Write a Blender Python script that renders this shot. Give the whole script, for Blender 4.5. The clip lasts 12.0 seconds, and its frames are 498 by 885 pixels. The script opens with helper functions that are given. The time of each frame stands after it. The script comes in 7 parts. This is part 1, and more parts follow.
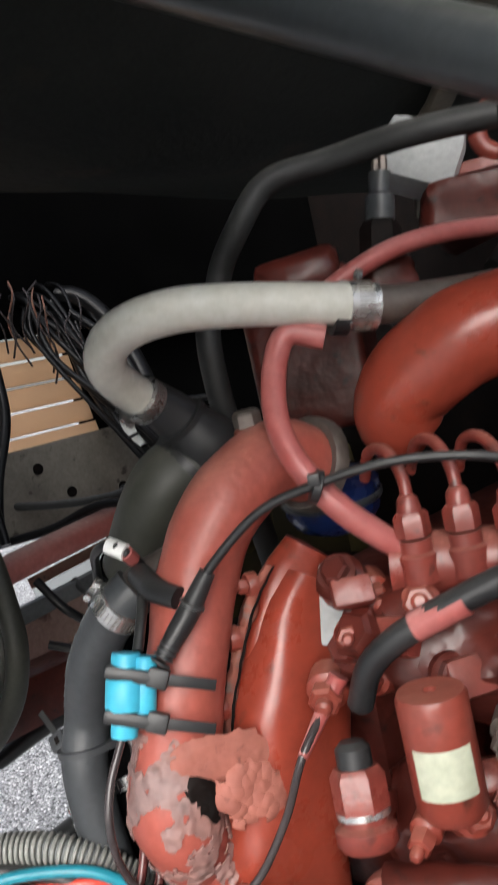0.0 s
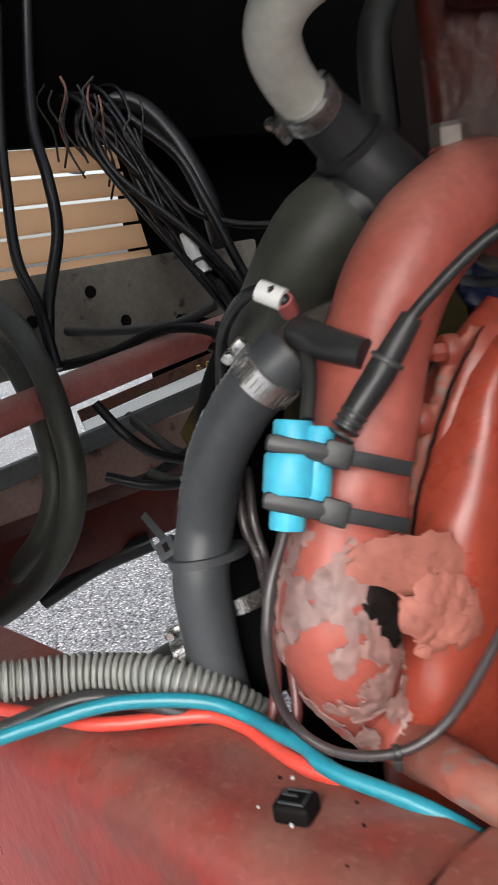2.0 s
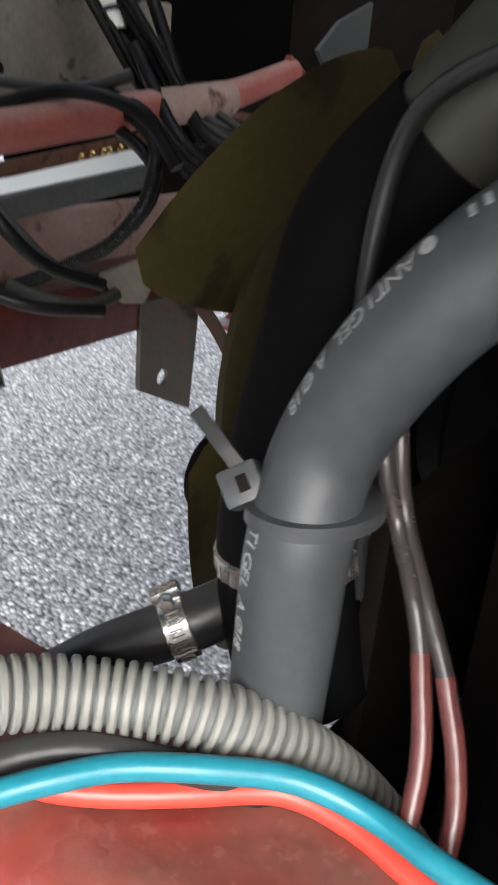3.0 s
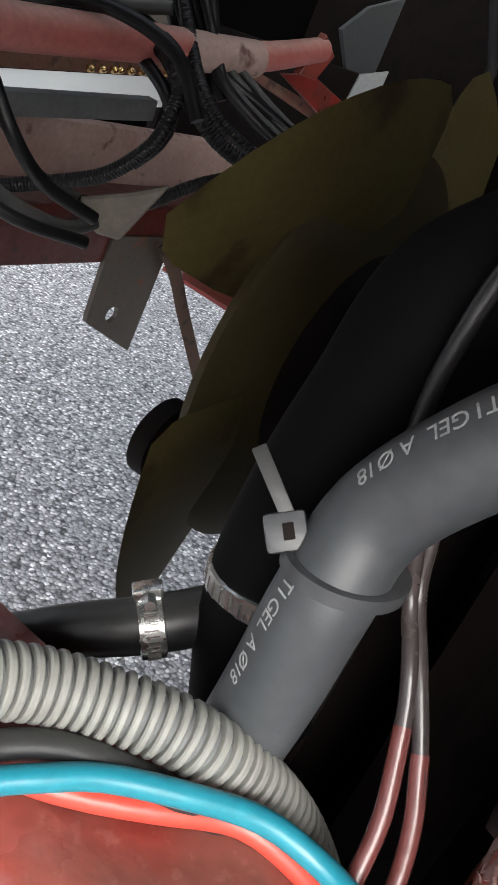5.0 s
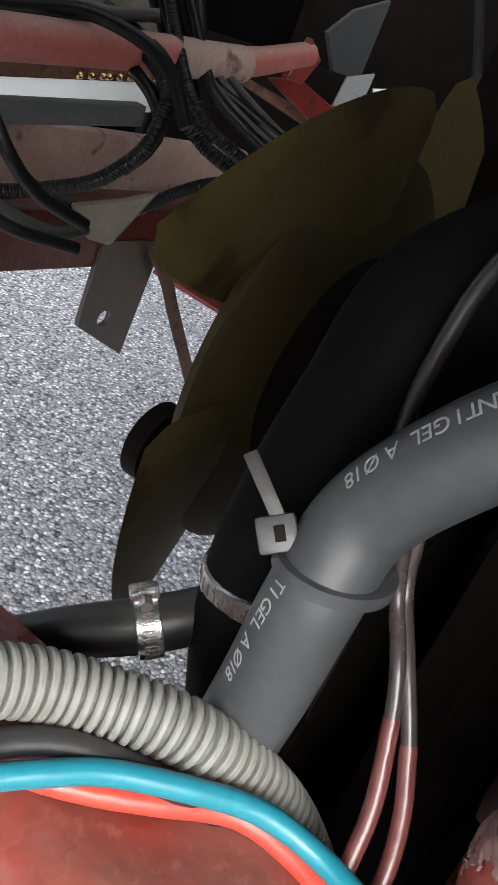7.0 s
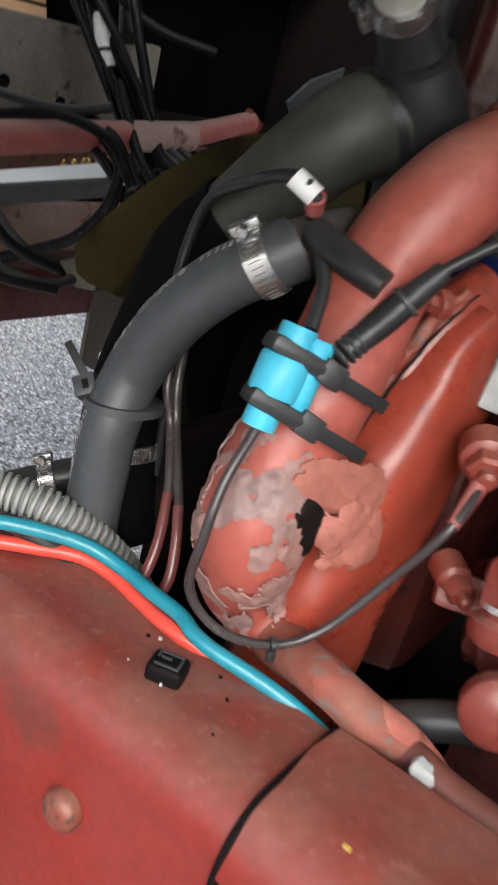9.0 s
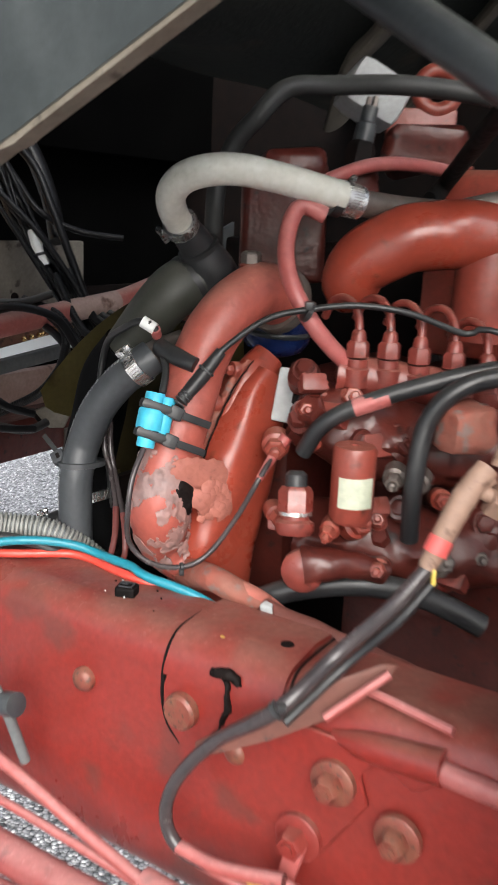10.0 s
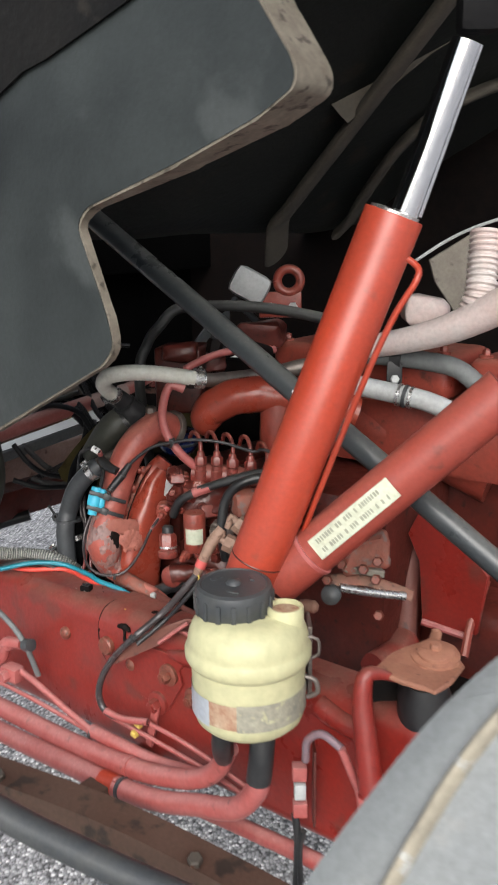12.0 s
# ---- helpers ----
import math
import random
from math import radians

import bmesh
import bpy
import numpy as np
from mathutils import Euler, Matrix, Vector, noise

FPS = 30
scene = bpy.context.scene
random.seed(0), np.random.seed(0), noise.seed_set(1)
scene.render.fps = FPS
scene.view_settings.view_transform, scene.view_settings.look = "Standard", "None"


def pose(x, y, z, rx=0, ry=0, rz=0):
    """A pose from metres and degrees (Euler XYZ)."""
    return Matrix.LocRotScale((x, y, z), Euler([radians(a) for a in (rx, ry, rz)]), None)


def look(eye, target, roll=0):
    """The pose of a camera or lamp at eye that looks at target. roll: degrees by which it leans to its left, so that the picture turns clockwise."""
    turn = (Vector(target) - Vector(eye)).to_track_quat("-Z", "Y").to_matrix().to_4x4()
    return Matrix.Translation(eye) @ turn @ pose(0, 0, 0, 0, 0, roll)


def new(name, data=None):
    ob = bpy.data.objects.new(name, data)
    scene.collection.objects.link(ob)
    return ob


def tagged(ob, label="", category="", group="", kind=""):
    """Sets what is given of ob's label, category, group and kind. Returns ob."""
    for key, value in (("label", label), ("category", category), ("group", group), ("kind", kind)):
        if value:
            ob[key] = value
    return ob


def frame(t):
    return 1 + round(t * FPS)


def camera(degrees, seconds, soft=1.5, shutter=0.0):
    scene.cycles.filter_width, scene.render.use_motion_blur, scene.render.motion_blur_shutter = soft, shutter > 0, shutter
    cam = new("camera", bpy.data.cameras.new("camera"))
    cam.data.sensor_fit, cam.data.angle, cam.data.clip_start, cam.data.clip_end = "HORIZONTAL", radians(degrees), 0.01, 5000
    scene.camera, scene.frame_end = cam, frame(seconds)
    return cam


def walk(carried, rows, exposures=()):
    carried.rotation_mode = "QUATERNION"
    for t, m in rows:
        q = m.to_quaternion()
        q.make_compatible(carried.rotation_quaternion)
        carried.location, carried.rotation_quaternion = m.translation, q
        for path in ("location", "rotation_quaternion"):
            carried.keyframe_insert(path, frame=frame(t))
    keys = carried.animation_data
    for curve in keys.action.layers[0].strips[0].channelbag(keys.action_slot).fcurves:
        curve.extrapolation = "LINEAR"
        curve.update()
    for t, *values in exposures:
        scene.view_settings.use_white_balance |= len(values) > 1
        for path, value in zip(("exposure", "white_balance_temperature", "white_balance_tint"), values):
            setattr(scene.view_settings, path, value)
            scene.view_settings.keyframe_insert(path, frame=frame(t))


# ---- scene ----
# The engine bay of a lorry with its cab tilted forward, seen from the kerb side.
cam = camera(32.0, 12.0, soft=1.5, shutter=0.35)
PATH = [
    (0, (-0.083, -0.084, 1.319), (-0.351, 1.889, 1.128), -12.5),
    (0.5, (-0.046, -0.104, 1.358), (-0.303, 1.877, 1.26), -13.8),
    (1, (-0.041, -0.104, 1.357), (-0.28, 1.869, 1.132), -13.9),
    (1.5, (-0.123, -0.066, 1.264), (-0.442, 1.869, 0.872), -11.0),
    (2, (-0.216, 0.04, 1.234), (-0.558, 1.961, 0.794), -9.7),
    (2.2, (-0.248, 0.088, 1.222), (-0.59, 2.01, 0.789), -10.1),
    (2.5, (-0.289, 0.133, 1.225), (-0.532, 2.048, 0.7), -6.6),
    (2.7, (-0.33, 0.184, 1.218), (-0.382, 2.089, 0.611), -1.0),
    (3, (-0.392, 0.293, 1.188), (-0.248, 2.109, 0.364), 4.7),
    (3.5, (-0.418, 0.316, 1.188), (-0.113, 2.084, 0.304), 14.1),
    (5.5, (-0.462, 0.308, 1.207), (-0.04, 2.056, 0.331), 23.9),
    (6, (-0.459, 0.313, 1.201), (-0.039, 2.061, 0.325), 23.5),
    (6.5, (-0.46, 0.305, 1.209), (-0.035, 2.055, 0.339), 23.4),
    (8.3, (-0.415, 0.278, 1.213), (0.045, 2.025, 0.355), 22.5),
    (8.5, (-0.393, 0.229, 1.211), (0.03, 1.989, 0.36), 22.2),
    (8.7, (-0.366, 0.15, 1.239), (-0.03, 1.936, 0.405), 19.4),
    (9, (-0.329, 0.043, 1.257), (-0.095, 1.869, 0.476), 14.8),
    (9.2, (-0.305, -0.023, 1.275), (-0.107, 1.833, 0.56), 11.2),
    (9.5, (-0.276, -0.096, 1.287), (-0.071, 1.791, 0.657), 7.7),
    (9.8, (-0.263, -0.258, 1.307), (-0.071, 1.655, 0.761), 4.2),
    (10, (-0.265, -0.378, 1.317), (-0.053, 1.545, 0.813), 2.5),
    (10.3, (-0.279, -0.518, 1.312), (0.003, 1.415, 0.846), 1.7),
    (10.5, (-0.285, -0.598, 1.328), (-0.004, 1.333, 0.888), 1.2),
    (10.7, (-0.302, -0.703, 1.342), (-0.024, 1.245, 0.96), 1.2),
    (11, (-0.255, -0.806, 1.419), (-0.047, 1.146, 1.036), -0.8),
    (11.5, (-0.152, -0.989, 1.567), (0.017, 0.962, 1.163), -1.2),
    (12, (0.02, -1.135, 1.632), (0.027, 0.804, 1.142), -0.8),
]
walk(cam, [(t, look(eye, target, roll)) for t, eye, target, roll in PATH],
     [(0.0, 0.92), (0.5, 1.05), (1.0, 0.92), (1.5, 0.5), (2.0, 0.85), (2.5, 0.98), (3.0, 1.33), (3.5, 1.58), (5.5, 1.25), (6.5, 1.25), (8.5, 1.45), (9.0, 0.9), (9.5, 0.75), (10.0, 1.1), (10.5, 1.15), (11.2, 0.88), (12.0, 0.6)])

# ---- world and light ----
world = bpy.data.worlds.new("overcast_sky")
scene.world = world
world.use_nodes = True
wn = world.node_tree
sky = wn.nodes.new("ShaderNodeTexSky")
sky.sky_type, sky.sun_disc = "NISHITA", False
sky.sun_elevation, sky.sun_rotation = radians(33), radians(184)
sky.dust_density, sky.ozone_density = 4.0, 2.0
cloud = wn.nodes.new("ShaderNodeHueSaturation")  # a hazy, nearly white sky
cloud.inputs["Saturation"].default_value = 0.35
wn.links.new(sky.outputs[0], cloud.inputs["Color"])
wn.links.new(cloud.outputs[0], wn.nodes["Background"].inputs[0])
wn.nodes["Background"].inputs[1].default_value = 0.15
sun = new("sun", bpy.data.lights.new("sun", "SUN"))
sun.data.energy, sun.data.angle, sun.data.color = 1.3, radians(50), (1.0, 0.98, 0.955)
sun.matrix_world = look((-0.2, -2.95, 2.85), (0.0, 0.0, 0.9))

# ---- the lorry's own axes: s to its rear, q from the kerb-side rail inwards, z up ----
TRUCK = Matrix.Translation((0.0651, 0.0824, 0.0)) @ Matrix.Rotation(math.atan2(-0.62, 0.785), 4, "Z")


def L(s, q, z):
    return TRUCK @ Vector((s, q, z))


# ---- materials ----
def material(name, base, second=None, rough=0.5, metal=0.0, scale=12.0, mix=0.5, bump=0.15, fine=140.0, spec=0.5,
             third=None, third_at=0.68, dust=None, dust_much=0.7, lump=0.0, spread=0.14, dust_at=(0.12, 0.54)):
    m = bpy.data.materials.new(name)
    m.use_nodes = True
    t, n = m.node_tree, m.node_tree.nodes
    b = n["Principled BSDF"]
    co = n.new("ShaderNodeTexCoord")
    big, small = n.new("ShaderNodeTexNoise"), n.new("ShaderNodeTexNoise")
    big.inputs["Scale"].default_value, small.inputs["Scale"].default_value = scale, fine
    big.inputs["Detail"].default_value, small.inputs["Detail"].default_value = 6.0, 3.0
    big.inputs["Roughness"].default_value = 0.65
    geo = n.new("ShaderNodeNewGeometry")
    for tex in (big, small):
        t.links.new(geo.outputs["Position"], tex.inputs["Vector"])
    ramp = n.new("ShaderNodeValToRGB")
    ramp.color_ramp.elements[0].position, ramp.color_ramp.elements[1].position = 0.5 - 0.3 * mix, 0.5 + 0.4 * (1 - mix) + 0.05
    ramp.color_ramp.elements[0].color = (*base, 1)
    ramp.color_ramp.elements[1].color = (*(second or [c * 0.8 for c in base]), 1)
    t.links.new(big.outputs["Fac"], ramp.inputs["Fac"])
    colour = ramp.outputs["Color"]
    if third:
        chips = n.new("ShaderNodeTexNoise")
        chips.inputs["Scale"].default_value, chips.inputs["Detail"].default_value = scale * 2.3, 8.0
        t.links.new(geo.outputs["Position"], chips.inputs["Vector"])
        step = n.new("ShaderNodeValToRGB")
        step.color_ramp.elements[0].position, step.color_ramp.elements[1].position = third_at, third_at + 0.09
        t.links.new(chips.outputs["Fac"], step.inputs["Fac"])
        blend = n.new("ShaderNodeMix")
        blend.data_type = "RGBA"
        t.links.new(step.outputs["Color"], blend.inputs["Factor"])
        t.links.new(colour, blend.inputs[6])
        blend.inputs[7].default_value = (*third, 1)
        colour = blend.outputs[2]
    if dust:
        flat = n.new("ShaderNodeSeparateXYZ")
        t.links.new(geo.outputs["Normal"], flat.inputs[0])
        lie = n.new("ShaderNodeMapRange")
        lie.inputs["From Min"].default_value, lie.inputs["From Max"].default_value = 0.35, 0.95
        lie.inputs["To Max"].default_value = dust_much
        t.links.new(flat.outputs["Z"], lie.inputs["Value"])
        cloud = n.new("ShaderNodeTexNoise")
        cloud.inputs["Scale"].default_value, cloud.inputs["Detail"].default_value = 22.0, 7.0
        t.links.new(geo.outputs["Position"], cloud.inputs["Vector"])
        thin = n.new("ShaderNodeMapRange")
        thin.inputs["From Min"].default_value, thin.inputs["From Max"].default_value = dust_at
        t.links.new(cloud.outputs["Fac"], thin.inputs["Value"])
        times = n.new("ShaderNodeMath")
        times.operation = "MULTIPLY"
        t.links.new(lie.outputs["Result"], times.inputs[0])
        t.links.new(thin.outputs["Result"], times.inputs[1])
        veil = n.new("ShaderNodeMix")
        veil.data_type = "RGBA"
        t.links.new(times.outputs[0], veil.inputs["Factor"])
        t.links.new(colour, veil.inputs[6])
        veil.inputs[7].default_value = (*dust, 1)
        colour = veil.outputs[2]
        fleck = n.new("ShaderNodeTexNoise")
        fleck.inputs["Scale"].default_value, fleck.inputs["Detail"].default_value = 170.0, 5.0
        t.links.new(geo.outputs["Position"], fleck.inputs["Vector"])
        sharp = n.new("ShaderNodeMapRange")
        sharp.inputs["From Min"].default_value, sharp.inputs["From Max"].default_value = 0.6, 0.68
        t.links.new(fleck.outputs["Fac"], sharp.inputs["Value"])
        some = n.new("ShaderNodeMath")
        some.operation = "MULTIPLY"
        sharp.inputs["To Max"].default_value = 0.4
        t.links.new(lie.outputs["Result"], some.inputs[0])
        t.links.new(sharp.outputs["Result"], some.inputs[1])
        spots = n.new("ShaderNodeMix")
        spots.data_type = "RGBA"
        t.links.new(some.outputs[0], spots.inputs["Factor"])
        t.links.new(colour, spots.inputs[6])
        spots.inputs[7].default_value = (*[min(0.6, c * 1.45 + 0.02) for c in dust], 1)
        colour = spots.outputs[2]
    grain = n.new("ShaderNodeMix")
    grain.data_type, grain.blend_type = "RGBA", "OVERLAY"
    grain.inputs["Factor"].default_value = 0.25
    t.links.new(colour, grain.inputs[6])
    t.links.new(small.outputs["Fac"], grain.inputs[7])
    t.links.new(grain.outputs[2], b.inputs["Base Color"])
    rr = n.new("ShaderNodeMapRange")
    rr.inputs["To Min"].default_value, rr.inputs["To Max"].default_value = max(0.05, rough - spread), min(1.0, rough + spread)
    t.links.new(big.outputs["Fac"], rr.inputs["Value"])
    t.links.new(rr.outputs["Result"], b.inputs["Roughness"])
    bp = n.new("ShaderNodeBump")
    bp.inputs["Strength"].default_value, bp.inputs["Distance"].default_value = bump, 0.002
    t.links.new(small.outputs["Fac"], bp.inputs["Height"])
    if lump:
        cast = n.new("ShaderNodeTexNoise")
        cast.inputs["Scale"].default_value, cast.inputs["Detail"].default_value = 55.0, 2.0
        t.links.new(geo.outputs["Position"], cast.inputs["Vector"])
        wide = n.new("ShaderNodeBump")
        wide.inputs["Strength"].default_value, wide.inputs["Distance"].default_value = lump, 0.006
        t.links.new(cast.outputs["Fac"], wide.inputs["Height"])
        t.links.new(wide.outputs["Normal"], bp.inputs["Normal"])
    t.links.new(bp.outputs["Normal"], b.inputs["Normal"])
    b.inputs["Metallic"].default_value = metal
    b.inputs["Specular IOR Level"].default_value = spec
    return m


RED = material("red_paint", (0.235, 0.042, 0.028), (0.17, 0.04, 0.028), 0.36, scale=16, mix=0.45, bump=0.12, third=(0.085, 0.022, 0.015), third_at=0.62, dust=(0.3, 0.11, 0.08), dust_much=0.75, lump=0.22, spread=0.24)
RED_RAIL = material("red_rail_paint", (0.21, 0.018, 0.013), (0.17, 0.026, 0.02), 0.33, scale=5, mix=0.4, third=(0.135, 0.03, 0.023), third_at=0.58, dust=(0.185, 0.078, 0.06), dust_much=0.88, dust_at=(0.2, 0.6), lump=0.18, spread=0.24)
RED_BRIGHT = material("bright_red_paint", (0.36, 0.043, 0.02), (0.31, 0.045, 0.025), 0.32, scale=8, bump=0.04, third=(0.2, 0.045, 0.03), third_at=0.68)
STAY_RED = material("dulled_red_paint", (0.27, 0.045, 0.03), (0.22, 0.05, 0.038), 0.42, scale=7, bump=0.06, third=(0.14, 0.035, 0.026), third_at=0.6, dust=(0.34, 0.12, 0.09), dust_much=0.6)
RED_HOSE = material("painted_red_hose", (0.3, 0.062, 0.055), (0.37, 0.12, 0.112), 0.4, scale=20, third=(0.12, 0.038, 0.034), third_at=0.66, dust=(0.46, 0.24, 0.225), dust_much=0.55)
BLACK = material("black_rubber", (0.012, 0.0125, 0.014), (0.026, 0.027, 0.028), 0.4, scale=20, dust=(0.08, 0.08, 0.075), dust_much=0.35)
HOSE_GREY = material("dusty_grey_hose", (0.047, 0.052, 0.057), (0.062, 0.067, 0.073), 0.45, scale=25)
OLIVE_HOSE = material("dusty_olive_hose", (0.035, 0.037, 0.03), (0.06, 0.062, 0.05), 0.5, scale=16, dust=(0.13, 0.13, 0.11), dust_much=0.6)
WHITE_HOSE = material("silicone_white_hose", (0.56, 0.575, 0.53), (0.47, 0.455, 0.385), 0.38, scale=14, third=(0.25, 0.22, 0.18), third_at=0.7)
GREY_HOSE = material("grey_hose", (0.1, 0.11, 0.11), (0.16, 0.17, 0.17), 0.6, scale=15)
STEEL = material("dull_steel", (0.2, 0.175, 0.16), (0.12, 0.1, 0.085), 0.45, 0.6, scale=25)
ZINC = material("bright_zinc", (0.7, 0.7, 0.69), (0.5, 0.5, 0.5), 0.27, 0.9, scale=60)
CHROME = material("chrome", (0.85, 0.86, 0.88), (0.8, 0.8, 0.82), 0.1, 1.0, scale=10, bump=0.01, spread=0.04)
CREAM = material("cream_plastic", (0.47, 0.46, 0.28), (0.44, 0.425, 0.25), 0.45, scale=3, bump=0.015, fine=60, spec=0.4)

MOUNT_TAN = material("tan_mount_dust", (0.32, 0.15, 0.095), (0.27, 0.11, 0.07), 0.65, scale=20, third=(0.15, 0.06, 0.04), third_at=0.6)
SEAM_DUST = material("beige_seam_dirt", (0.3, 0.27, 0.21), (0.2, 0.18, 0.145), 0.85, scale=24, third=(0.36, 0.36, 0.34), third_at=0.6)
RED_PIPE = material("dusty_red_pipe", (0.36, 0.082, 0.06), (0.31, 0.076, 0.057), 0.42, scale=14, third=(0.2, 0.042, 0.03), third_at=0.64, dust=(0.4, 0.18, 0.14), dust_much=0.7, lump=0.2, spread=0.2)
RED_DUSTY = material("dust_dulled_red", (0.42, 0.15, 0.13), (0.36, 0.085, 0.07), 0.5, scale=12, third=(0.17, 0.065, 0.05), third_at=0.62, dust=(0.45, 0.32, 0.27), dust_much=0.6)
BEAM_DUST = material("pale_dusty_beam", (0.42, 0.3, 0.26), (0.32, 0.2, 0.165), 0.75, scale=10, third=(0.14, 0.075, 0.06), third_at=0.62)
CABLE_GREY = material("lilac_grey_cable", (0.036, 0.032, 0.034), (0.056, 0.043, 0.043), 0.24, scale=30)
LILAC = material("lilac_cable", (0.16, 0.12, 0.14), (0.22, 0.13, 0.14), 0.4, scale=40)
RED_SLEEVE = material("dark_red_sleeve", (0.105, 0.03, 0.028), (0.15, 0.05, 0.047), 0.24, scale=40)
PRINT_FAINT = material("worn_white_print", (0.42, 0.44, 0.44), (0.2, 0.21, 0.22), 0.6, scale=300)
OLD_HOSE = material("old_dark_hose", (0.02, 0.021, 0.021), (0.035, 0.037, 0.036), 0.55, scale=18, dust=(0.15, 0.15, 0.14), dust_much=0.7)
# nearly lightless black that stands for deep shade
VOID = material("shade_black", (0.0015, 0.0015, 0.0016), (0.003, 0.003, 0.003), 0.9, scale=6, spec=0.02)
WIRE = material("black_wire", (0.005, 0.0052, 0.006), (0.011, 0.011, 0.012), 0.36, scale=30, spec=0.3)
LENS = material("white_lens_plastic", (0.9, 0.92, 0.9), (0.84, 0.86, 0.84), 0.3, scale=12, bump=0.03)
FLOOR_GREY = material("dark_cab_floor", (0.021, 0.024, 0.0225), (0.04, 0.041, 0.037), 0.6, scale=3.5, third=(0.045, 0.04, 0.033), third_at=0.6, lump=0.3, spec=0.25)
OILY_RED = material("oily_red_paint", (0.27, 0.042, 0.023), (0.22, 0.04, 0.025), 0.3, scale=18, mix=0.5, bump=0.05, third=(0.13, 0.03, 0.018), third_at=0.64, lump=0.1, spread=0.18)
GOLD_DOT = material("gold_dot_metal", (0.8, 0.55, 0.25), (0.7, 0.45, 0.2), 0.25, 0.9, scale=60)
CAP_GREY = material("dark_grey_plastic", (0.035, 0.04, 0.045), (0.06, 0.062, 0.06), 0.42, scale=30)
TIE_GREY = material("grey_nylon", (0.045, 0.048, 0.052), (0.06, 0.064, 0.07), 0.4, scale=40)
RIB_BROWN = material("dusty_rib", (0.06, 0.052, 0.041), (0.1, 0.087, 0.068), 0.8, scale=9)
PLAIN_BLACK = material("shaded_rubber", (0.002, 0.0021, 0.0024), (0.004, 0.0042, 0.0048), 0.75, scale=20, spec=0.08)
BAR_BLUE = material("blue_black_paint", (0.032, 0.038, 0.043), (0.045, 0.051, 0.053), 0.3, scale=14, dust=(0.17, 0.17, 0.15), dust_much=0.5)
CYAN = material("cyan_plastic", (0.06, 0.48, 0.66), (0.05, 0.42, 0.6), 0.4, scale=30)
BLUE_TUBE = material("blue_tube", (0.015, 0.2, 0.27), (0.02, 0.24, 0.31), 0.33, scale=30)
ORANGE_TUBE = material("orange_tube", (0.64, 0.06, 0.04), (0.58, 0.07, 0.05), 0.33, scale=30)
CONDUIT = material("pale_grey_conduit", (0.26, 0.265, 0.245), (0.19, 0.19, 0.175), 0.5, scale=22)
CAB_GREY = material("grey_cab_paint", (0.006, 0.0085, 0.0085), (0.032, 0.039, 0.038), 0.4, scale=3.2, mix=0.5, spread=0.2, third=(0.04, 0.046, 0.045), third_at=0.58)
EDGE_TAN = material("dusty_edge", (0.16, 0.14, 0.11), (0.085, 0.07, 0.052), 0.85, scale=24, third=(0.045, 0.037, 0.028), third_at=0.57)
UNDER_BLACK = material("underside_black", (0.007, 0.007, 0.0075), (0.016, 0.0155, 0.0145), 0.7, scale=5, third=(0.032, 0.029, 0.025), third_at=0.62, lump=0.4, spec=0.08)
RUST = material("rusty_steel", (0.07, 0.063, 0.054), (0.105, 0.086, 0.068), 0.5, 0.2, scale=22, third=(0.14, 0.06, 0.03), third_at=0.62)
BROWN = material("dusty_brown_beam", (0.075, 0.04, 0.027), (0.1, 0.06, 0.043), 0.75, scale=10, third=(0.03, 0.021, 0.016), third_at=0.56)
TAN = material("tan_dust", (0.2, 0.115, 0.08), (0.22, 0.075, 0.055), 0.75, scale=22, third=(0.09, 0.05, 0.04), third_at=0.55)
DUST_GREY = material("dusty_grey_panel", (0.22, 0.2, 0.165), (0.13, 0.115, 0.095), 0.8, scale=14, third=(0.06, 0.05, 0.04), third_at=0.62)
WHITE_BAR = material("white_painted_bar", (0.9, 0.91, 0.89), (0.82, 0.84, 0.82), 0.35, scale=20)
PALE = material("pale_label", (0.47, 0.5, 0.39), (0.38, 0.4, 0.3), 0.6, scale=40)
INK = material("faded_ink", (0.27, 0.28, 0.22), None, 0.7)
YELLOW = material("yellow_tape", (0.6, 0.46, 0.1), (0.5, 0.34, 0.08), 0.5, scale=90)
FILLER = material("dried_sealant", (0.22, 0.085, 0.06), (0.25, 0.055, 0.036), 0.75, scale=26, bump=0.6, fine=90, third=(0.17, 0.115, 0.1), third_at=0.55, lump=0.5)
SKIN = material("flaking_grey_skin", (0.24, 0.155, 0.145), (0.3, 0.14, 0.115), 0.55, scale=20, bump=0.3, third=(0.15, 0.09, 0.08), third_at=0.62, lump=0.2)
CRUMB = material("crumbly_tan_sealant", (0.36, 0.125, 0.092), (0.3, 0.1, 0.075), 0.7, scale=30, bump=0.4, fine=90, third=(0.17, 0.06, 0.045), third_at=0.62, lump=0.3)
FILLER_RED = material("dull_brown_red", (0.13, 0.04, 0.031), (0.16, 0.058, 0.045), 0.6, scale=16, third=(0.06, 0.025, 0.02), third_at=0.6)
PUMP_RED = material("greasy_pump_red", (0.205, 0.04, 0.03), (0.14, 0.03, 0.023), 0.32, scale=30, mix=0.5, third=(0.08, 0.022, 0.018), third_at=0.6, dust=(0.26, 0.115, 0.09), dust_much=0.6, lump=0.2, spread=0.22)
ARM_BROWN = material("brown_red_arm", (0.12, 0.045, 0.032), (0.15, 0.05, 0.035), 0.65, scale=22, third=(0.06, 0.03, 0.024), third_at=0.58)
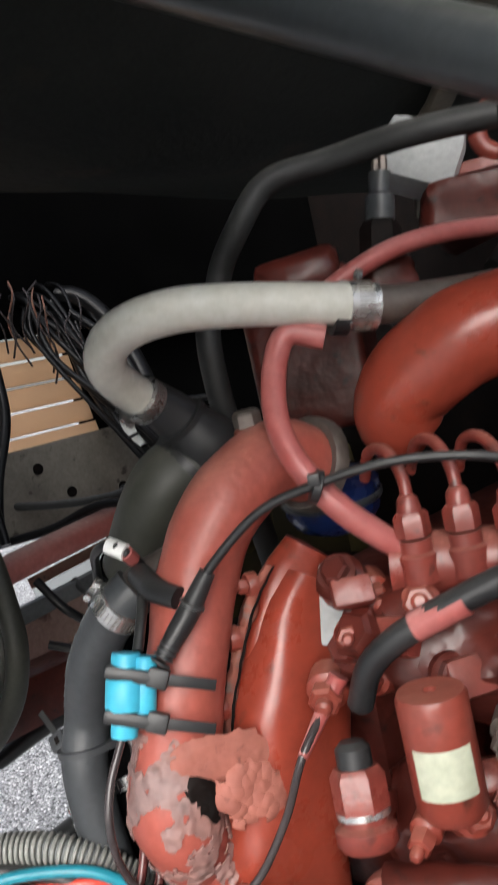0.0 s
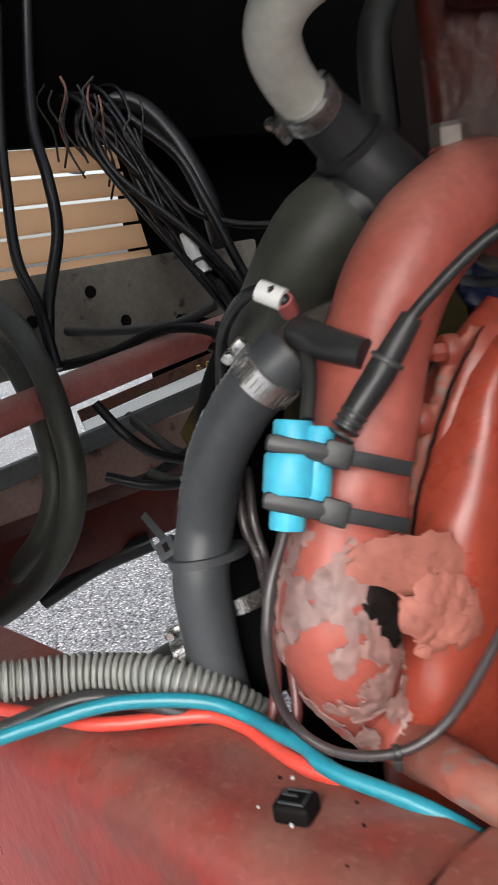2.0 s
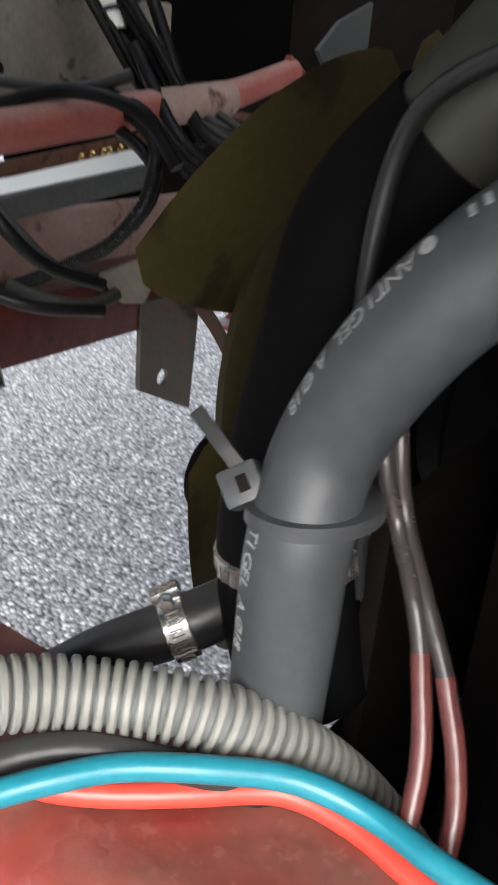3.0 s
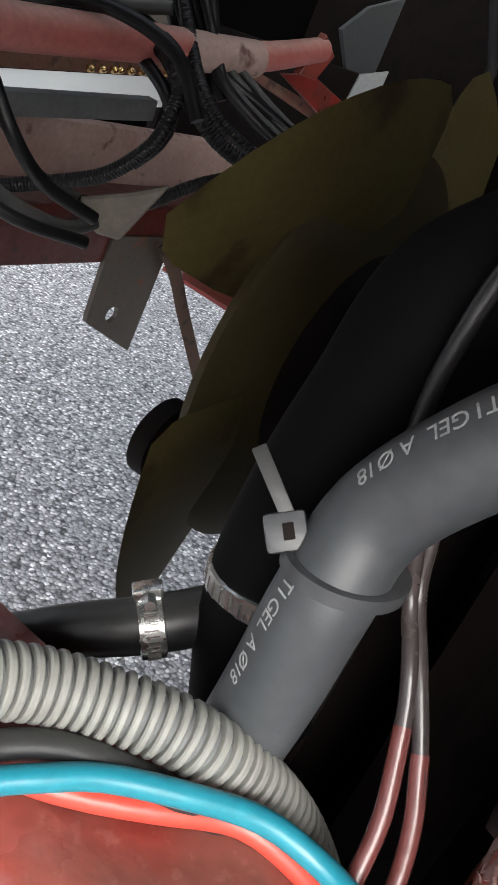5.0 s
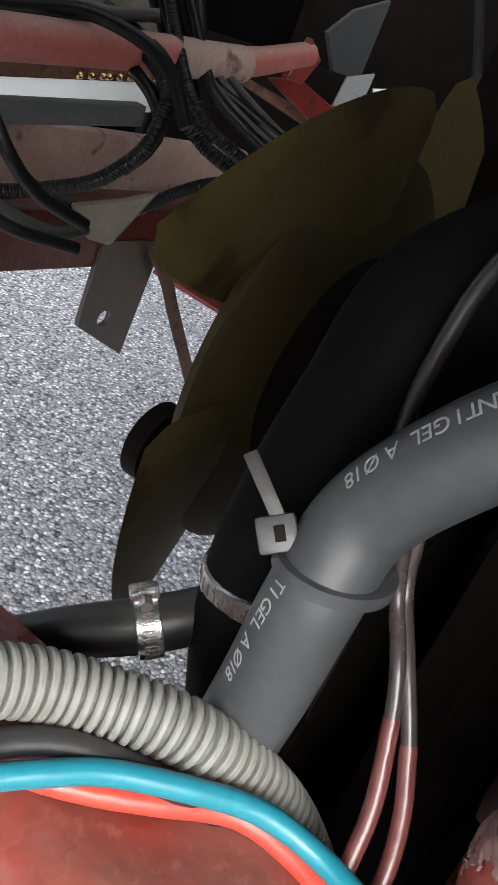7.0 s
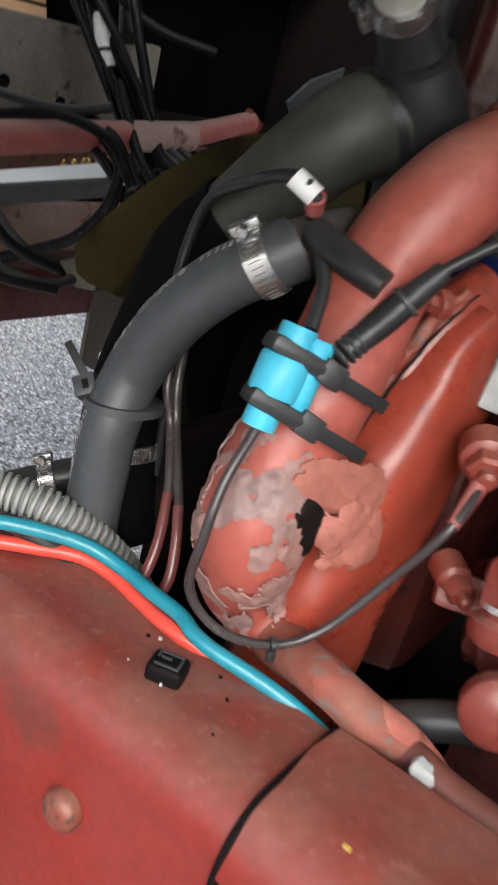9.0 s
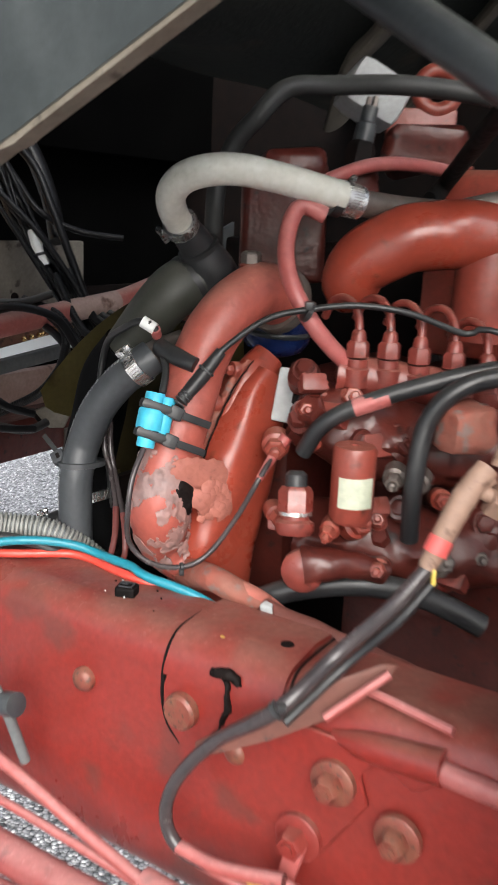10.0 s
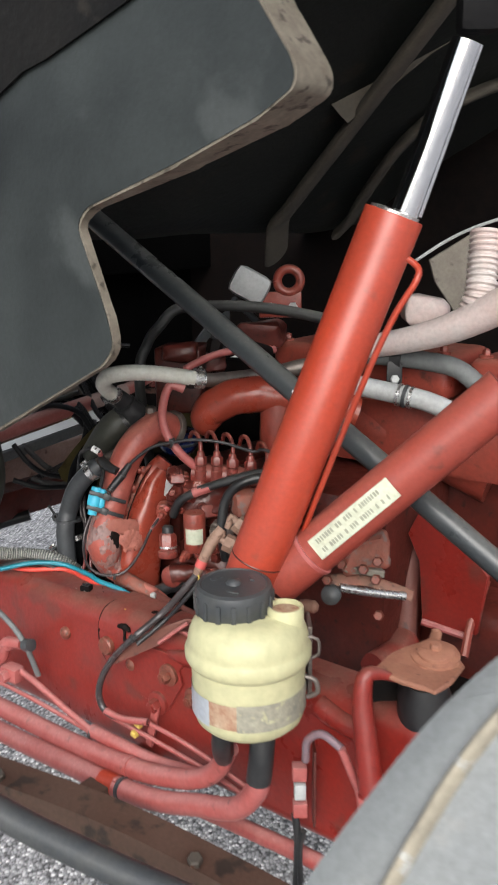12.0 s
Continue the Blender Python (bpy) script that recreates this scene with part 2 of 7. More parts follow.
TAN_FIT = material("tan_dirty_fitting", (0.27, 0.17, 0.125), (0.2, 0.12, 0.085), 0.65, scale=50, third=(0.12, 0.065, 0.045), third_at=0.58)
# darker red for grime and for shade deep between engine parts
DARK_RED = material("grimy_shaded_red", (0.09, 0.0165, 0.0115), (0.05, 0.011, 0.008), 0.36, scale=24, mix=0.55, third=(0.02, 0.008, 0.007), third_at=0.62, lump=0.3)
# shared by greasy parts and by black solids that stand for shade
GREASE_AND_SHADE = material("grease_and_shade_black", (0.005, 0.0045, 0.0045), (0.012, 0.008, 0.007), 0.6, scale=30, spec=0.08)
BLUE = material("blue_canister", (0.006, 0.017, 0.08), (0.01, 0.022, 0.1), 0.26, scale=30)
PALE_GREY = material("pale_grey_plastic", (0.4, 0.42, 0.42), (0.32, 0.33, 0.33), 0.5, scale=40)
WING_GREY = material("grey_wing_plastic", (0.17, 0.185, 0.19), (0.2, 0.21, 0.21), 0.5, scale=5, third=(0.26, 0.26, 0.25), third_at=0.66)
OFF_WHITE = material("off_white_hose", (0.5, 0.46, 0.44), (0.55, 0.4, 0.37), 0.5, scale=10)
FAN = material("olive_fan_plastic", (0.1, 0.08, 0.025), (0.16, 0.135, 0.055), 0.5, scale=5, third=(0.05, 0.035, 0.015), third_at=0.58)
FAN_DARK = material("shaded_fan_plastic", (0.03, 0.024, 0.01), (0.05, 0.04, 0.017), 0.55, scale=8, spec=0.25)
AMBER = material("amber_grille", (0.62, 0.42, 0.28), (0.55, 0.34, 0.2), 0.45, scale=6)
PINK_TAPE = material("pink_red_tape", (0.6, 0.1, 0.09), None, 0.5)
SILVER_LABEL = material("worn_silver_label", (0.42, 0.47, 0.53), (0.5, 0.52, 0.55), 0.4, 0.3, scale=50)
BROWN_LABEL = material("worn_brown_label", (0.3, 0.16, 0.1), (0.42, 0.34, 0.24), 0.6, scale=70)
GREY_LABEL = material("worn_grey_label", (0.2, 0.195, 0.165), (0.36, 0.34, 0.25), 0.6, scale=35, third=(0.4, 0.38, 0.24), third_at=0.6)
BOLT_RUST = material("painted_rusty_bolt", (0.18, 0.032, 0.024), (0.17, 0.075, 0.045), 0.45, 0.1, scale=90, mix=0.55, third=(0.06, 0.03, 0.02), third_at=0.56, dust=(0.26, 0.12, 0.085), dust_much=0.35)
ASPHALT = material("asphalt", (0.16, 0.16, 0.165), (0.22, 0.22, 0.22), 0.7, scale=70, fine=220, bump=0.9)
an = ASPHALT.node_tree
cell = an.nodes.new("ShaderNodeTexVoronoi")
cell.inputs["Scale"].default_value = 105.0
an.links.new(an.nodes["Geometry"].outputs["Position"], cell.inputs["Vector"])
tone = an.nodes.new("ShaderNodeValToRGB")
for pos, v in ((0.0, 0.08), (0.35, 0.16), (0.7, 0.27), (1.0, 0.5)):
    e = tone.color_ramp.elements.new(pos) if pos not in (0.0, 1.0) else tone.color_ramp.elements[int(pos)]
    e.color = (v, v, v * 1.03, 1)
grey = an.nodes.new("ShaderNodeSeparateColor")
an.links.new(cell.outputs["Color"], grey.inputs[0])
an.links.new(grey.outputs[0], tone.inputs["Fac"])
gap = an.nodes.new("ShaderNodeMapRange")
gap.inputs["From Min"].default_value, gap.inputs["From Max"].default_value = 0.45, 0.85
gap.inputs["To Min"].default_value, gap.inputs["To Max"].default_value = 1.0, 0.25
an.links.new(cell.outputs["Distance"], gap.inputs["Value"])
pits = an.nodes.new("ShaderNodeMix")
pits.data_type, pits.blend_type = "RGBA", "MULTIPLY"
pits.inputs["Factor"].default_value = 1.0
an.links.new(tone.outputs["Color"], pits.inputs[6])
an.links.new(gap.outputs["Result"], pits.inputs[7])
an.links.new(pits.outputs[2], an.nodes["Principled BSDF"].inputs["Base Color"])
low = an.nodes.new("ShaderNodeBump")
low.inputs["Strength"].default_value, low.inputs["Distance"].default_value, low.invert = 0.9, 0.006, True
an.links.new(cell.outputs["Distance"], low.inputs["Height"])
an.links.new(low.outputs["Normal"], an.nodes["Principled BSDF"].inputs["Normal"])
for plastic, tint in ((LENS, (0.97, 0.98, 0.96, 1)),):
    lt = plastic.node_tree
    glow = lt.nodes.new("ShaderNodeBsdfTranslucent")
    glow.inputs["Color"].default_value = tint
    pair = lt.nodes.new("ShaderNodeMixShader")
    pair.inputs[0].default_value = 0.9
    lt.links.new(lt.nodes["Principled BSDF"].outputs[0], pair.inputs[1])
    lt.links.new(glow.outputs[0], pair.inputs[2])
    lt.links.new(pair.outputs[0], lt.nodes["Material Output"].inputs[0])
amber = AMBER.node_tree
veil = amber.nodes.new("ShaderNodeBsdfTranslucent")
veil.inputs["Color"].default_value = (0.9, 0.7, 0.52, 1)
both = amber.nodes.new("ShaderNodeMixShader")
both.inputs[0].default_value = 0.85
amber.links.new(amber.nodes["Principled BSDF"].outputs[0], both.inputs[1])
amber.links.new(veil.outputs[0], both.inputs[2])
amber.links.new(both.outputs[0], amber.nodes["Material Output"].inputs[0])


# ---- building helpers ----
def mesh_of(bm, name, mat, smooth=True):
    me = bpy.data.meshes.new(name)
    bm.normal_update()
    bm.to_mesh(me)
    bm.free()
    for p in me.polygons:
        p.use_smooth = smooth
    if smooth:
        me.set_sharp_from_angle(angle=radians(38))
    me.materials.append(mat)
    return me


def thing(name, bm, mat, label, category, group="", kind=""):
    return tagged(new(name, mesh_of(bm, name, mat)), label, category, group, kind)


def empty(name, at, label, category, group="", kind=""):
    ob = new(name)
    ob.matrix_world = at if isinstance(at, Matrix) else Matrix.Translation(at)
    ob.empty_display_size = 0.02
    return tagged(ob, label, category, group, kind)


def part(name, bm, mat, parent, label=""):
    ob = new(name, mesh_of(bm, name, mat))
    ob.parent = parent
    chain = Matrix.Identity(4)
    up = parent
    while up:
        chain = up.matrix_basis @ chain
        up = up.parent
    if parent.type == "EMPTY" or parent.parent:
        ob.matrix_basis = Matrix.Identity(4)
        ob.data.transform(chain.inverted())
    return tagged(ob, label)


def smooth_path(pts, step=0.006):
    """A Catmull-Rom line through the points, evenly sampled."""
    p = [Vector(q) for q in pts]
    p = [p[0] * 2 - p[1]] + p + [p[-1] * 2 - p[-2]]
    out = []
    for i in range(1, len(p) - 2):
        a, b, c, d = p[i - 1:i + 3]
        n = max(2, int((c - b).length / step))
        for k in range(n):
            t = k / n
            out.append(0.5 * (2 * b + (c - a) * t + (2 * a - 5 * b + 4 * c - d) * t * t + (3 * b - a - 3 * c + d) * t ** 3))
    return out + [p[-2]]


def sweep(bm, pts, r, sides=14, step=0.006, wave=0.0, pitch=0.01, shape=None):
    """A closed tube along a smooth line. r: a radius or one per control point; wave: corrugation depth."""
    line = smooth_path(pts, step)
    total, run = 0.0, [0.0]
    for a, b in zip(line, line[1:]):
        total += (b - a).length
        run.append(total)
    if isinstance(r, (list, tuple)):
        rad = []
        for i in range(len(pts) - 1):
            n = max(2, int((Vector(pts[i + 1]) - Vector(pts[i])).length / step))
            rad += [float(np.interp((i + k / n) / (len(pts) - 1) * (len(r) - 1), range(len(r)), r)) for k in range(n)]
        rad.append(r[-1])
    else:
        rad = [r] * len(line)
    side, rings = None, []
    for i, c in enumerate(line):
        tan = (line[min(i + 1, len(line) - 1)] - line[max(i - 1, 0)]).normalized()
        if side is None:
            side = tan.orthogonal().normalized()
        side = (side - tan * side.dot(tan)).normalized()
        up = tan.cross(side)
        k = rad[i]
        if wave:
            k += wave * (1 if (run[i] / pitch) % 1 < 0.55 else -1)
        ring = []
        for j in range(sides):
            a = 2 * math.pi * j / sides
            x, y = math.cos(a), math.sin(a)
            if shape:
                x, y = shape(a)
            ring.append(bm.verts.new(c + side * (k * x) + up * (k * y)))
        rings.append(ring)
    for a, b in zip(rings, rings[1:]):
        for j in range(sides):
            bm.faces.new((a[j], a[(j + 1) % sides], b[(j + 1) % sides], b[j]))
    bm.faces.new(rings[0][::-1])
    bm.faces.new(rings[-1])
    return bm


def tube(pts, r, **kw):
    return sweep(bmesh.new(), pts, r, **kw)


def crust(bm, amount, size, fine=0.0):
    """Roughen a mesh with two scales of noise."""
    a, b = Vector((7, 0, 0)), Vector((0, 9, 0))
    for v in bm.verts:
        p = v.co * size
        v.co += Vector((noise.noise(p), noise.noise(p + a), noise.noise(p + b))) * amount
        if fine:
            p = v.co * size * 3.7
            v.co += Vector((noise.noise(p), noise.noise(p + a), noise.noise(p + b))) * fine
    return bm


def frame_z(at, axis):
    """A pose whose z runs along axis."""
    return Matrix.Translation(at) @ Vector(axis).to_track_quat("Z", "Y").to_matrix().to_4x4()


def lathe(profile, m=Matrix.Identity(4), sides=32, bm=None):
    """A turned solid about z of the pose m: profile rows are (radius, height)."""
    bm = bm or bmesh.new()
    rings = []
    for r, h in profile:
        rings.append([bm.verts.new(m @ Vector((r * math.cos(2 * math.pi * j / sides), r * math.sin(2 * math.pi * j / sides), h))) for j in range(sides)])
    for a, b in zip(rings, rings[1:]):
        for j in range(sides):
            bm.faces.new((a[j], a[(j + 1) % sides], b[(j + 1) % sides], b[j]))
    bm.faces.new(rings[0][::-1])
    bm.faces.new(rings[-1])
    return bm


def block(size, m=Matrix.Identity(4), bevel=0.003, bm=None, segments=2):
    """A box with rounded edges, centred on the pose m."""
    own = bmesh.new()
    bmesh.ops.create_cube(own, size=1.0, matrix=Matrix.Diagonal((*size, 1)))
    if bevel:
        bmesh.ops.bevel(own, geom=own.edges[:], offset=bevel, segments=segments, affect="EDGES", profile=0.6)
    own.transform(m)
    if bm is None:
        return own
    me = bpy.data.meshes.new("scratch")
    own.to_mesh(me)
    own.free()
    bm.from_mesh(me)
    bpy.data.meshes.remove(me)
    return bm


def slab(outline, axis_m, thick, bevel=0.0015):
    """A flat plate: outline rows (x, y) in the pose axis_m, thickened along its z."""
    bm = bmesh.new()
    low = [bm.verts.new(Vector((x, y, 0))) for x, y in outline]
    face = bm.faces.new(low)
    out = bmesh.ops.extrude_face_region(bm, geom=[face])
    for v in out["geom"]:
        if isinstance(v, bmesh.types.BMVert):
            v.co.z += thick
    bmesh.ops.recalc_face_normals(bm, faces=bm.faces)
    if bevel:
        bmesh.ops.bevel(bm, geom=bm.edges[:], offset=bevel, segments=1, affect="EDGES")
    bm.transform(axis_m)
    return bm


WEB = TRUCK @ Matrix.Rotation(radians(90), 4, "X")  # x along the rail, y up, z out to the kerb


def band(centre, axis, r, width, thick=0.0012):
    return lathe([(r, -width / 2), (r + thick, -width / 2 + 0.0006), (r + thick, width / 2 - 0.0006), (r, width / 2)], frame_z(centre, axis), 28)


# ---- ground and cab ----
bm = bmesh.new()
bmesh.ops.create_grid(bm, x_segments=1, y_segments=1, size=400.0)
thing("ground", bm, ASPHALT, "grey worn asphalt with pale stone grains", "ground", kind="structure")


def rail(q0, sign, name, label):
    r, z0, z1 = 0.034, 0.68, 0.95
    bend = [0.2, 0.4, 0.6, 0.8, 1.0, 1.2, 1.4]
    web = [(r, z0)] + [(r - r * math.sin(a), z0 + r - r * math.cos(a)) for a in bend] + [(0, z0 + r), (0, z1 - r)]
    web += [(r - r * math.cos(a), z1 - r + r * math.sin(a)) for a in bend] + [(r, z1), (r, z1 - 0.008), (0.016, z1 - 0.016), (0.008, z1 - 0.034), (0.008, z0 + 0.034), (0.016, z0 + 0.016), (r, z0 + 0.008)]
    own = empty(name, L(0, q0, z0), label, "chassis rail")
    for piece, prof in (("web", web), ("top_flange", [(r, z1), (0.085, z1), (0.085, z1 - 0.008), (r, z1 - 0.008)]), ("bottom_flange", [(r, z0 + 0.008), (0.085, z0 + 0.008), (0.085, z0), (r, z0)])):
        bm = bmesh.new()
        rows = [[bm.verts.new(L(s, q0 + sign * q, z)) for q, z in prof] for s in np.linspace(-1.5, 2.2, 38)]
        n = len(prof)
        for a, b in zip(rows, rows[1:]):
            for j in range(n):
                bm.faces.new((a[j], a[(j + 1) % n], b[(j + 1) % n], b[j]))
        bm.faces.new(rows[0])
        bm.faces.new(rows[-1][::-1])
        bmesh.ops.recalc_face_normals(bm, faces=bm.faces)
        part(piece, bm, RED_RAIL, own)
    return own


def plate3(corners, thick, bevel=0.0012):
    """A flat plate on the given corners, thickened away from them along its normal."""
    c = [Vector(p) for p in corners]
    bm = bmesh.new()
    face = bm.faces.new([bm.verts.new(p) for p in c])
    face.normal_update()
    n = face.normal.copy()
    out = bmesh.ops.extrude_face_region(bm, geom=[face])
    for v in out["geom"]:
        if isinstance(v, bmesh.types.BMVert):
            v.co += n * thick
    bmesh.ops.recalc_face_normals(bm, faces=bm.faces)
    if bevel:
        bmesh.ops.bevel(bm, geom=bm.edges[:], offset=bevel, segments=1, affect="EDGES")
    return bm


def hexhead(r, h, m, bm=None):
    """A hexagonal head with a chamfered top on the pose m."""
    return lathe([(r, 0), (r, h * 0.8), (r * 0.8, h)], m, 6, bm)


def bolt(at, axis, r, mat, parent=None, flange=True, name="bolt", label="hex bolt with a round flange"):
    m = frame_z(at, axis)
    bm = lathe([(r * 1.7, -0.004), (r * 1.7, 0.002), (r * 1.5, 0.0035)] if flange else [(r * 1.2, -0.004), (r * 1.2, 0.001)], m, 20)
    hexhead(r, r * 1.25, m @ Matrix.Translation((0, 0, 0.003)), bm)
    lathe([(r * 0.45, 0), (r * 0.45, 0.002)], m @ Matrix.Translation((0, 0, 0.003 + r * 1.25)), 10, bm)
    if parent:
        return part(name, bm, mat, parent)
    return thing(name, bm, mat, label, "bolt", "bolts on the rail")


def hose_clamp(at, axis, r, width, mat, side, name="hose_clamp", label="bright worm-drive clamp round a hose"):
    """A slotted band with its screw housing, on the hose."""
    own = empty(name, Vector(at), label, "hose clamp", "hose clamps")
    strap = part("band", band(at, axis, r, width), mat, own)
    a = Vector(axis).normalized()
    out = (Vector(side) - a * Vector(side).dot(a)).normalized()
    for k in range(30):
        turned = Matrix.Rotation(radians(35 + 10 * k), 3, a) @ out
        m = Matrix.Translation(Vector(at) + turned * (r + 0.0013)) @ Matrix((a.cross(turned), a, turned)).transposed().to_4x4()
        part("slot", block((0.0006, width * 0.5, 0.0006), m, 0), STEEL, strap)
    housing = part("screw_housing", block((0.009, width * 1.15, 0.006), Matrix.Translation(Vector(at) + out * (r + 0.004)) @ Matrix((a.cross(out), a, out)).transposed().to_4x4(), 0.0015), mat, own)
    m = frame_z(Vector(at) + out * (r + 0.005) + a.cross(out) * 0.008, a.cross(out))
    part("screw", hexhead(0.0035, 0.006, m), mat, housing)
    return own


# ---- structure round the engine ----
rail(0.0, 1, "chassis_rail", "red painted pressed-steel chassis rail, dusty on its top flange")
rail(1.3, -1, "chassis_rail", "red painted chassis rail beyond the engine")

cab = empty("tilted_cab", L(-1.2, 0.4, 1.3), "grey lorry cab tilted forward over its engine", "lorry cab")
bm = bmesh.new()
rows = []
for s in np.linspace(-1.14, 0.8, 28):
    row = []
    for q in np.linspace(-0.24, 2.1, 60):
        z = max(1.62, 1.42 + 0.62 * (s + 1.2))
        z += 0.05 * noise.noise(Vector((s * 2.2, q * 1.7, 0.3)))
        row.append(bm.verts.new(L(s, q, z)))
    rows.append(row)
for a, b in zip(rows, rows[1:]):
    for j in range(len(a) - 1):
        bm.faces.new((a[j], a[j + 1], b[j + 1], b[j]))
bmesh.ops.solidify(bm, geom=bm.faces[:], thickness=0.02)
part("floor_underside", bm, FLOOR_GREY, cab, "black ribbed cab floor seen from below")
# black wall added to close off daylight beyond the engine
part("far_screen", block((2.9, 0.03, 1.7), TRUCK @ Matrix.Translation((-0.55, 1.75, 1.75)), 0.01), GREASE_AND_SHADE, cab)
part("channel", tube([(0.122, 1.614, 1.535), (0.123, 1.464, 1.631), (0.146, 1.411, 1.663), (0.202, 1.280, 1.740), (0.250, 1.176, 1.804), (0.293, 1.077, 1.863), (0.592, 0.388, 2.273)], 0.035, sides=24, shape=lambda a: (1.5 * math.cos(a), 0.55 * math.sin(a))), RIB_BROWN, cab, "dusty stamped channel on the cab floor")
part("liner_flap", plate3([(0.158, 1.026, 1.984), (0.216, 1.047, 2.113), (0.635, 1.007, 2.108), (0.457, 1.002, 2.001), (0.266, 0.989, 1.853), (0.246, 0.995, 1.874)], 0.006), RIB_BROWN, cab, "dusty brown lining flap")
part("channel", tube([(0.337, 1.813, 1.601), (0.370, 1.745, 1.644), (0.390, 1.611, 1.705), (0.447, 1.384, 1.820), (0.524, 1.279, 1.898), (0.602, 1.270, 1.939), (0.725, 1.306, 1.985), (0.989, 1.434, 2.064)], 0.03, sides=24, shape=lambda a: (1.5 * math.cos(a), 0.55 * math.sin(a))), RIB_BROWN, cab, "dusty stamped channel on the cab floor")

# kerb-side skirt with its wheel-arch cut-out and turned-in edge
EDGE = [(-1.045, 0.641, 0.910), (-0.339, 0.083, 1.348), (-0.156, -0.061, 1.462), (-0.137, -0.076, 1.488), (-0.147, -0.068, 1.533), (-0.180, -0.042, 1.631), (-0.166, -0.053, 1.652), (-0.047, -0.148, 1.697), (0.039, -0.215, 1.735), (0.071, -0.241, 1.757), (0.074, -0.244, 1.771), (0.070, -0.240, 1.786), (0.037, -0.214, 1.846), (-0.001, -0.184, 1.934)]
edge = smooth_path([EDGE[0], EDGE[1]], 0.2)[:-1]
for i in range(1, len(EDGE) - 1):
    a, b, c = (Vector(EDGE[k]) for k in (i - 1, i, i + 1))
    r = min(0.014, (b - a).length * 0.45, (c - b).length * 0.45)
    p, q = b + (a - b).normalized() * r, b + (c - b).normalized() * r
    edge += [p.lerp(b, t).lerp(b.lerp(q, t), t) for t in (0, 0.33, 0.66, 1)]
edge.append(Vector(EDGE[-1]))
top = [L(0.05, -0.25, 2.6), L(-1.52, -0.25, 2.6), L(-1.52, -0.25, 1.0)]
part("skirt_panel", plate3([*edge, *top], 0.004, 0), CAB_GREY, cab, "dark grey dusty cab skirt with chipped specks")
inward = (L(0, 1, 0) - L(0, 0, 0)).normalized()
bm = bmesh.new()
rows = []
for i, p in enumerate(edge):
    t = (edge[min(i + 1, len(edge) - 1)] - edge[max(i - 1, 0)]).normalized()
    side = t.cross(inward).normalized()
    w = 0.009 + 0.052 * min(1.0, max(0.0, (p.z - 1.64) * 9.0))
    wob = 0.0025 * noise.noise(p * 70)
    rows.append([bm.verts.new(p + side * (a + wob) + inward * b) for a, b in ((-0.003, -0.003), (0.003, -0.003), (0.003, w), (-0.003, w))])
for a, b in zip(rows, rows[1:]):
    for j in range(4):
        bm.faces.new((a[j], a[(j + 1) % 4], b[(j + 1) % 4], b[j]))
bmesh.ops.recalc_face_normals(bm, faces=bm.faces)
part("turned_edge", bm, EDGE_TAN, cab, "beige dusty turned-in edge of the skirt")
BL = [(-0.298, 0.043, 1.782), (-0.242, -0.001, 1.813), (-0.208, -0.028, 1.822), (-0.152, -0.072, 1.843), (-0.091, -0.120, 1.867)]
for c in [(-0.055, -0.142, 1.839), (-0.049, -0.147, 1.814), (-0.059, -0.139, 1.797), (-0.196, -0.031, 1.749), (-0.010, -0.178, 1.842), (0.015, -0.198, 1.804), (-0.004, -0.183, 1.832), (-0.251, 0.012, 1.715), (-0.098, -0.108, 1.784), (0.006, -0.190, 1.845), (-0.149, -0.068, 1.774), (-0.035, -0.158, 1.809)]:
    part("paint_chip", block((0.0035, 0.003, 0.0012), Matrix.Translation(c), 0.0003), WHITE_BAR, cab, "tiny white paint chip")
part("upper_trim", plate3([*BL, L(-0.1, -0.262, 2.5), L(-1.5, -0.262, 2.5), L(-1.5, -0.262, 1.3)], 0.004, 0), UNDER_BLACK, cab, "black trim above the grey skirt")

# front end of the lorry, behind the fan
front = empty("front_grille", L(-1.6, 0.6, 1.2), "dusty front panel with amber slatted grille", "grille")
part("dust_panel", block((0.02, 0.95, 0.155), TRUCK @ Matrix.Translation((-1.47, 0.55, 1.165)), 0.006), DUST_GREY, front, "grey dust-covered pressed panel")
for q, z in ((0.50, 1.17), (0.68, 1.14), (0.80, 1.12), (0.62, 1.2)):
    part("panel_hole", lathe([(0.011, 0), (0.0105, 0.002)], frame_z(L(-1.459, q, z), L(1, 0, 0) - L(0, 0, 0)), 14), GREASE_AND_SHADE, front, "dark round hole")
for i in range(5):
    z = 1.235 + i * 0.05
    part("grille_slat", block((0.005, 0.62 - 0.02 * i, 0.0455), TRUCK @ Matrix.Translation((-1.6, 0.56, z)) @ Matrix.Rotation(radians(-12), 4, "Y"), 0.0015), AMBER, front, "amber translucent grille slat")
# two black panels added to shut out sky and keep the depth dark
part("sky_screen", block((0.03, 2.3, 0.4), TRUCK @ Matrix.Translation((-1.61, 0.85, 1.66)), 0.01), VOID, front)
part("dark_screen", block((0.03, 0.9, 0.8), TRUCK @ Matrix.Translation((-1.72, 1.36, 1.28)), 0.01), VOID, front)

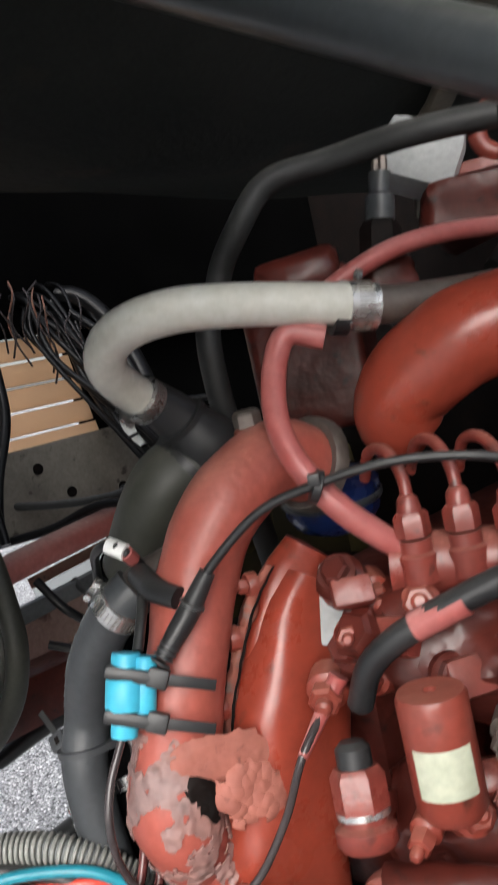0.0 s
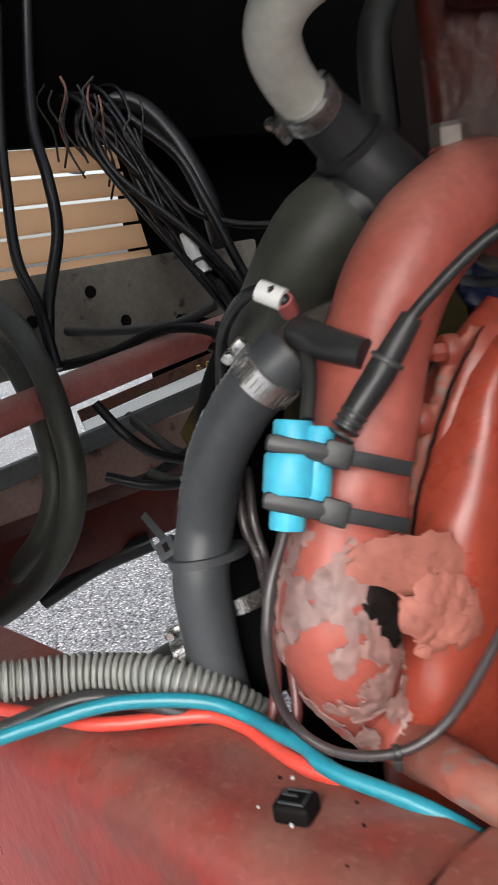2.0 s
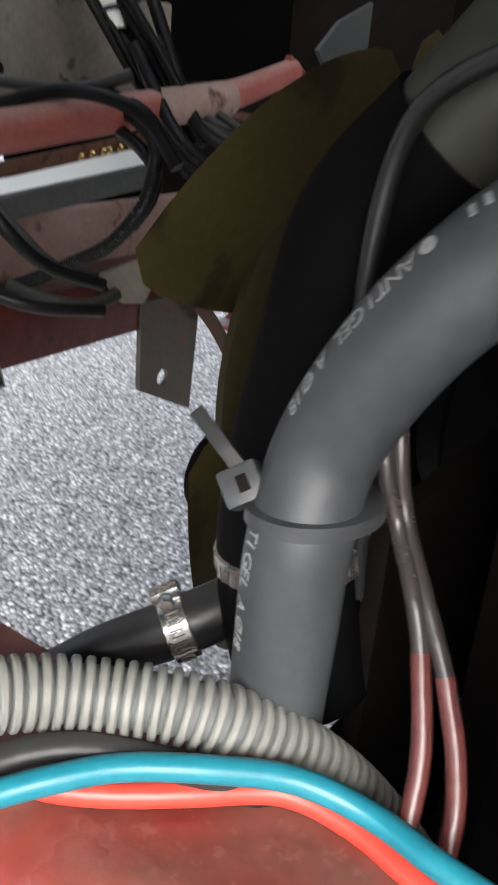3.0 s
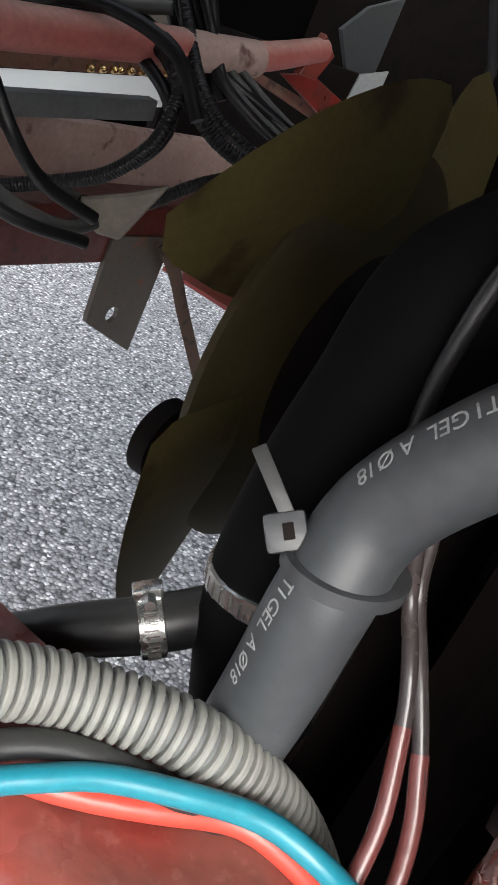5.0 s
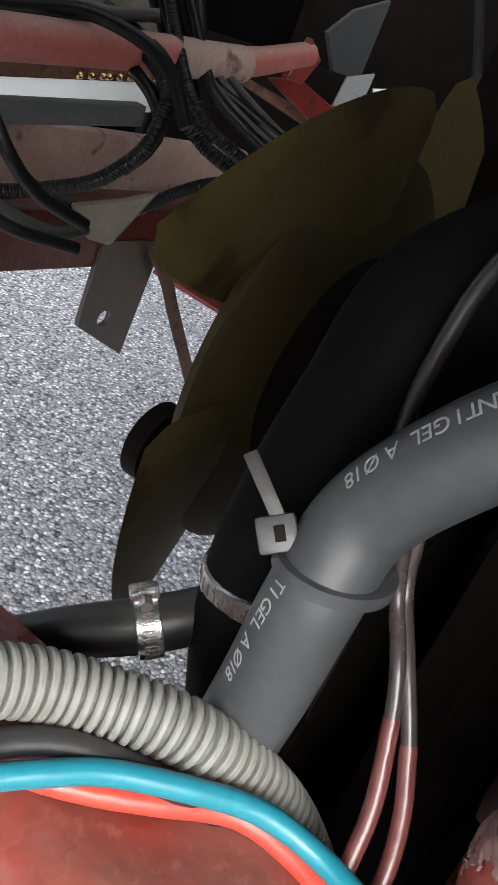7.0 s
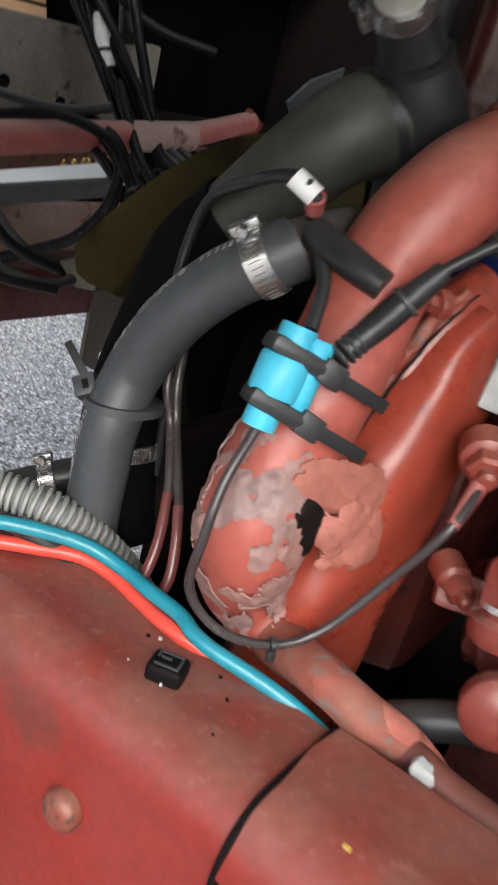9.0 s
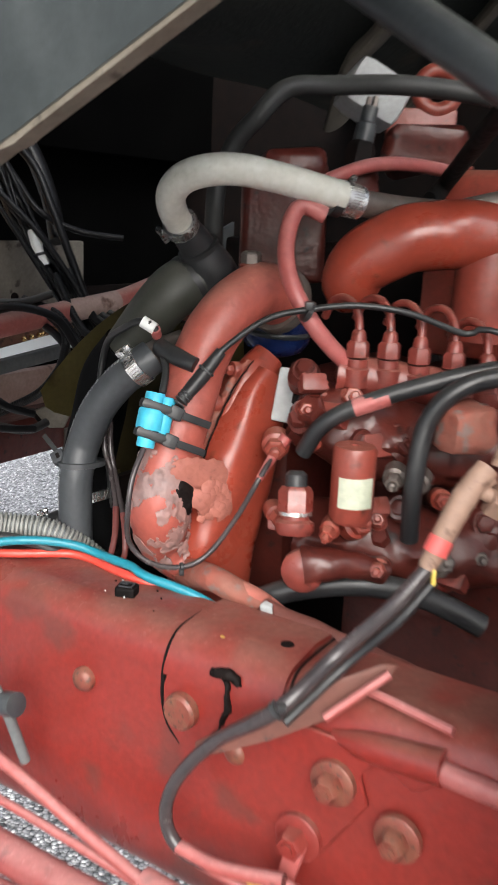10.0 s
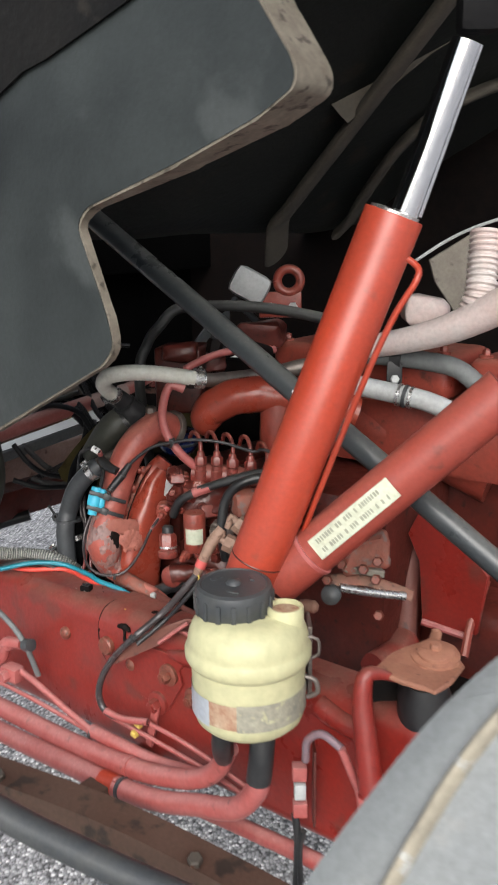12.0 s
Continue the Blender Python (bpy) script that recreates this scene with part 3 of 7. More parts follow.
cross = empty("front_crossmember", L(-1.35, 0.6, 0.85), "dark red front crossmember with dusty beams", "crossmember")
part("lower_beam", block((0.09, 1.9, 0.085), TRUCK @ Matrix.Translation((-1.34, 0.75, 0.85)), 0.008), DARK_RED, cross)
part("brown_beam", block((0.03, 1.3, 0.085), TRUCK @ Matrix.Translation((-1.42, 0.6, 0.9225)), 0.008), BEAM_DUST, cross, "brown dusty beam")
part("slate_beam", block((0.02, 0.75, 0.03), TRUCK @ Matrix.Translation((-1.37, 0.5, 0.975)) @ Matrix.Rotation(radians(5), 4, "X"), 0.003), GREY_HOSE, cross)
# black sheet added to hide bright ground behind the crossmember
part("ground_screen", block((0.02, 1.08, 0.26), TRUCK @ Matrix.Translation((-1.5, 1.585, 1.0)), 0.006), GREASE_AND_SHADE, cross)
for q in (0.1, 0.28):
    part("gusset", block((0.06, 0.02, 0.16), TRUCK @ Matrix.Translation((-1.36, q, 0.95)), 0.004), RED_RAIL, cross)
TB = [(-0.719, 1.381, 0.976), (-0.460, 1.709, 1.022)]
tx = (Vector(TB[1]) - Vector(TB[0])).normalized()
tz = ((L(0.98, 0, 0.2) - L(0, 0, 0)) - tx * tx.dot(L(0.98, 0, 0.2) - L(0, 0, 0))).normalized()
tm = Matrix.Translation((Vector(TB[0]) + Vector(TB[1])) / 2) @ Matrix((tx, tz.cross(tx), tz)).transposed().to_4x4()
bar = empty("lens_bar", tm, "bright white translucent lens bar above the crossmember", "lens bar")
tl = (Vector(TB[1]) - Vector(TB[0])).length
part("lens", block((tl, 0.042, 0.004), tm, 0.0015), LENS, bar)
part("amber_edge", block((tl, 0.02, 0.004), tm @ Matrix.Translation((0, 0.032, -0.001)), 0.001), TAN, bar, "thin amber edge of the lens")
# metal beads stand for the golden dots of light above the bar
for k in range(9):
    part("gold_dot", lathe([(0.004, -0.004), (0.006, 0.0), (0.005, 0.006), (0.002, 0.009)], tm @ Matrix.Translation((tl * (0.5 - 0.045 * (k + (k % 3) * 0.2)), 0.028, 0.004)), 12), GOLD_DOT, bar, "small gold bead standing for a dot of daylight")
CROSSBAR = [(-0.693, 1.139, 1.073), (-0.619, 1.233, 1.087), (-0.463, 1.430, 1.111), (-0.361, 1.560, 1.126), (-0.262, 1.686, 1.163)]
stub = empty("red_crossbar", Vector(CROSSBAR[0]), "red painted round bar with a bare dusty length", "crossbar")
part("bar", tube([Vector(CROSSBAR[0]) * 2.2 - Vector(CROSSBAR[1]) * 1.2, *CROSSBAR], [0.023, 0.023, 0.023, 0.022, 0.02, 0.017], sides=16, step=0.03), RED_DUSTY, stub)
part("bare_length", tube([(-0.455, 1.441, 1.111), (-0.407, 1.501, 1.117), (-0.360, 1.560, 1.124)], 0.0235, sides=16, step=0.03), BEAM_DUST, stub, "bare tan dusty length")
part("end_lug", plate3([(-0.275, 1.660, 1.156), (-0.265, 1.673, 1.184), (-0.237, 1.709, 1.160), (-0.255, 1.686, 1.121), (-0.285, 1.648, 1.122)], 0.012), RED, stub)
hang = [(-0.464, 1.494, 0.851), (-0.381, 1.599, 0.849), (-0.390, 1.587, 0.656), (-0.465, 1.493, 0.718)]
hanger = empty("hanging_bracket", Vector(hang[0]), "rusty flat steel bracket with one hole", "bracket")
hv = [Vector(p) for p in hang]
hc, hn = Vector((-0.432, 1.534, 0.726)), (hv[1] - hv[0]).cross(hv[3] - hv[0]).normalized()
hc -= hn * (hc - hv[0]).dot(hn)
hx = (hv[1] - hv[0]).normalized()
hy = hn.cross(hx)
bm = bmesh.new()
rings = [[], [], [], []]
for k in range(32):
    d = hx * math.cos(k * math.pi / 16) + hy * math.sin(k * math.pi / 16)
    far = min((hv[i] - hc).dot(e) / d.dot(e) for i in range(4) for e in [(hv[(i + 1) % 4] - hv[i]).cross(hn)] if d.dot(e) * (hv[i] - hc).dot(e) > 0)
    for row, p in zip(rings, (hc + d * 0.013, hc + d * far, hc + d * far + hn * 0.008, hc + d * 0.013 + hn * 0.008)):
        row.append(bm.verts.new(p))
for a, b in zip(rings, rings[1:] + rings[:1]):
    for k in range(32):
        bm.faces.new((a[k], a[(k + 1) % 32], b[(k + 1) % 32], b[k]))
bmesh.ops.recalc_face_normals(bm, faces=bm.faces)
plate_ob = part("plate", bm, RUST, hanger)
plate_ob.data.polygons.foreach_set("use_smooth", [False] * len(plate_ob.data.polygons))
thing("twisted_strap", tube([(-0.393, 1.551, 0.850), (-0.358, 1.596, 0.794), (-0.328, 1.618, 0.738), (-0.280, 1.662, 0.652), (-0.248, 1.686, 0.596)], 0.012, sides=8, shape=lambda a: (math.cos(a), 0.12 * math.sin(a))), BROWN, "rusty twisted flat steel strap", "strap")

# fan at rest
fan = empty("cooling_fan", L(-0.86, 0.6, 0.93), "olive plastic cooling fan at rest", "fan")
fan_x, fan_z = L(0, 1, 0) - L(0, 0, 0), L(1, 0, 0) - L(0, 0, 0)
FM = Matrix.Translation(L(-0.86, 0.6, 0.93)) @ Matrix((fan_x, Vector((0, 0, 1)), fan_z)).transposed().to_4x4()
part("hub", lathe([(0.11, -0.05), (0.125, -0.04), (0.125, 0.015), (0.1, 0.03), (0.05, 0.045), (0.0, 0.05)], FM, 40), GREASE_AND_SHADE, fan)
# disc takes a darker olive than the blades to shade the fan's middle
part("centre_disc", lathe([(0.195, -0.012), (0.206, -0.006), (0.208, 0.002), (0.2, 0.008), (0.15, 0.016), (0.11, 0.02)], FM, 56), FAN_DARK, fan, "centre disc coloured darker for the shade at the hub")
for k in range(4):
    a0 = radians(126 + 90 * k)
    bm = bmesh.new()
    rows = []
    for i in range(13):
        u = i / 12
        half = radians(28 + 6 * min(1.0, u * 1.8)) * (1.0 if u < 0.85 else 1.0 - 6.0 * (u - 0.85) ** 2)
        tilt = -radians(12 - 5 * u)
        row = []
        for j in range(11):
            v = j / 5 - 1
            r = 0.07 + (0.222 + 0.025 * v) * u
            c = v * half * r
            ang = a0 + c / r
            row.append(bm.verts.new(FM @ Vector((r * math.cos(ang), r * math.sin(ang), c * math.sin(tilt) + 0.012 * (1 - v * v)))))
        rows.append(row)
    for a, b in zip(rows, rows[1:]):
        for j in range(10):
            bm.faces.new((a[j], a[j + 1], b[j + 1], b[j]))
    bmesh.ops.solidify(bm, geom=bm.faces[:], thickness=0.004)
    part("blade", bm, FAN, fan)

part("pulley", lathe([(0.1, -0.2), (0.115, -0.19), (0.115, -0.15), (0.1, -0.14), (0.1, -0.12), (0.115, -0.11), (0.115, -0.07), (0.09, -0.06)], FM @ Matrix.Rotation(math.pi, 4, "X"), 32), GREASE_AND_SHADE, fan)

tension = empty("belt_pulley", L(-0.9, 0.42, 0.85), "black greasy belt pulley below the fan hub", "pulley")
PM = FM @ Matrix.Translation((-0.122, -0.108, -0.05)) @ Matrix.Scale(0.72, 4)
part("rim", lathe([(0.05, -0.03), (0.056, -0.026), (0.056, 0.0), (0.045, 0.006), (0.045, 0.014), (0.056, 0.02), (0.056, 0.03), (0.05, 0.034)], PM, 36), GREASE_AND_SHADE, tension)
part("arm", tube([PM @ Vector((0, 0, 0.01)), PM @ Vector((0.06, 0.03, 0.05)), PM @ Vector((0.12, 0.05, 0.12))], 0.022, sides=18), GREASE_AND_SHADE, tension)
part("bolt", hexhead(0.012, 0.012, PM @ Matrix.Translation((0, 0, 0.034))), STEEL, tension)

# ---- engine ----
engine = empty("diesel_engine", L(0, 0.5, 0.8), "red painted diesel engine, darker with grime and shade between its fittings", "engine")
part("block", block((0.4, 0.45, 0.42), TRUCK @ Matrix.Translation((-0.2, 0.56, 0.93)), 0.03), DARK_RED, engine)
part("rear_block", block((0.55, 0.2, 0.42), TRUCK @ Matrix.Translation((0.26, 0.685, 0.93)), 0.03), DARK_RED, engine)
part("cylinder_head", block((0.9, 0.24, 0.14), TRUCK @ Matrix.Translation((0.05, 0.63, 1.22)), 0.02), RED, engine)
for k in range(4):
    part("rocker_cover", block((0.19, 0.2, 0.09), TRUCK @ Matrix.Translation((-0.3 + 0.225 * k, 0.62, 1.34)), 0.025, segments=3), RED, engine)
    for ds in (-0.07, 0.07):
        bolt(L(-0.3 + 0.225 * k + ds, 0.55, 1.386), (0, 0, 1), 0.008, RED, engine, True, "cover_bolt")
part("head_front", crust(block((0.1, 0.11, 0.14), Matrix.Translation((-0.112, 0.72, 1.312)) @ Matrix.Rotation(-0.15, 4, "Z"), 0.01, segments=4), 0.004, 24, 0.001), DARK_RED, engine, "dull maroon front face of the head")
part("sump", block((0.9, 0.35, 0.3), TRUCK @ Matrix.Translation((0.06, 0.55, 0.62)), 0.05), GREASE_AND_SHADE, engine)
# four black solids added where only shade lies round the engine
part("dark_filler", block((0.06, 0.5, 0.55), TRUCK @ Matrix.Translation((-0.56, 0.47, 0.83)), 0.03), GREASE_AND_SHADE, engine)
part("gap_filler", block((0.42, 0.04, 0.36), TRUCK @ Matrix.Translation((-0.69, 0.82, 1.1)), 0.01), GREASE_AND_SHADE, engine)
part("dark_plate", block((0.01, 0.42, 0.42), TRUCK @ Matrix.Translation((-0.613, 0.378, 0.81)), 0.003), GREASE_AND_SHADE, engine, "added black plate that darkens the view beside the hoses")
part("dark_tray", block((1.96, 1.1, 0.02), TRUCK @ Matrix.Translation((0.22, 0.66, 0.61)), 0.004), GREASE_AND_SHADE, engine)
def lobed(a):
    c, d = math.cos(a), math.sin(a)
    k = 1.0 + 0.05 * math.cos(3 * a + 0.6)
    return k * math.copysign(abs(c) ** 0.72, c), 0.88 * k * math.copysign(abs(d) ** 0.72, d)


TIMING = [(-0.143, 0.546, 1.15), (-0.161, 0.538, 1.118), (-0.181, 0.523, 1.062), (-0.198, 0.512, 1.005), (-0.208, 0.508, 0.938)]
part("timing_cover", crust(tube([*TIMING, Vector(TIMING[4]) + Vector((0.01, 0.01, -0.12))], [0.025, 0.035, 0.043, 0.046, 0.045, 0.04], sides=56, shape=lobed), 0.004, 24), OILY_RED, engine, "glossy red timing cover lobe")
part("timing_case", block((0.1, 0.4, 0.26), TRUCK @ Matrix.Translation((-0.48, 0.45, 1.0)), 0.03), DARK_RED, engine)
SEAM = [(-0.16, 0.513, 1.172), (-0.179, 0.505, 1.145), (-0.200, 0.498, 1.100), (-0.214, 0.489, 1.052), (-0.221, 0.484, 1.006)]
SE = [Vector(p) for p in SEAM]
back = L(0.01, 0.03, 0) - L(0, 0, 0)
side = L(-0.022, 0.012, 0) - L(0, 0, 0)
part("case_face", crust(tube([*[p + back + side for p in SE], SE[4] + back + side + Vector((0, 0, -0.09))], [0.018, 0.031, 0.036, 0.036, 0.036, 0.03], sides=40, shape=lambda a: (math.cos(a) * (0.75 + 0.25 * abs(math.cos(a))), 0.8 * math.sin(a))), 0.005, 22, 0.001), OILY_RED, engine, "red flange face beside the timing cover")
part("case_groove", crust(tube([p + L(-0.004, -0.005, 0.0) - L(0, 0, 0) for p in SE], [0.0006, 0.001, 0.001, 0.001, 0.0006], sides=8), 0.0012, 120), GREASE_AND_SHADE, engine, "dark crack along the timing case")
part("case_seam", crust(tube([p + L(-0.011, -0.002, 0.0) - L(0, 0, 0) for p in SE], [0.003, 0.0045, 0.005, 0.0045, 0.0035], sides=16, step=0.002), 0.0022, 110, 0.001), FILLER, engine, "crusted joint along the timing cover")
for k in range(5):
    p = Vector(SEAM[min(k, 4)]).lerp(Vector(SEAM[min(k + 1, 4)]), 0.4)
    bolt(p + Vector((-0.018, 0.004, 0.0)), L(-0.4, -1, 0.1) - L(0, 0, 0), 0.0055, RED, engine, True, "case_bolt")
# intake manifold
MAN = [(-0.048, 0.574, 1.225), (-0.054, 0.568, 1.234), (-0.058, 0.563, 1.245), (-0.051, 0.554, 1.272), (-0.002, 0.540, 1.301), (0.070, 0.532, 1.306), (0.152, 0.524, 1.294), (0.237, 0.518, 1.270)]
part("intake_manifold", crust(tube(MAN, [0.006, 0.021, 0.029, 0.0335, 0.0355, 0.036, 0.036, 0.035, 0.034], sides=40), 0.002, 30), OILY_RED, engine, "smooth red cast intake manifold")
part("manifold_leg", tube([(0.088, 0.533, 1.298), (0.084, 0.530, 1.257), (0.083, 0.532, 1.199)], 0.036, sides=24), RED, engine)
random.seed(31)
WM = look(Vector(MAN[-2]) + Vector((0.0, -0.033, 0.006)), (-0.28, -0.70, 1.37)) @ Matrix.Rotation(radians(25), 4, "Z")
for x, y, r in ((0.0, 0.0, 0.017), (0.016, 0.006, 0.012), (-0.017, -0.004, 0.01), (-0.03, -0.012, 0.006), (0.034, 0.001, 0.008)):
    part("worn_patch", slab([(x + r * random.uniform(0.6, 1.3) * math.cos(a), y + 0.7 * r * random.uniform(0.6, 1.3) * math.sin(a)) for a in np.linspace(0, 2 * math.pi, 13)[:-1]], WM @ Matrix.Translation((0, 0, -0.004)), 0.004, 0), SILVER_LABEL, engine, "bare silver patch on the red paint")
part("manifold_flange", block((0.05, 0.045, 0.07), Matrix.Translation(Vector(MAN[-1]) + Vector((-0.03, 0.0, 0.0))), 0.008), RED, engine)
part("exhaust_manifold", tube([(0.213, 0.671, 1.264), (0.302, 0.610, 1.228), (0.408, 0.549, 1.190), (0.507, 0.488, 1.149)], [0.05, 0.055, 0.058, 0.06], sides=24), RED, engine)
# injection pump
PUMP_LINE = [(-0.118, 0.492, 1.126), (-0.053, 0.469, 1.105), (0.032, 0.451, 1.100), (0.126, 0.440, 1.100)]
pump = empty("injection_pump", Vector(PUMP_LINE[0]), "red injection pump with nuts and curved fuel lines", "injection pump")
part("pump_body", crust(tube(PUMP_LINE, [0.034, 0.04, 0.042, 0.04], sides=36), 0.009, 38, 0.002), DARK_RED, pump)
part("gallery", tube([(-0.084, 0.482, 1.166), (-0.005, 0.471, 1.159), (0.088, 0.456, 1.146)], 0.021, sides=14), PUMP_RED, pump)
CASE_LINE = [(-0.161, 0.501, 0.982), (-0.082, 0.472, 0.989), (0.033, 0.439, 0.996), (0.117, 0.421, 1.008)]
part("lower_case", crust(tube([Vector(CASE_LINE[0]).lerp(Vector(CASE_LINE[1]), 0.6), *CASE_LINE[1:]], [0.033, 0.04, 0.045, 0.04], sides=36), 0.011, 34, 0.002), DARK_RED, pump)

N0 = [(-0.067, 0.466, 1.198), (-0.067, 0.472, 1.224), (-0.074, 0.487, 1.240), (-0.085, 0.508, 1.238), (-0.091, 0.525, 1.218)]
part("fuel_line", tube(N0, 0.0042, sides=10, step=0.004), PUMP_RED, pump)

N1 = [(-0.036, 0.463, 1.198), (-0.036, 0.468, 1.224), (-0.043, 0.483, 1.241), (-0.053, 0.505, 1.238), (-0.059, 0.522, 1.218)]
part("fuel_line", tube(N1, 0.0042, sides=10, step=0.004), PUMP_RED, pump)

N2 = [(-0.006, 0.458, 1.194), (-0.005, 0.464, 1.221), (-0.012, 0.479, 1.237), (-0.022, 0.500, 1.235), (-0.027, 0.517, 1.214)]
part("fuel_line", tube(N2, 0.0042, sides=10, step=0.004), PUMP_RED, pump)

N3 = [(0.028, 0.453, 1.191), (0.028, 0.459, 1.217), (0.022, 0.474, 1.234), (0.012, 0.495, 1.231), (0.007, 0.512, 1.211)]
part("fuel_line", tube(N3, 0.0042, sides=10, step=0.004), PUMP_RED, pump)

N4 = [(0.060, 0.447, 1.180), (0.060, 0.452, 1.206), (0.054, 0.467, 1.222), (0.045, 0.488, 1.220), (0.041, 0.505, 1.199)]
part("fuel_line", tube(N4, 0.0042, sides=10, step=0.004), PUMP_RED, pump)

for line in (N0, N1, N2, N3, N4):
    at = Vector(line[0])
    m = Matrix.Translation(at - Vector((0, 0, 0.012)))
    bm = lathe([(0.013, -0.03), (0.013, -0.012), (0.0105, -0.01), (0.0105, -0.002)], m, 16)
    hexhead(0.0115, 0.016, m, bm)
    lathe([(0.008, 0.016), (0.007, 0.024), (0.0045, 0.027)], m, 12, bm)
    part("delivery_union", bm, PUMP_RED, pump)

SPOTS = [(-0.040, 0.394, 1.080), (-0.017, 0.391, 1.076), (0.010, 0.381, 1.000), (-0.050, 0.386, 0.992), (-0.098, 0.400, 1.025), (-0.067, 0.407, 1.030), (-0.141, 0.456, 1.021), (-0.072, 0.454, 1.145), (-0.100, 0.480, 1.148), (-0.120, 0.447, 1.135), (-0.144, 0.471, 1.090), (0.033, 0.434, 1.159), (0.088, 0.402, 1.141), (-0.034, 0.440, 1.103), (0.053, 0.396, 1.001), (-0.046, 0.415, 1.031), (-0.111, 0.450, 1.103), (0.016, 0.412, 1.054), (-0.086, 0.461, 1.124), (0.004, 0.434, 1.096)]

random.seed(4)
for k, spot in enumerate(SPOTS):
    bright = k in (0, 1, 2, 14)
    axis = Vector((random.uniform(-0.6, 0.3), -1, random.uniform(-0.3, 0.7)))
    r = random.uniform(0.007, 0.012)
    m = frame_z(spot, axis)
    bm = lathe([(r * 1.25, -0.02), (r * 1.25, -0.003), (r * 0.9, 0.0)], m, 14)
    hexhead(r, 0.011, m, bm)
    lathe([(r * 0.5, 0.011), (r * 0.5, 0.017), (r * 0.3, 0.019)], m, 10, bm)
    part("union_nut", bm, STEEL if bright else RED, pump)
random.seed(17)
PL = [Vector(p) for p in PUMP_LINE]
LC = [Vector(p) for p in CASE_LINE]
toward = Vector((-0.28, -0.6, 1.33))
for k in range(26):
    u = random.random() * 2.6
    row = PL if k % 2 else LC
    c = row[int(u)].lerp(row[int(u) + 1], u % 1)
    o = (toward - c).normalized()
    c = c + o * random.uniform(0.024, 0.036) + Vector((0, 0, random.uniform(-0.035, 0.04)))
    r = random.uniform(0.009, 0.017)
    m = frame_z(c, o + Vector((random.uniform(-0.7, 0.7), 0, random.uniform(-0.5, 0.9))))
    if k % 3 == 0:
        bm = block((r * 2.6, r * 1.8, r * 1.8), m, r * 0.35)
    elif k % 3 == 1:
        bm = lathe([(r * 1.1, -0.02), (r * 1.1, -0.004), (r * 0.8, 0.0), (r * 0.8, 0.006)], m, 18)
        hexhead(r * 0.6, 0.008, m @ Matrix.Translation((0, 0, 0.006)), bm)
    else:
        bm = hexhead(r * 0.9, r * 1.2, m)
        lathe([(r * 1.15, -0.016), (r * 1.15, 0.0)], m, 16, bm)
    part("boss", crust(bm, 0.002, 70), DARK_RED if k % 3 else PUMP_RED, pump)
TAN_CAST = Vector((0.019, 0.377, 1.136))
part("casting", crust(block((0.05, 0.04, 0.045), Matrix.Translation(TAN_CAST) @ Matrix.Rotation(0.5, 4, "Z"), 0.012, segments=4), 0.008, 50), FILLER, pump, "dusty pink-brown casting")
F0, F1 = Vector((-0.077, 0.416, 1.110)), Vector((-0.078, 0.400, 1.036))
canister = empty("fuel_filter", F1, "small red canister with a pale paper label", "fuel filter")
FM2 = Matrix.Translation(F1)
hh = (F0 - F1).length
shell = part("canister", lathe([(0.017, 0), (0.021, 0.006), (0.021, hh - 0.003), (0.0195, hh), (0.004, hh + 0.0005), (0.0035, hh - 0.002)], FM2, 28), RED, canister)
bm = bmesh.new()
rows = [[bm.verts.new(FM2 @ Vector((0.0215 * math.cos(a), 0.0215 * math.sin(a), z))) for a in np.linspace(-2.45, -0.75, 12)] for z in (hh * 0.22 + 0.002, hh * 0.64)]
for j in range(11):
    bm.faces.new((rows[0][j], rows[0][j + 1], rows[1][j + 1], rows[1][j]))
part("paper_label", bm, PALE, shell, "pale yellow-green paper label")
P0, P1 = Vector((-0.130, 0.415, 1.076)), Vector((-0.131, 0.403, 1.021))
valve = empty("overflow_valve", P1, "red hexagonal valve body with a black hose", "valve")
m = frame_z(P1, P0 - P1)
bm = lathe([(0.016, 0), (0.019, 0.004), (0.019, 0.012), (0.014, 0.015), (0.014, 0.022)], m, 18)
hexhead(0.017, 0.025, m @ Matrix.Translation((0, 0, 0.022)), bm)
part("body", bm, PUMP_RED, valve)
part("silver_ring", lathe([(0.0165, 0.019), (0.0165, 0.0225)], m, 18), ZINC, valve)
part("black_cap", lathe([(0.011, 0.047), (0.011, 0.058), (0.007, 0.062)], m, 14), BLACK, valve)
part("ball_joint", crust(tube([(-0.122, 0.395, 0.991), (-0.080, 0.391, 0.995), (-0.041, 0.394, 0.987)], [0.02, 0.013, 0.012], sides=18), 0.003, 60), DARK_RED, valve)
part("ball_cap", lathe([(0.012, -0.01), (0.021, -0.004), (0.021, 0.006), (0.015, 0.012), (0.004, 0.014)], frame_z((-0.122, 0.394, 0.988), (-0.3, -1, 0.1)), 20), PUMP_RED, valve)

GC = Vector((-0.128, 0.522, 1.134))
box = empty("grey_connector", GC, "pale grey electrical connector with black terminals", "connector")
gm = look(GC, (-0.27, -0.6, 1.33)) @ Matrix.Rotation(radians(8), 4, "Z")
part("shell", block((0.024, 0.058, 0.018), gm, 0.003), PALE_GREY, box)
for k in range(3):
    part("terminal", block((0.017, 0.0115, 0.016), gm @ Matrix.Translation((-0.015, -0.016 + 0.0145 * k, -0.01)), 0.002), GREASE_AND_SHADE, box)
BB = Vector((-0.124, 0.655, 1.186))
oil = empty("oil_canister", BB, "dark blue oil canister behind the red pipe", "oil canister")
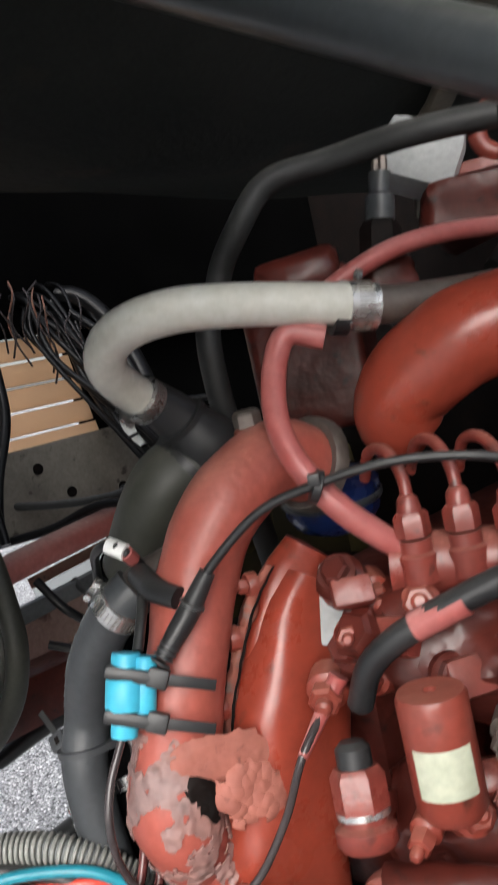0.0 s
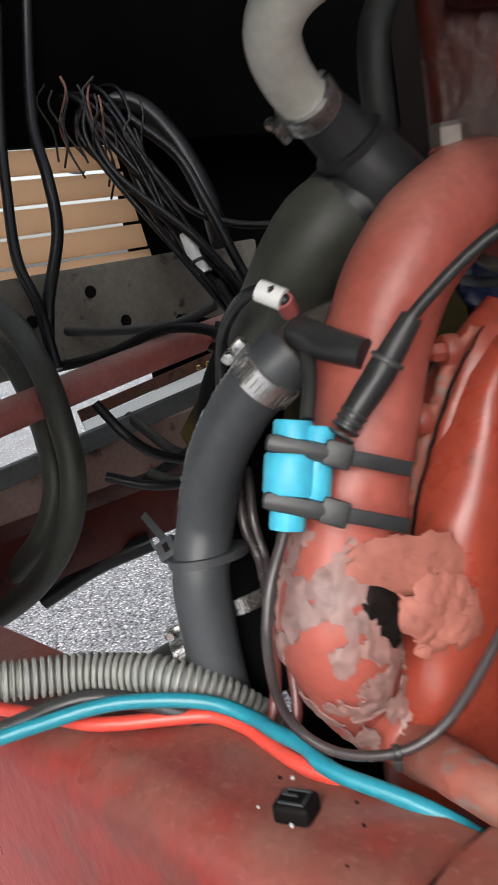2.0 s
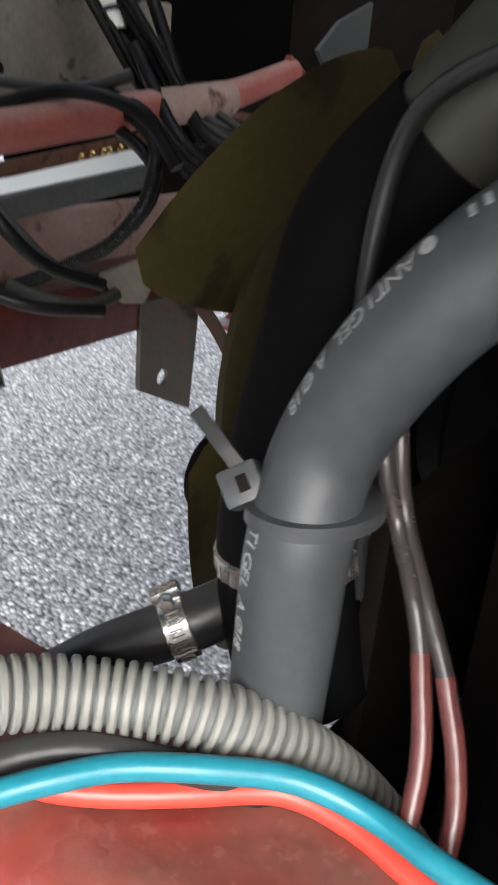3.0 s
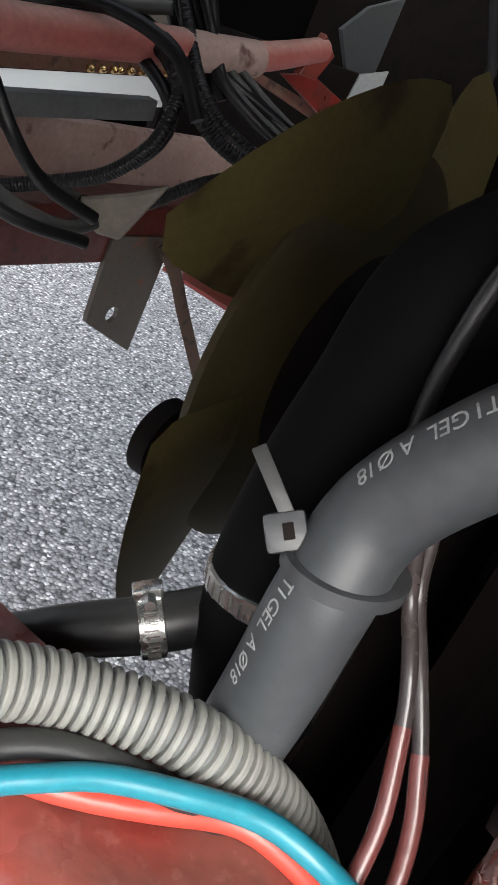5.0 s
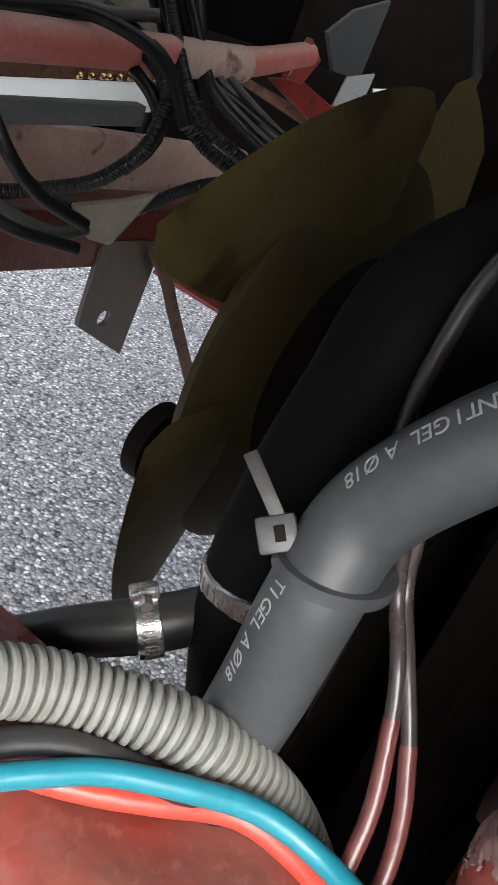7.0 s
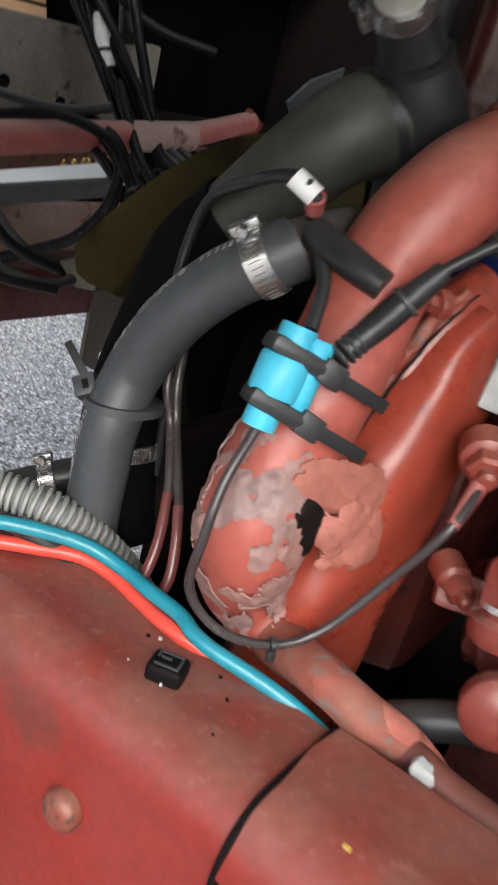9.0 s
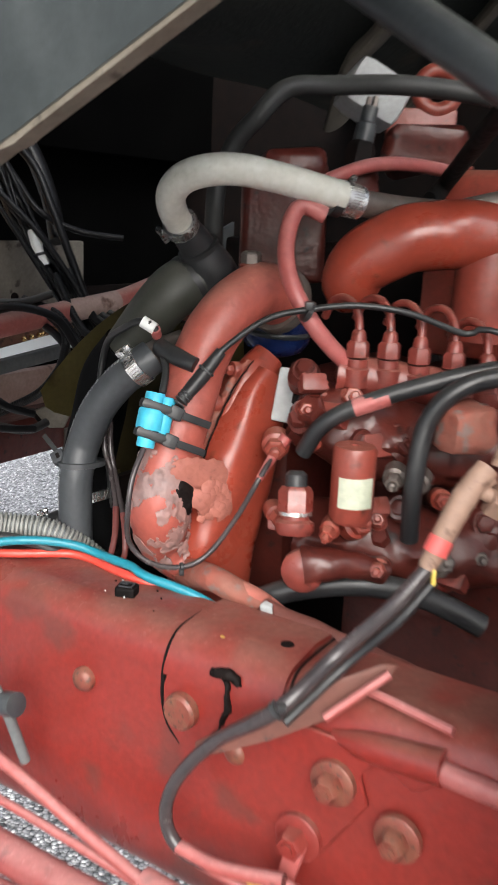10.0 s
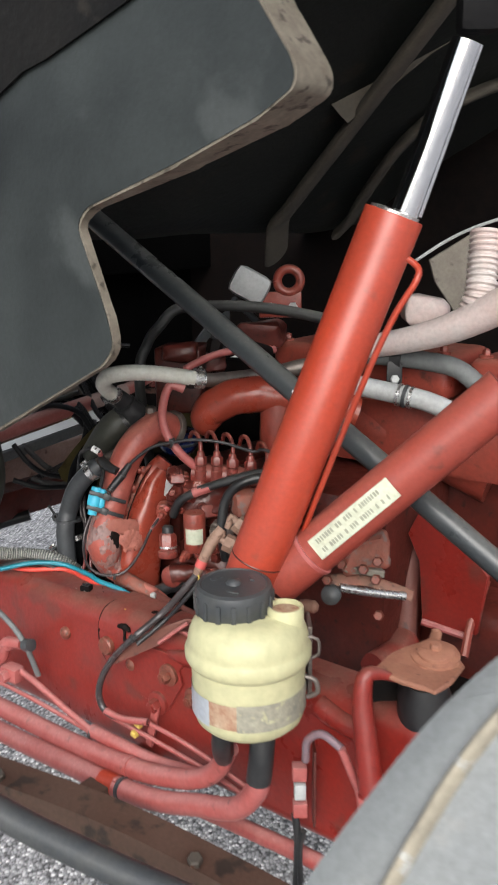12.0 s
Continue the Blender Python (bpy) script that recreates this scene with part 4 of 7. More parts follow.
part("shell", lathe([(0.003, -0.03), (0.02, -0.028), (0.034, -0.021), (0.041, -0.01), (0.043, 0.004), (0.043, 0.016), (0.036, 0.022), (0.004, 0.024)], frame_z(BB, (0.05, -0.12, 1)), 40), BLUE, oil)
part("rim", lathe([(0.0432, -0.001), (0.0446, 0.001), (0.0446, 0.004), (0.0432, 0.006)], frame_z(BB, (0.05, -0.12, 1)), 40), BAR_BLUE, oil)

# ---- coolant pipes ----
TH = [(-0.132, 0.587, 1.228), (-0.150, 0.567, 1.239), (-0.169, 0.548, 1.237), (-0.197, 0.520, 1.215), (-0.220, 0.510, 1.177), (-0.233, 0.492, 1.135), (-0.245, 0.480, 1.096), (-0.256, 0.472, 1.061), (-0.261, 0.464, 1.025), (-0.254, 0.483, 0.978), (-0.228, 0.471, 0.954), (-0.199, 0.412, 0.967)]
th = empty("coolant_pipe", Vector(TH[5]), "thick red painted coolant pipe with lumpy sealant", "coolant pipe")
part("pipe", crust(tube([*TH[:12], L(-0.372, 0.115, 0.944), L(-0.345, 0.128, 0.915), L(-0.33, 0.15, 0.85)], [0.031, 0.031, 0.03, 0.03, 0.029, 0.029, 0.0295, 0.031, 0.031, 0.025, 0.0155, 0.0125, 0.0115, 0.011, 0.011], sides=40), 0.0022, 26), RED_PIPE, th)
part("collar", lathe([(0.036, -0.006), (0.038, -0.003), (0.038, 0.006), (0.034, 0.009)], frame_z(TH[0], Vector(TH[0]) - Vector(TH[1])), 24), STEEL, th, "dull steel clamp band")
TV = [Vector(p) for p in TH]
skin = crust(tube([TV[6].lerp(TV[7], 0.45), TV[7], TV[8], TV[9].lerp(TV[8], 0.3), TV[9].lerp(TV[10], 0.4), TV[10]], [0.0305, 0.0325, 0.0325, 0.029, 0.0235, 0.0185], sides=190, step=0.0007), 0.0022, 26)
bmesh.ops.delete(skin, geom=[f for f in skin.faces if noise.fractal(f.calc_center_median() * 42 + Vector((3, 1, 0)), 0.9, 2.0, 4) < -0.12 + 4.5 * abs(f.calc_center_median().z - 1.03)], context="FACES")
crust(skin, 0.0016, 160)
bmesh.ops.solidify(skin, geom=skin.faces[:], thickness=0.0012)
part("dusty_length", crust(tube([TV[10].lerp(TV[9], 0.3), TV[10], TV[11], L(-0.372, 0.115, 0.944)], [0.0172, 0.016, 0.0131, 0.012], sides=36), 0.0022, 26), FILLER, th, "dusty pink-brown lower length")
part("tail_length", crust(tube([L(-0.385, 0.112, 0.946), L(-0.34, 0.106, 0.943), L(-0.27, 0.1, 0.94), L(-0.19, 0.098, 0.932)], [0.0115, 0.011, 0.0095, 0.008], sides=24), 0.002, 40), FILLER_RED, th, "dull brown-red length along the rail")
part("sealant_skin", skin, SKIN, th, "flaking pink-grey sealant skin")


def smear(x, z, w, h, lean, y_at, thick, rough, fine, ragged):
    """A torn sheet of dried sealant that faces the kerb, about x and z, w and h half its size."""
    bm = bmesh.new()
    nu, nv = 110, 95
    grid = {}
    for a in range(nu):
        for b in range(nv):
            u, v = a / (nu - 1) * 2.6 - 1.3, b / (nv - 1) * 2.6 - 1.3
            px, pz = x + u * w, z + v * h + lean * u * w
            if u * u + v * v + ragged * noise.fractal(Vector((px * 75, 5 + x * 9, pz * 75)), 0.8, 2.0, 4) < 1.0:
                edge = max(0.0, u * u + v * v - 0.5)
                grid[a, b] = bm.verts.new((px, y_at(px) + 0.006 * edge + rough * noise.noise(Vector((px * 60, 1, pz * 60))) + fine * noise.noise(Vector((px * 260, 2, pz * 260))), pz))
    for a, b in list(grid):
        four = [grid.get(k) for k in ((a, b), (a + 1, b), (a + 1, b + 1), (a, b + 1))]
        if all(four):
            bm.faces.new(four)
    bmesh.ops.delete(bm, geom=[v for v in bm.verts if not v.link_faces], context="VERTS")
    bmesh.ops.solidify(bm, geom=bm.faces[:], thickness=-thick)
    return bm


def over_pipe(px):
    return 0.441 + 0.62 * max(0.0, px + 0.252) - 0.003


# black sheet laid on for the shade inside a torn hole
part("dark_gap", smear(-0.237, 1.043, 0.0085, 0.017, -0.5, lambda px: over_pipe(px) - 0.001, 0.003, 0.001, 0.0006, 0.7), GREASE_AND_SHADE, th, "dark torn gap in the sealant")
part("sealant_bridge", smear(-0.221, 1.064, 0.029, 0.015, -0.28, lambda px: over_pipe(px) + 0.003, 0.005, 0.0014, 0.0004, 0.4), CRUMB, th, "smeared pink-tan sealant across the joint")
part("sealant", smear(-0.208, 1.034, 0.019, 0.019, -0.25, lambda px: over_pipe(px) + 0.002, 0.009, 0.004, 0.0018, 0.6), CRUMB, th, "lumpy dried tan sealant")
BP = Vector((-0.168, 0.559, 1.267))
part("vent_plug", lathe([(0.012, -0.022), (0.012, 0.0), (0.009, 0.002)], frame_z(BP, (0, -0.1, 1)), 16), RED, th)
part("vent_screw", hexhead(0.011, 0.012, frame_z(BP + Vector((0, 0, 0.002)), (0, -0.1, 1))), STEEL, th, "dull brass vent screw")

WP = [(-0.063, 0.538, 1.337), (-0.118, 0.522, 1.349), (-0.156, 0.508, 1.356), (-0.190, 0.496, 1.360), (-0.220, 0.496, 1.358), (-0.243, 0.508, 1.350), (-0.254, 0.522, 1.336), (-0.252, 0.545, 1.319), (-0.240, 0.570, 1.300)]
wp = empty("white_hose", Vector(WP[2]), "grey-white silicone hose bent back to an elbow", "hose")
part("hose", tube(WP, [0.0152, 0.0152, 0.0152, 0.0153, 0.0154, 0.0155, 0.0153, 0.015, 0.0148], sides=24), WHITE_HOSE, wp)
thing("steel_tube", tube([(-0.089, 0.530, 1.341), (-0.046, 0.551, 1.334), (0.013, 0.595, 1.331), (0.088, 0.639, 1.331)], 0.0138, sides=20), STEEL, "dull steel tube running behind the manifold", "steel tube")
hose_clamp(Vector(WP[0]) - Vector((0.006, 0, 0)), Vector(WP[0]) - Vector(WP[1]), 0.016, 0.022, ZINC, (0, 1, 1))
part("rubber_cuff", band(Vector(WP[0]) - Vector((0.022, 0, 0)), Vector(WP[0]) - Vector(WP[1]), 0.0158, 0.012, 0.0015), BLACK, wp)
EL = [(-0.240, 0.574, 1.303), (-0.223, 0.588, 1.281), (-0.206, 0.602, 1.253), (-0.206, 0.618, 1.229)]
el = empty("black_elbow", Vector(EL[1]), "black rubber elbow with worm-drive clamp", "elbow")
part("neck", tube(EL, [0.0165, 0.02, 0.029, 0.034], sides=24), BLACK, el)
hose_clamp(Vector(WP[8]).lerp(Vector(WP[7]), 0.25), Vector(WP[8]) - Vector(WP[7]), 0.0172, 0.013, ZINC, (-1, -0.3, -0.4))
part("rib", band(Vector(EL[1]), Vector(EL[2]) - Vector(EL[1]), 0.0215, 0.006, 0.002), BLACK, el)
BH = [(-0.197, 0.620, 1.255), (-0.230, 0.606, 1.241), (-0.260, 0.596, 1.221), (-0.323, 0.642, 1.127), (-0.334, 0.633, 1.079), (-0.342, 0.624, 1.041), (-0.346, 0.616, 1.002), (-0.343, 0.610, 0.968), (-0.332, 0.609, 0.926)]
bh = empty("radiator_hose", Vector(BH[2]), "thick dusty olive radiator hose", "hose")
part("upper_hose", tube(BH[:4], [0.034, 0.033, 0.029, 0.0275], sides=28), OLIVE_HOSE, bh)
# same hose carried on, its colour blackened for the shade it hangs in
part("lower_hose", tube([Vector(BH[3]).lerp(Vector(BH[2]), 0.4), *BH[3:]], [0.0312, 0.0312, 0.031, 0.031, 0.031, 0.031], sides=28), PLAIN_BLACK, bh, "lower hose coloured black for the shade")
part("collar", band(Vector(BH[1]), Vector(BH[2]) - Vector(BH[1]), 0.031, 0.008, 0.003), BLACK, bh)
hose_clamp(Vector(BH[6]).lerp(Vector(BH[7]), 0.3), Vector(BH[8]) - Vector(BH[6]), 0.0315, 0.012, ZINC, (0.2, 1, 0))

AN = [(-0.270, 0.522, 1.172), (-0.285, 0.520, 1.161), (-0.305, 0.531, 1.142), (-0.327, 0.543, 1.111), (-0.344, 0.557, 1.069), (-0.352, 0.548, 1.034), (-0.353, 0.548, 0.996), (-0.353, 0.553, 0.956), (-0.351, 0.562, 0.912)]
gh = empty("heater_hose", Vector(AN[3]), "dark grey rubber hose printed with white letters", "hose")
part("hose", tube(AN, 0.0185, sides=36), HOSE_GREY, gh)
part("metal_stub", tube([(-0.277, 0.521, 1.167), (-0.263, 0.533, 1.174), (-0.239, 0.554, 1.181)], 0.0155, sides=20), STEEL, gh)
hose_clamp(Vector(AN[1]), Vector(AN[0]) - Vector(AN[2]), 0.0192, 0.015, ZINC, (-0.3, -0.2, 1))
line = smooth_path(AN, 0.001)
FACE = Vector((-0.825, -0.393, 0.530))


def on_hose(u, lift=0.0002, turn=0.0):
    """A pose on the hose's skin, u along it: x along the hose to its foot, z out."""
    i = int(u * (len(line) - 2))
    t = (line[i + 1] - line[i]).normalized()
    z = (FACE - t * FACE.dot(t)).normalized()
    z = (Matrix.Rotation(turn, 3, t) @ z).normalized()
    return Matrix.Translation(line[i] + z * (0.0185 + lift)) @ Matrix((t, z.cross(t), z)).transposed().to_4x4()


def letter(ch, m, size, parent, mat):
    cu = bpy.data.curves.new("letter", "FONT")
    cu.body, cu.size, cu.align_x, cu.align_y, cu.extrude = ch, size, "CENTER", "CENTER", 0.00008
    cu.materials.append(mat)
    ob = new("letter", cu)
    bpy.context.view_layer.update()
    me = bpy.data.meshes.new_from_object(ob.evaluated_get(bpy.context.evaluated_depsgraph_get()))
    bpy.data.objects.remove(ob)
    me.transform(m)
    me.name = "letter"
    ob = new("letter", me)
    ob.parent = parent
    me.transform(parent.matrix_basis.inverted())
    return ob


for ch, u in zip("ANTIGELA\u00d818", (0.235, 0.252, 0.268, 0.281, 0.296, 0.313, 0.329, 0.360, 0.388, 0.408, 0.420)):
    letter(ch, on_hose(u, turn=0.16), 0.0092, gh, PRINT_FAINT)
for ch, u in zip("TIGELA\u00d818", (0.572, 0.584, 0.598, 0.613, 0.627, 0.654, 0.682, 0.7, 0.712)):
    letter(ch, on_hose(u, turn=0.1), 0.0084, gh, PRINT_FAINT)
for u in (0.1, 0.115, 0.13, 0.145, 0.16):
    part("print_mark", block((0.0022, 0.0045, 0.0003), on_hose(u, turn=0.16), 0.0), PRINT_FAINT, gh)
part("logo_mark", lathe([(0.003, 0), (0.003, 0.0003)], on_hose(0.212, turn=0.16), 12), PRINT_FAINT, gh)

zt = empty("cable_tie", Vector((-0.371, 0.559, 1.051)), "black nylon cable tie round the grey hose", "cable tie", "cable ties")
zi = int(0.54 * (len(line) - 2))
zax = (line[zi + 3] - line[zi - 3]).normalized()
ztc = line[zi]
sx = Vector((-0.318, 0.583, 1.048)) - ztc
tz = (zax - 0.3 * Vector((-0.25, -0.82, 0.52)) + Vector((0.12, 0.0, 0.05))).normalized()
sx = (sx - tz * sx.dot(tz)).normalized()
loop = Matrix.Translation(ztc + sx * 0.0055) @ Matrix((sx, tz.cross(sx), tz)).transposed().to_4x4() @ Matrix.Diagonal((1.36, 1.1, 1.0, 1.0))
part("strap", lathe([(0.0192, -0.0031), (0.0203, -0.0027), (0.0203, 0.0027), (0.0192, 0.0031)], loop, 48), TIE_GREY, zt)
zm = look(Vector((-0.371, 0.559, 1.051)), (-0.466, 0.31, 1.2)) @ Matrix.Rotation(radians(-35), 4, "Z")
tie_head = part("head", block((0.015, 0.014, 0.014), zm, 0.002), TIE_GREY, zt)
part("slot", block((0.004, 0.006, 0.002), zm @ Matrix.Translation((-0.001, 0, -0.0068)), 0.0004), GREASE_AND_SHADE, tie_head)
part("tail", block((0.026, 0.0055, 0.0014), zm @ Matrix.Translation((0.002, 0.018, -0.005)) @ Matrix.Rotation(radians(75), 4, "Z"), 0.0004), BLACK, zt)

BACK_HOSE = [(-0.202, 0.67, 1.305), (-0.185, 0.69, 1.387), (-0.154, 0.669, 1.429), (-0.122, 0.674, 1.460), (-0.071, 0.678, 1.466), (-0.003, 0.658, 1.468), (0.063, 0.646, 1.464), (0.125, 0.632, 1.455), (0.2, 0.61, 1.44), (0.28, 0.59, 1.42)]
thing("hose", tube([Vector(BACK_HOSE[0]) + Vector((0.02, 0.05, -0.3)), *BACK_HOSE], 0.0112, sides=18), OLD_HOSE, "dull grey hose bent over behind the engine", "hose")
thing("hose", tube([(-0.098, 0.524, 1.321), (-0.122, 0.523, 1.329), (-0.134, 0.516, 1.313), (-0.140, 0.496, 1.280), (-0.133, 0.478, 1.249), (-0.109, 0.470, 1.211), (-0.076, 0.473, 1.178), (-0.042, 0.477, 1.152)], 0.0088, sides=18), RED_HOSE, "matt red painted hose hooked over the coolant pipe", "hose")
thing("hose", tube([(-0.101, 0.590, 1.349), (-0.074, 0.593, 1.363), (-0.033, 0.607, 1.377), (0.018, 0.631, 1.381), (0.083, 0.664, 1.376)], 0.0078, sides=16), RED_HOSE, "matt red painted hose arching over the engine", "hose")
EH = [(-0.121, 0.438, 1.094), (-0.108, 0.423, 1.124), (-0.079, 0.414, 1.145), (-0.022, 0.401, 1.169), (0.050, 0.387, 1.190), (0.134, 0.368, 1.199)]
thing("hose", tube(EH, 0.0085, sides=16), BLACK, "black rubber fuel hose with red overspray", "hose")
thing("hose_sleeve", tube([EH[2], Vector(EH[2]).lerp(Vector(EH[3]), 0.55)], 0.0092, sides=16), RED_HOSE, "red painted length on a black hose", "sleeve")
thing("hose", tube([(-0.021, 0.389, 1.022), (-0.027, 0.372, 1.081), (-0.019, 0.374, 1.141), (0.008, 0.368, 1.175), (0.058, 0.365, 1.189), (0.126, 0.347, 1.195)], 0.009, sides=16), BLACK, "black rubber hose dropping beside the pump", "hose")
thing("hose", tube([(-0.160, 0.430, 0.940), (-0.122, 0.419, 0.957), (-0.062, 0.403, 0.969), (-0.001, 0.394, 0.960), (0.059, 0.380, 0.934)], 0.012, sides=16), BLACK, "black hose below the injection pump", "hose")
LP = [(-0.485, 0.625, 0.905), (-0.452, 0.621, 0.913), (-0.423, 0.613, 0.936), (-0.391, 0.613, 0.951), (-0.362, 0.622, 0.961), (-0.334, 0.640, 0.966)]
thing("hose", tube(LP, [0.012, 0.0125, 0.0125, 0.0135, 0.0135, 0.0135], sides=20), BLACK, "black greasy hose by the rail", "hose")
hose_clamp(Vector(LP[3]), Vector(LP[4]) - Vector(LP[2]), 0.0142, 0.012, ZINC, (-0.2, 0.1, 1), label="bright worm-drive clamp on a greasy hose")

# ---- blue-green sensor strapped to the coolant pipe ----
BC0, BC1 = Vector((-0.266, 0.454, 1.148)), Vector((-0.276, 0.441, 1.096))
plug = empty("cable_connector", BC1, "bright cyan plastic cable connector strapped to pipe", "connector")
ax = (BC0 - BC1).normalized()
eyev = (Vector((-0.186, -0.014, 1.25)) - BC0).normalized()
sx = ax.cross(eyev).normalized()
cm = Matrix.Translation(BC0.lerp(BC1, 0.5)) @ Matrix((sx, ax, sx.cross(ax))).transposed().to_4x4()
hl = (BC0 - BC1).length
bx = cm @ Matrix.Rotation(radians(-90), 4, "X")
bm = lathe([(0.002, -hl * 0.5), (0.0085, -hl * 0.5), (0.009, -hl * 0.47), (0.009, -hl * 0.2), (0.0125, -hl * 0.18), (0.0132, -hl * 0.15), (0.0132, hl * 0.16), (0.0122, hl * 0.19), (0.0098, hl * 0.2), (0.0098, hl * 0.46), (0.009, hl * 0.49), (0.002, hl * 0.49)], bx, 28)
lathe([(0.0075, -hl * 0.3), (0.0082, -hl * 0.28), (0.0082, hl * 0.42), (0.0072, hl * 0.45), (0.001, hl * 0.45)], bx @ Matrix.Translation((0.0125, 0, 0)), 20, bm)
block((0.012, hl * 0.3, 0.012), cm @ Matrix.Translation((0.008, -0.002, 0.002)), 0.003, bm)
part("shell", bm, CYAN, plug)
for y, tw in ((hl * 0.24, 0.0), (-hl * 0.27, 0.0)):
    strap = part("strap", block((0.034, 0.0095, 0.023), cm @ Matrix.Translation((0.004, y, 0.0)) @ Matrix.Rotation(radians(-8), 4, "Z"), 0.0035), BLACK, plug, "black cable-tie strap")
    part("buckle", block((0.014, 0.013, 0.011), cm @ Matrix.Translation((0.022, y - 0.002, 0.006)) @ Matrix.Rotation(radians(-12), 4, "Z"), 0.002), BLACK, strap)
    part("strap_tail", block((0.034, 0.0075, 0.0016), cm @ Matrix.Translation((0.043, y - 0.005, 0.004)) @ Matrix.Rotation(radians(-8), 4, "Z") @ Matrix.Rotation(radians(12), 4, "Y"), 0.0006), BLACK, strap)
CL = [(-0.277, 0.437, 1.096), (-0.287, 0.423, 1.071), (-0.291, 0.416, 1.041), (-0.290, 0.430, 1.002), (-0.270, 0.429, 0.981), (-0.238, 0.434, 0.974), (-0.211, 0.440, 0.986), (-0.184, 0.442, 1.024), (-0.164, 0.436, 1.066), (-0.143, 0.465, 1.089)]
thing("cable", tube(CL, 0.0028, sides=10), CABLE_GREY, "dark grey round cable looped below the connector", "cable")
thing("cable_boot", tube([CL[8], CL[9], Vector(CL[9]) + Vector((0.01, 0.004, 0.013))], [0.0035, 0.006, 0.007], sides=12), RED_HOSE, "pink-red boot at the cable's end", "cable boot")
tie = empty("cable_tie", Vector(CL[5]), "small black tie on the looped cable", "cable tie", "cable ties")
part("strap", band(Vector(CL[5]), Vector(CL[6]) - Vector(CL[4]), 0.0034, 0.004), BLACK, tie)
part("head", block((0.005, 0.005, 0.006), Matrix.Translation(Vector(CL[5]) + Vector((0.0, -0.004, -0.004))), 0.001), BLACK, tie)
CT = [(-0.242, 0.452, 1.140), (-0.221, 0.462, 1.164), (-0.203, 0.465, 1.188), (-0.162, 0.462, 1.220), (-0.121, 0.456, 1.232), (-0.073, 0.450, 1.238), (-0.022, 0.447, 1.232), (0.035, 0.448, 1.214), (0.055, 0.437, 1.220), (0.124, 0.402, 1.194)]
thing("cable", tube(CT, 0.0032, sides=10), BLACK, "black cable arching over the engine", "cable")
boot = empty("plug_boot", Vector(CT[1]), "black moulded plug on the arching cable", "plug")
part("sleeve", tube([CT[0], Vector(CT[0]).lerp(Vector(CT[1]), 0.6), CT[1], CT[2]], [0.006, 0.0075, 0.0078, 0.0055], sides=14), BLACK, boot)
for k in range(4):
    part("ring", band(Vector(CT[0]).lerp(Vector(CT[1]), -0.1 + 0.12 * k), Vector(CT[1]) - Vector(CT[0]), 0.0062, 0.002), CAP_GREY, boot)
part("ring", band(Vector(CT[1]).lerp(Vector(CT[2]), 0.2), Vector(CT[2]) - Vector(CT[1]), 0.0078, 0.003), CAP_GREY, boot)
tie = empty("cable_tie", Vector(CT[4]), "black tie holding cable to the red hose", "cable tie", "cable ties")
part("strap", band(Vector(CT[4]) + Vector((0, 0.004, -0.002)), (0.8, 0.1, -0.4), 0.0098, 0.006), BLACK, tie)
part("head", block((0.008, 0.008, 0.008), Matrix.Translation(Vector(CT[4]) + Vector((0, -0.004, 0.004))), 0.0015), BLACK, tie)
CB = [(-0.260, 0.460, 1.145), (-0.257, 0.481, 1.167), (-0.264, 0.528, 1.185), (-0.268, 0.510, 1.202), (-0.281, 0.514, 1.209), (-0.299, 0.535, 1.200), (-0.322, 0.594, 1.172), (-0.330, 0.600, 1.112), (-0.322, 0.6, 1.05), (-0.316, 0.6, 0.98)]
thing("cable", tube(CB, 0.0038, sides=10), BLACK, "black cable looping over the hose clamp", "cable")
tape = empty("tape_wrap", Vector(CB[3]), "white and red tape wound on a cable", "tape")
part("white_tape", tube([CB[4], Vector(CB[4]).lerp(Vector(CB[3]), 0.6), CB[3]], 0.0062, sides=14, step=0.003), WHITE_BAR, tape)
part("red_tape", tube([CB[3], Vector(CB[3]).lerp(Vector(CB[2]), 0.45)], 0.0054, sides=14, step=0.003), RED_HOSE, tape, "faded red tape")
thing("bypass_stub", tube([(-0.262, 0.512, 1.183), (-0.245, 0.483, 1.178), (-0.228, 0.472, 1.172)], [0.0095, 0.009, 0.008], sides=18), BLACK, "short black rubber stub off the pipe", "stub hose")
C1 = [(-0.324, 0.583, 1.092), (-0.322, 0.566, 1.060), (-0.315, 0.562, 1.037), (-0.311, 0.545, 1.021), (-0.308, 0.532, 1.003), (-0.308, 0.513, 0.978), (-0.312, 0.501, 0.960), (-0.317, 0.490, 0.950)]
C2 = [(-0.317, 0.586, 1.092), (-0.316, 0.570, 1.062), (-0.312, 0.564, 1.039), (-0.307, 0.546, 1.021), (-0.300, 0.526, 0.998), (-0.297, 0.511, 0.979), (-0.297, 0.500, 0.960), (-0.303, 0.488, 0.948)]
for pts in (C1, C2):
    thing("cable", tube(pts, 0.0034, sides=12), CABLE_GREY, "dark cable with red overspray near the rail", "cable", "paired cables")
thing("cable_sleeve", tube(C1[4:], 0.00365, sides=10), RED_SLEEVE, "red painted length of cable", "sleeve")
thing("cable_sleeve", tube(C2[4:], 0.00365, sides=10), RED_SLEEVE, "red painted length of cable", "sleeve")

# ---- bundle along the rail ----
def run_on(pts):
    a, b = Vector(pts[0]), Vector(pts[1])
    return [a + (a - b) * 7, a + (a - b) * 3, *pts]


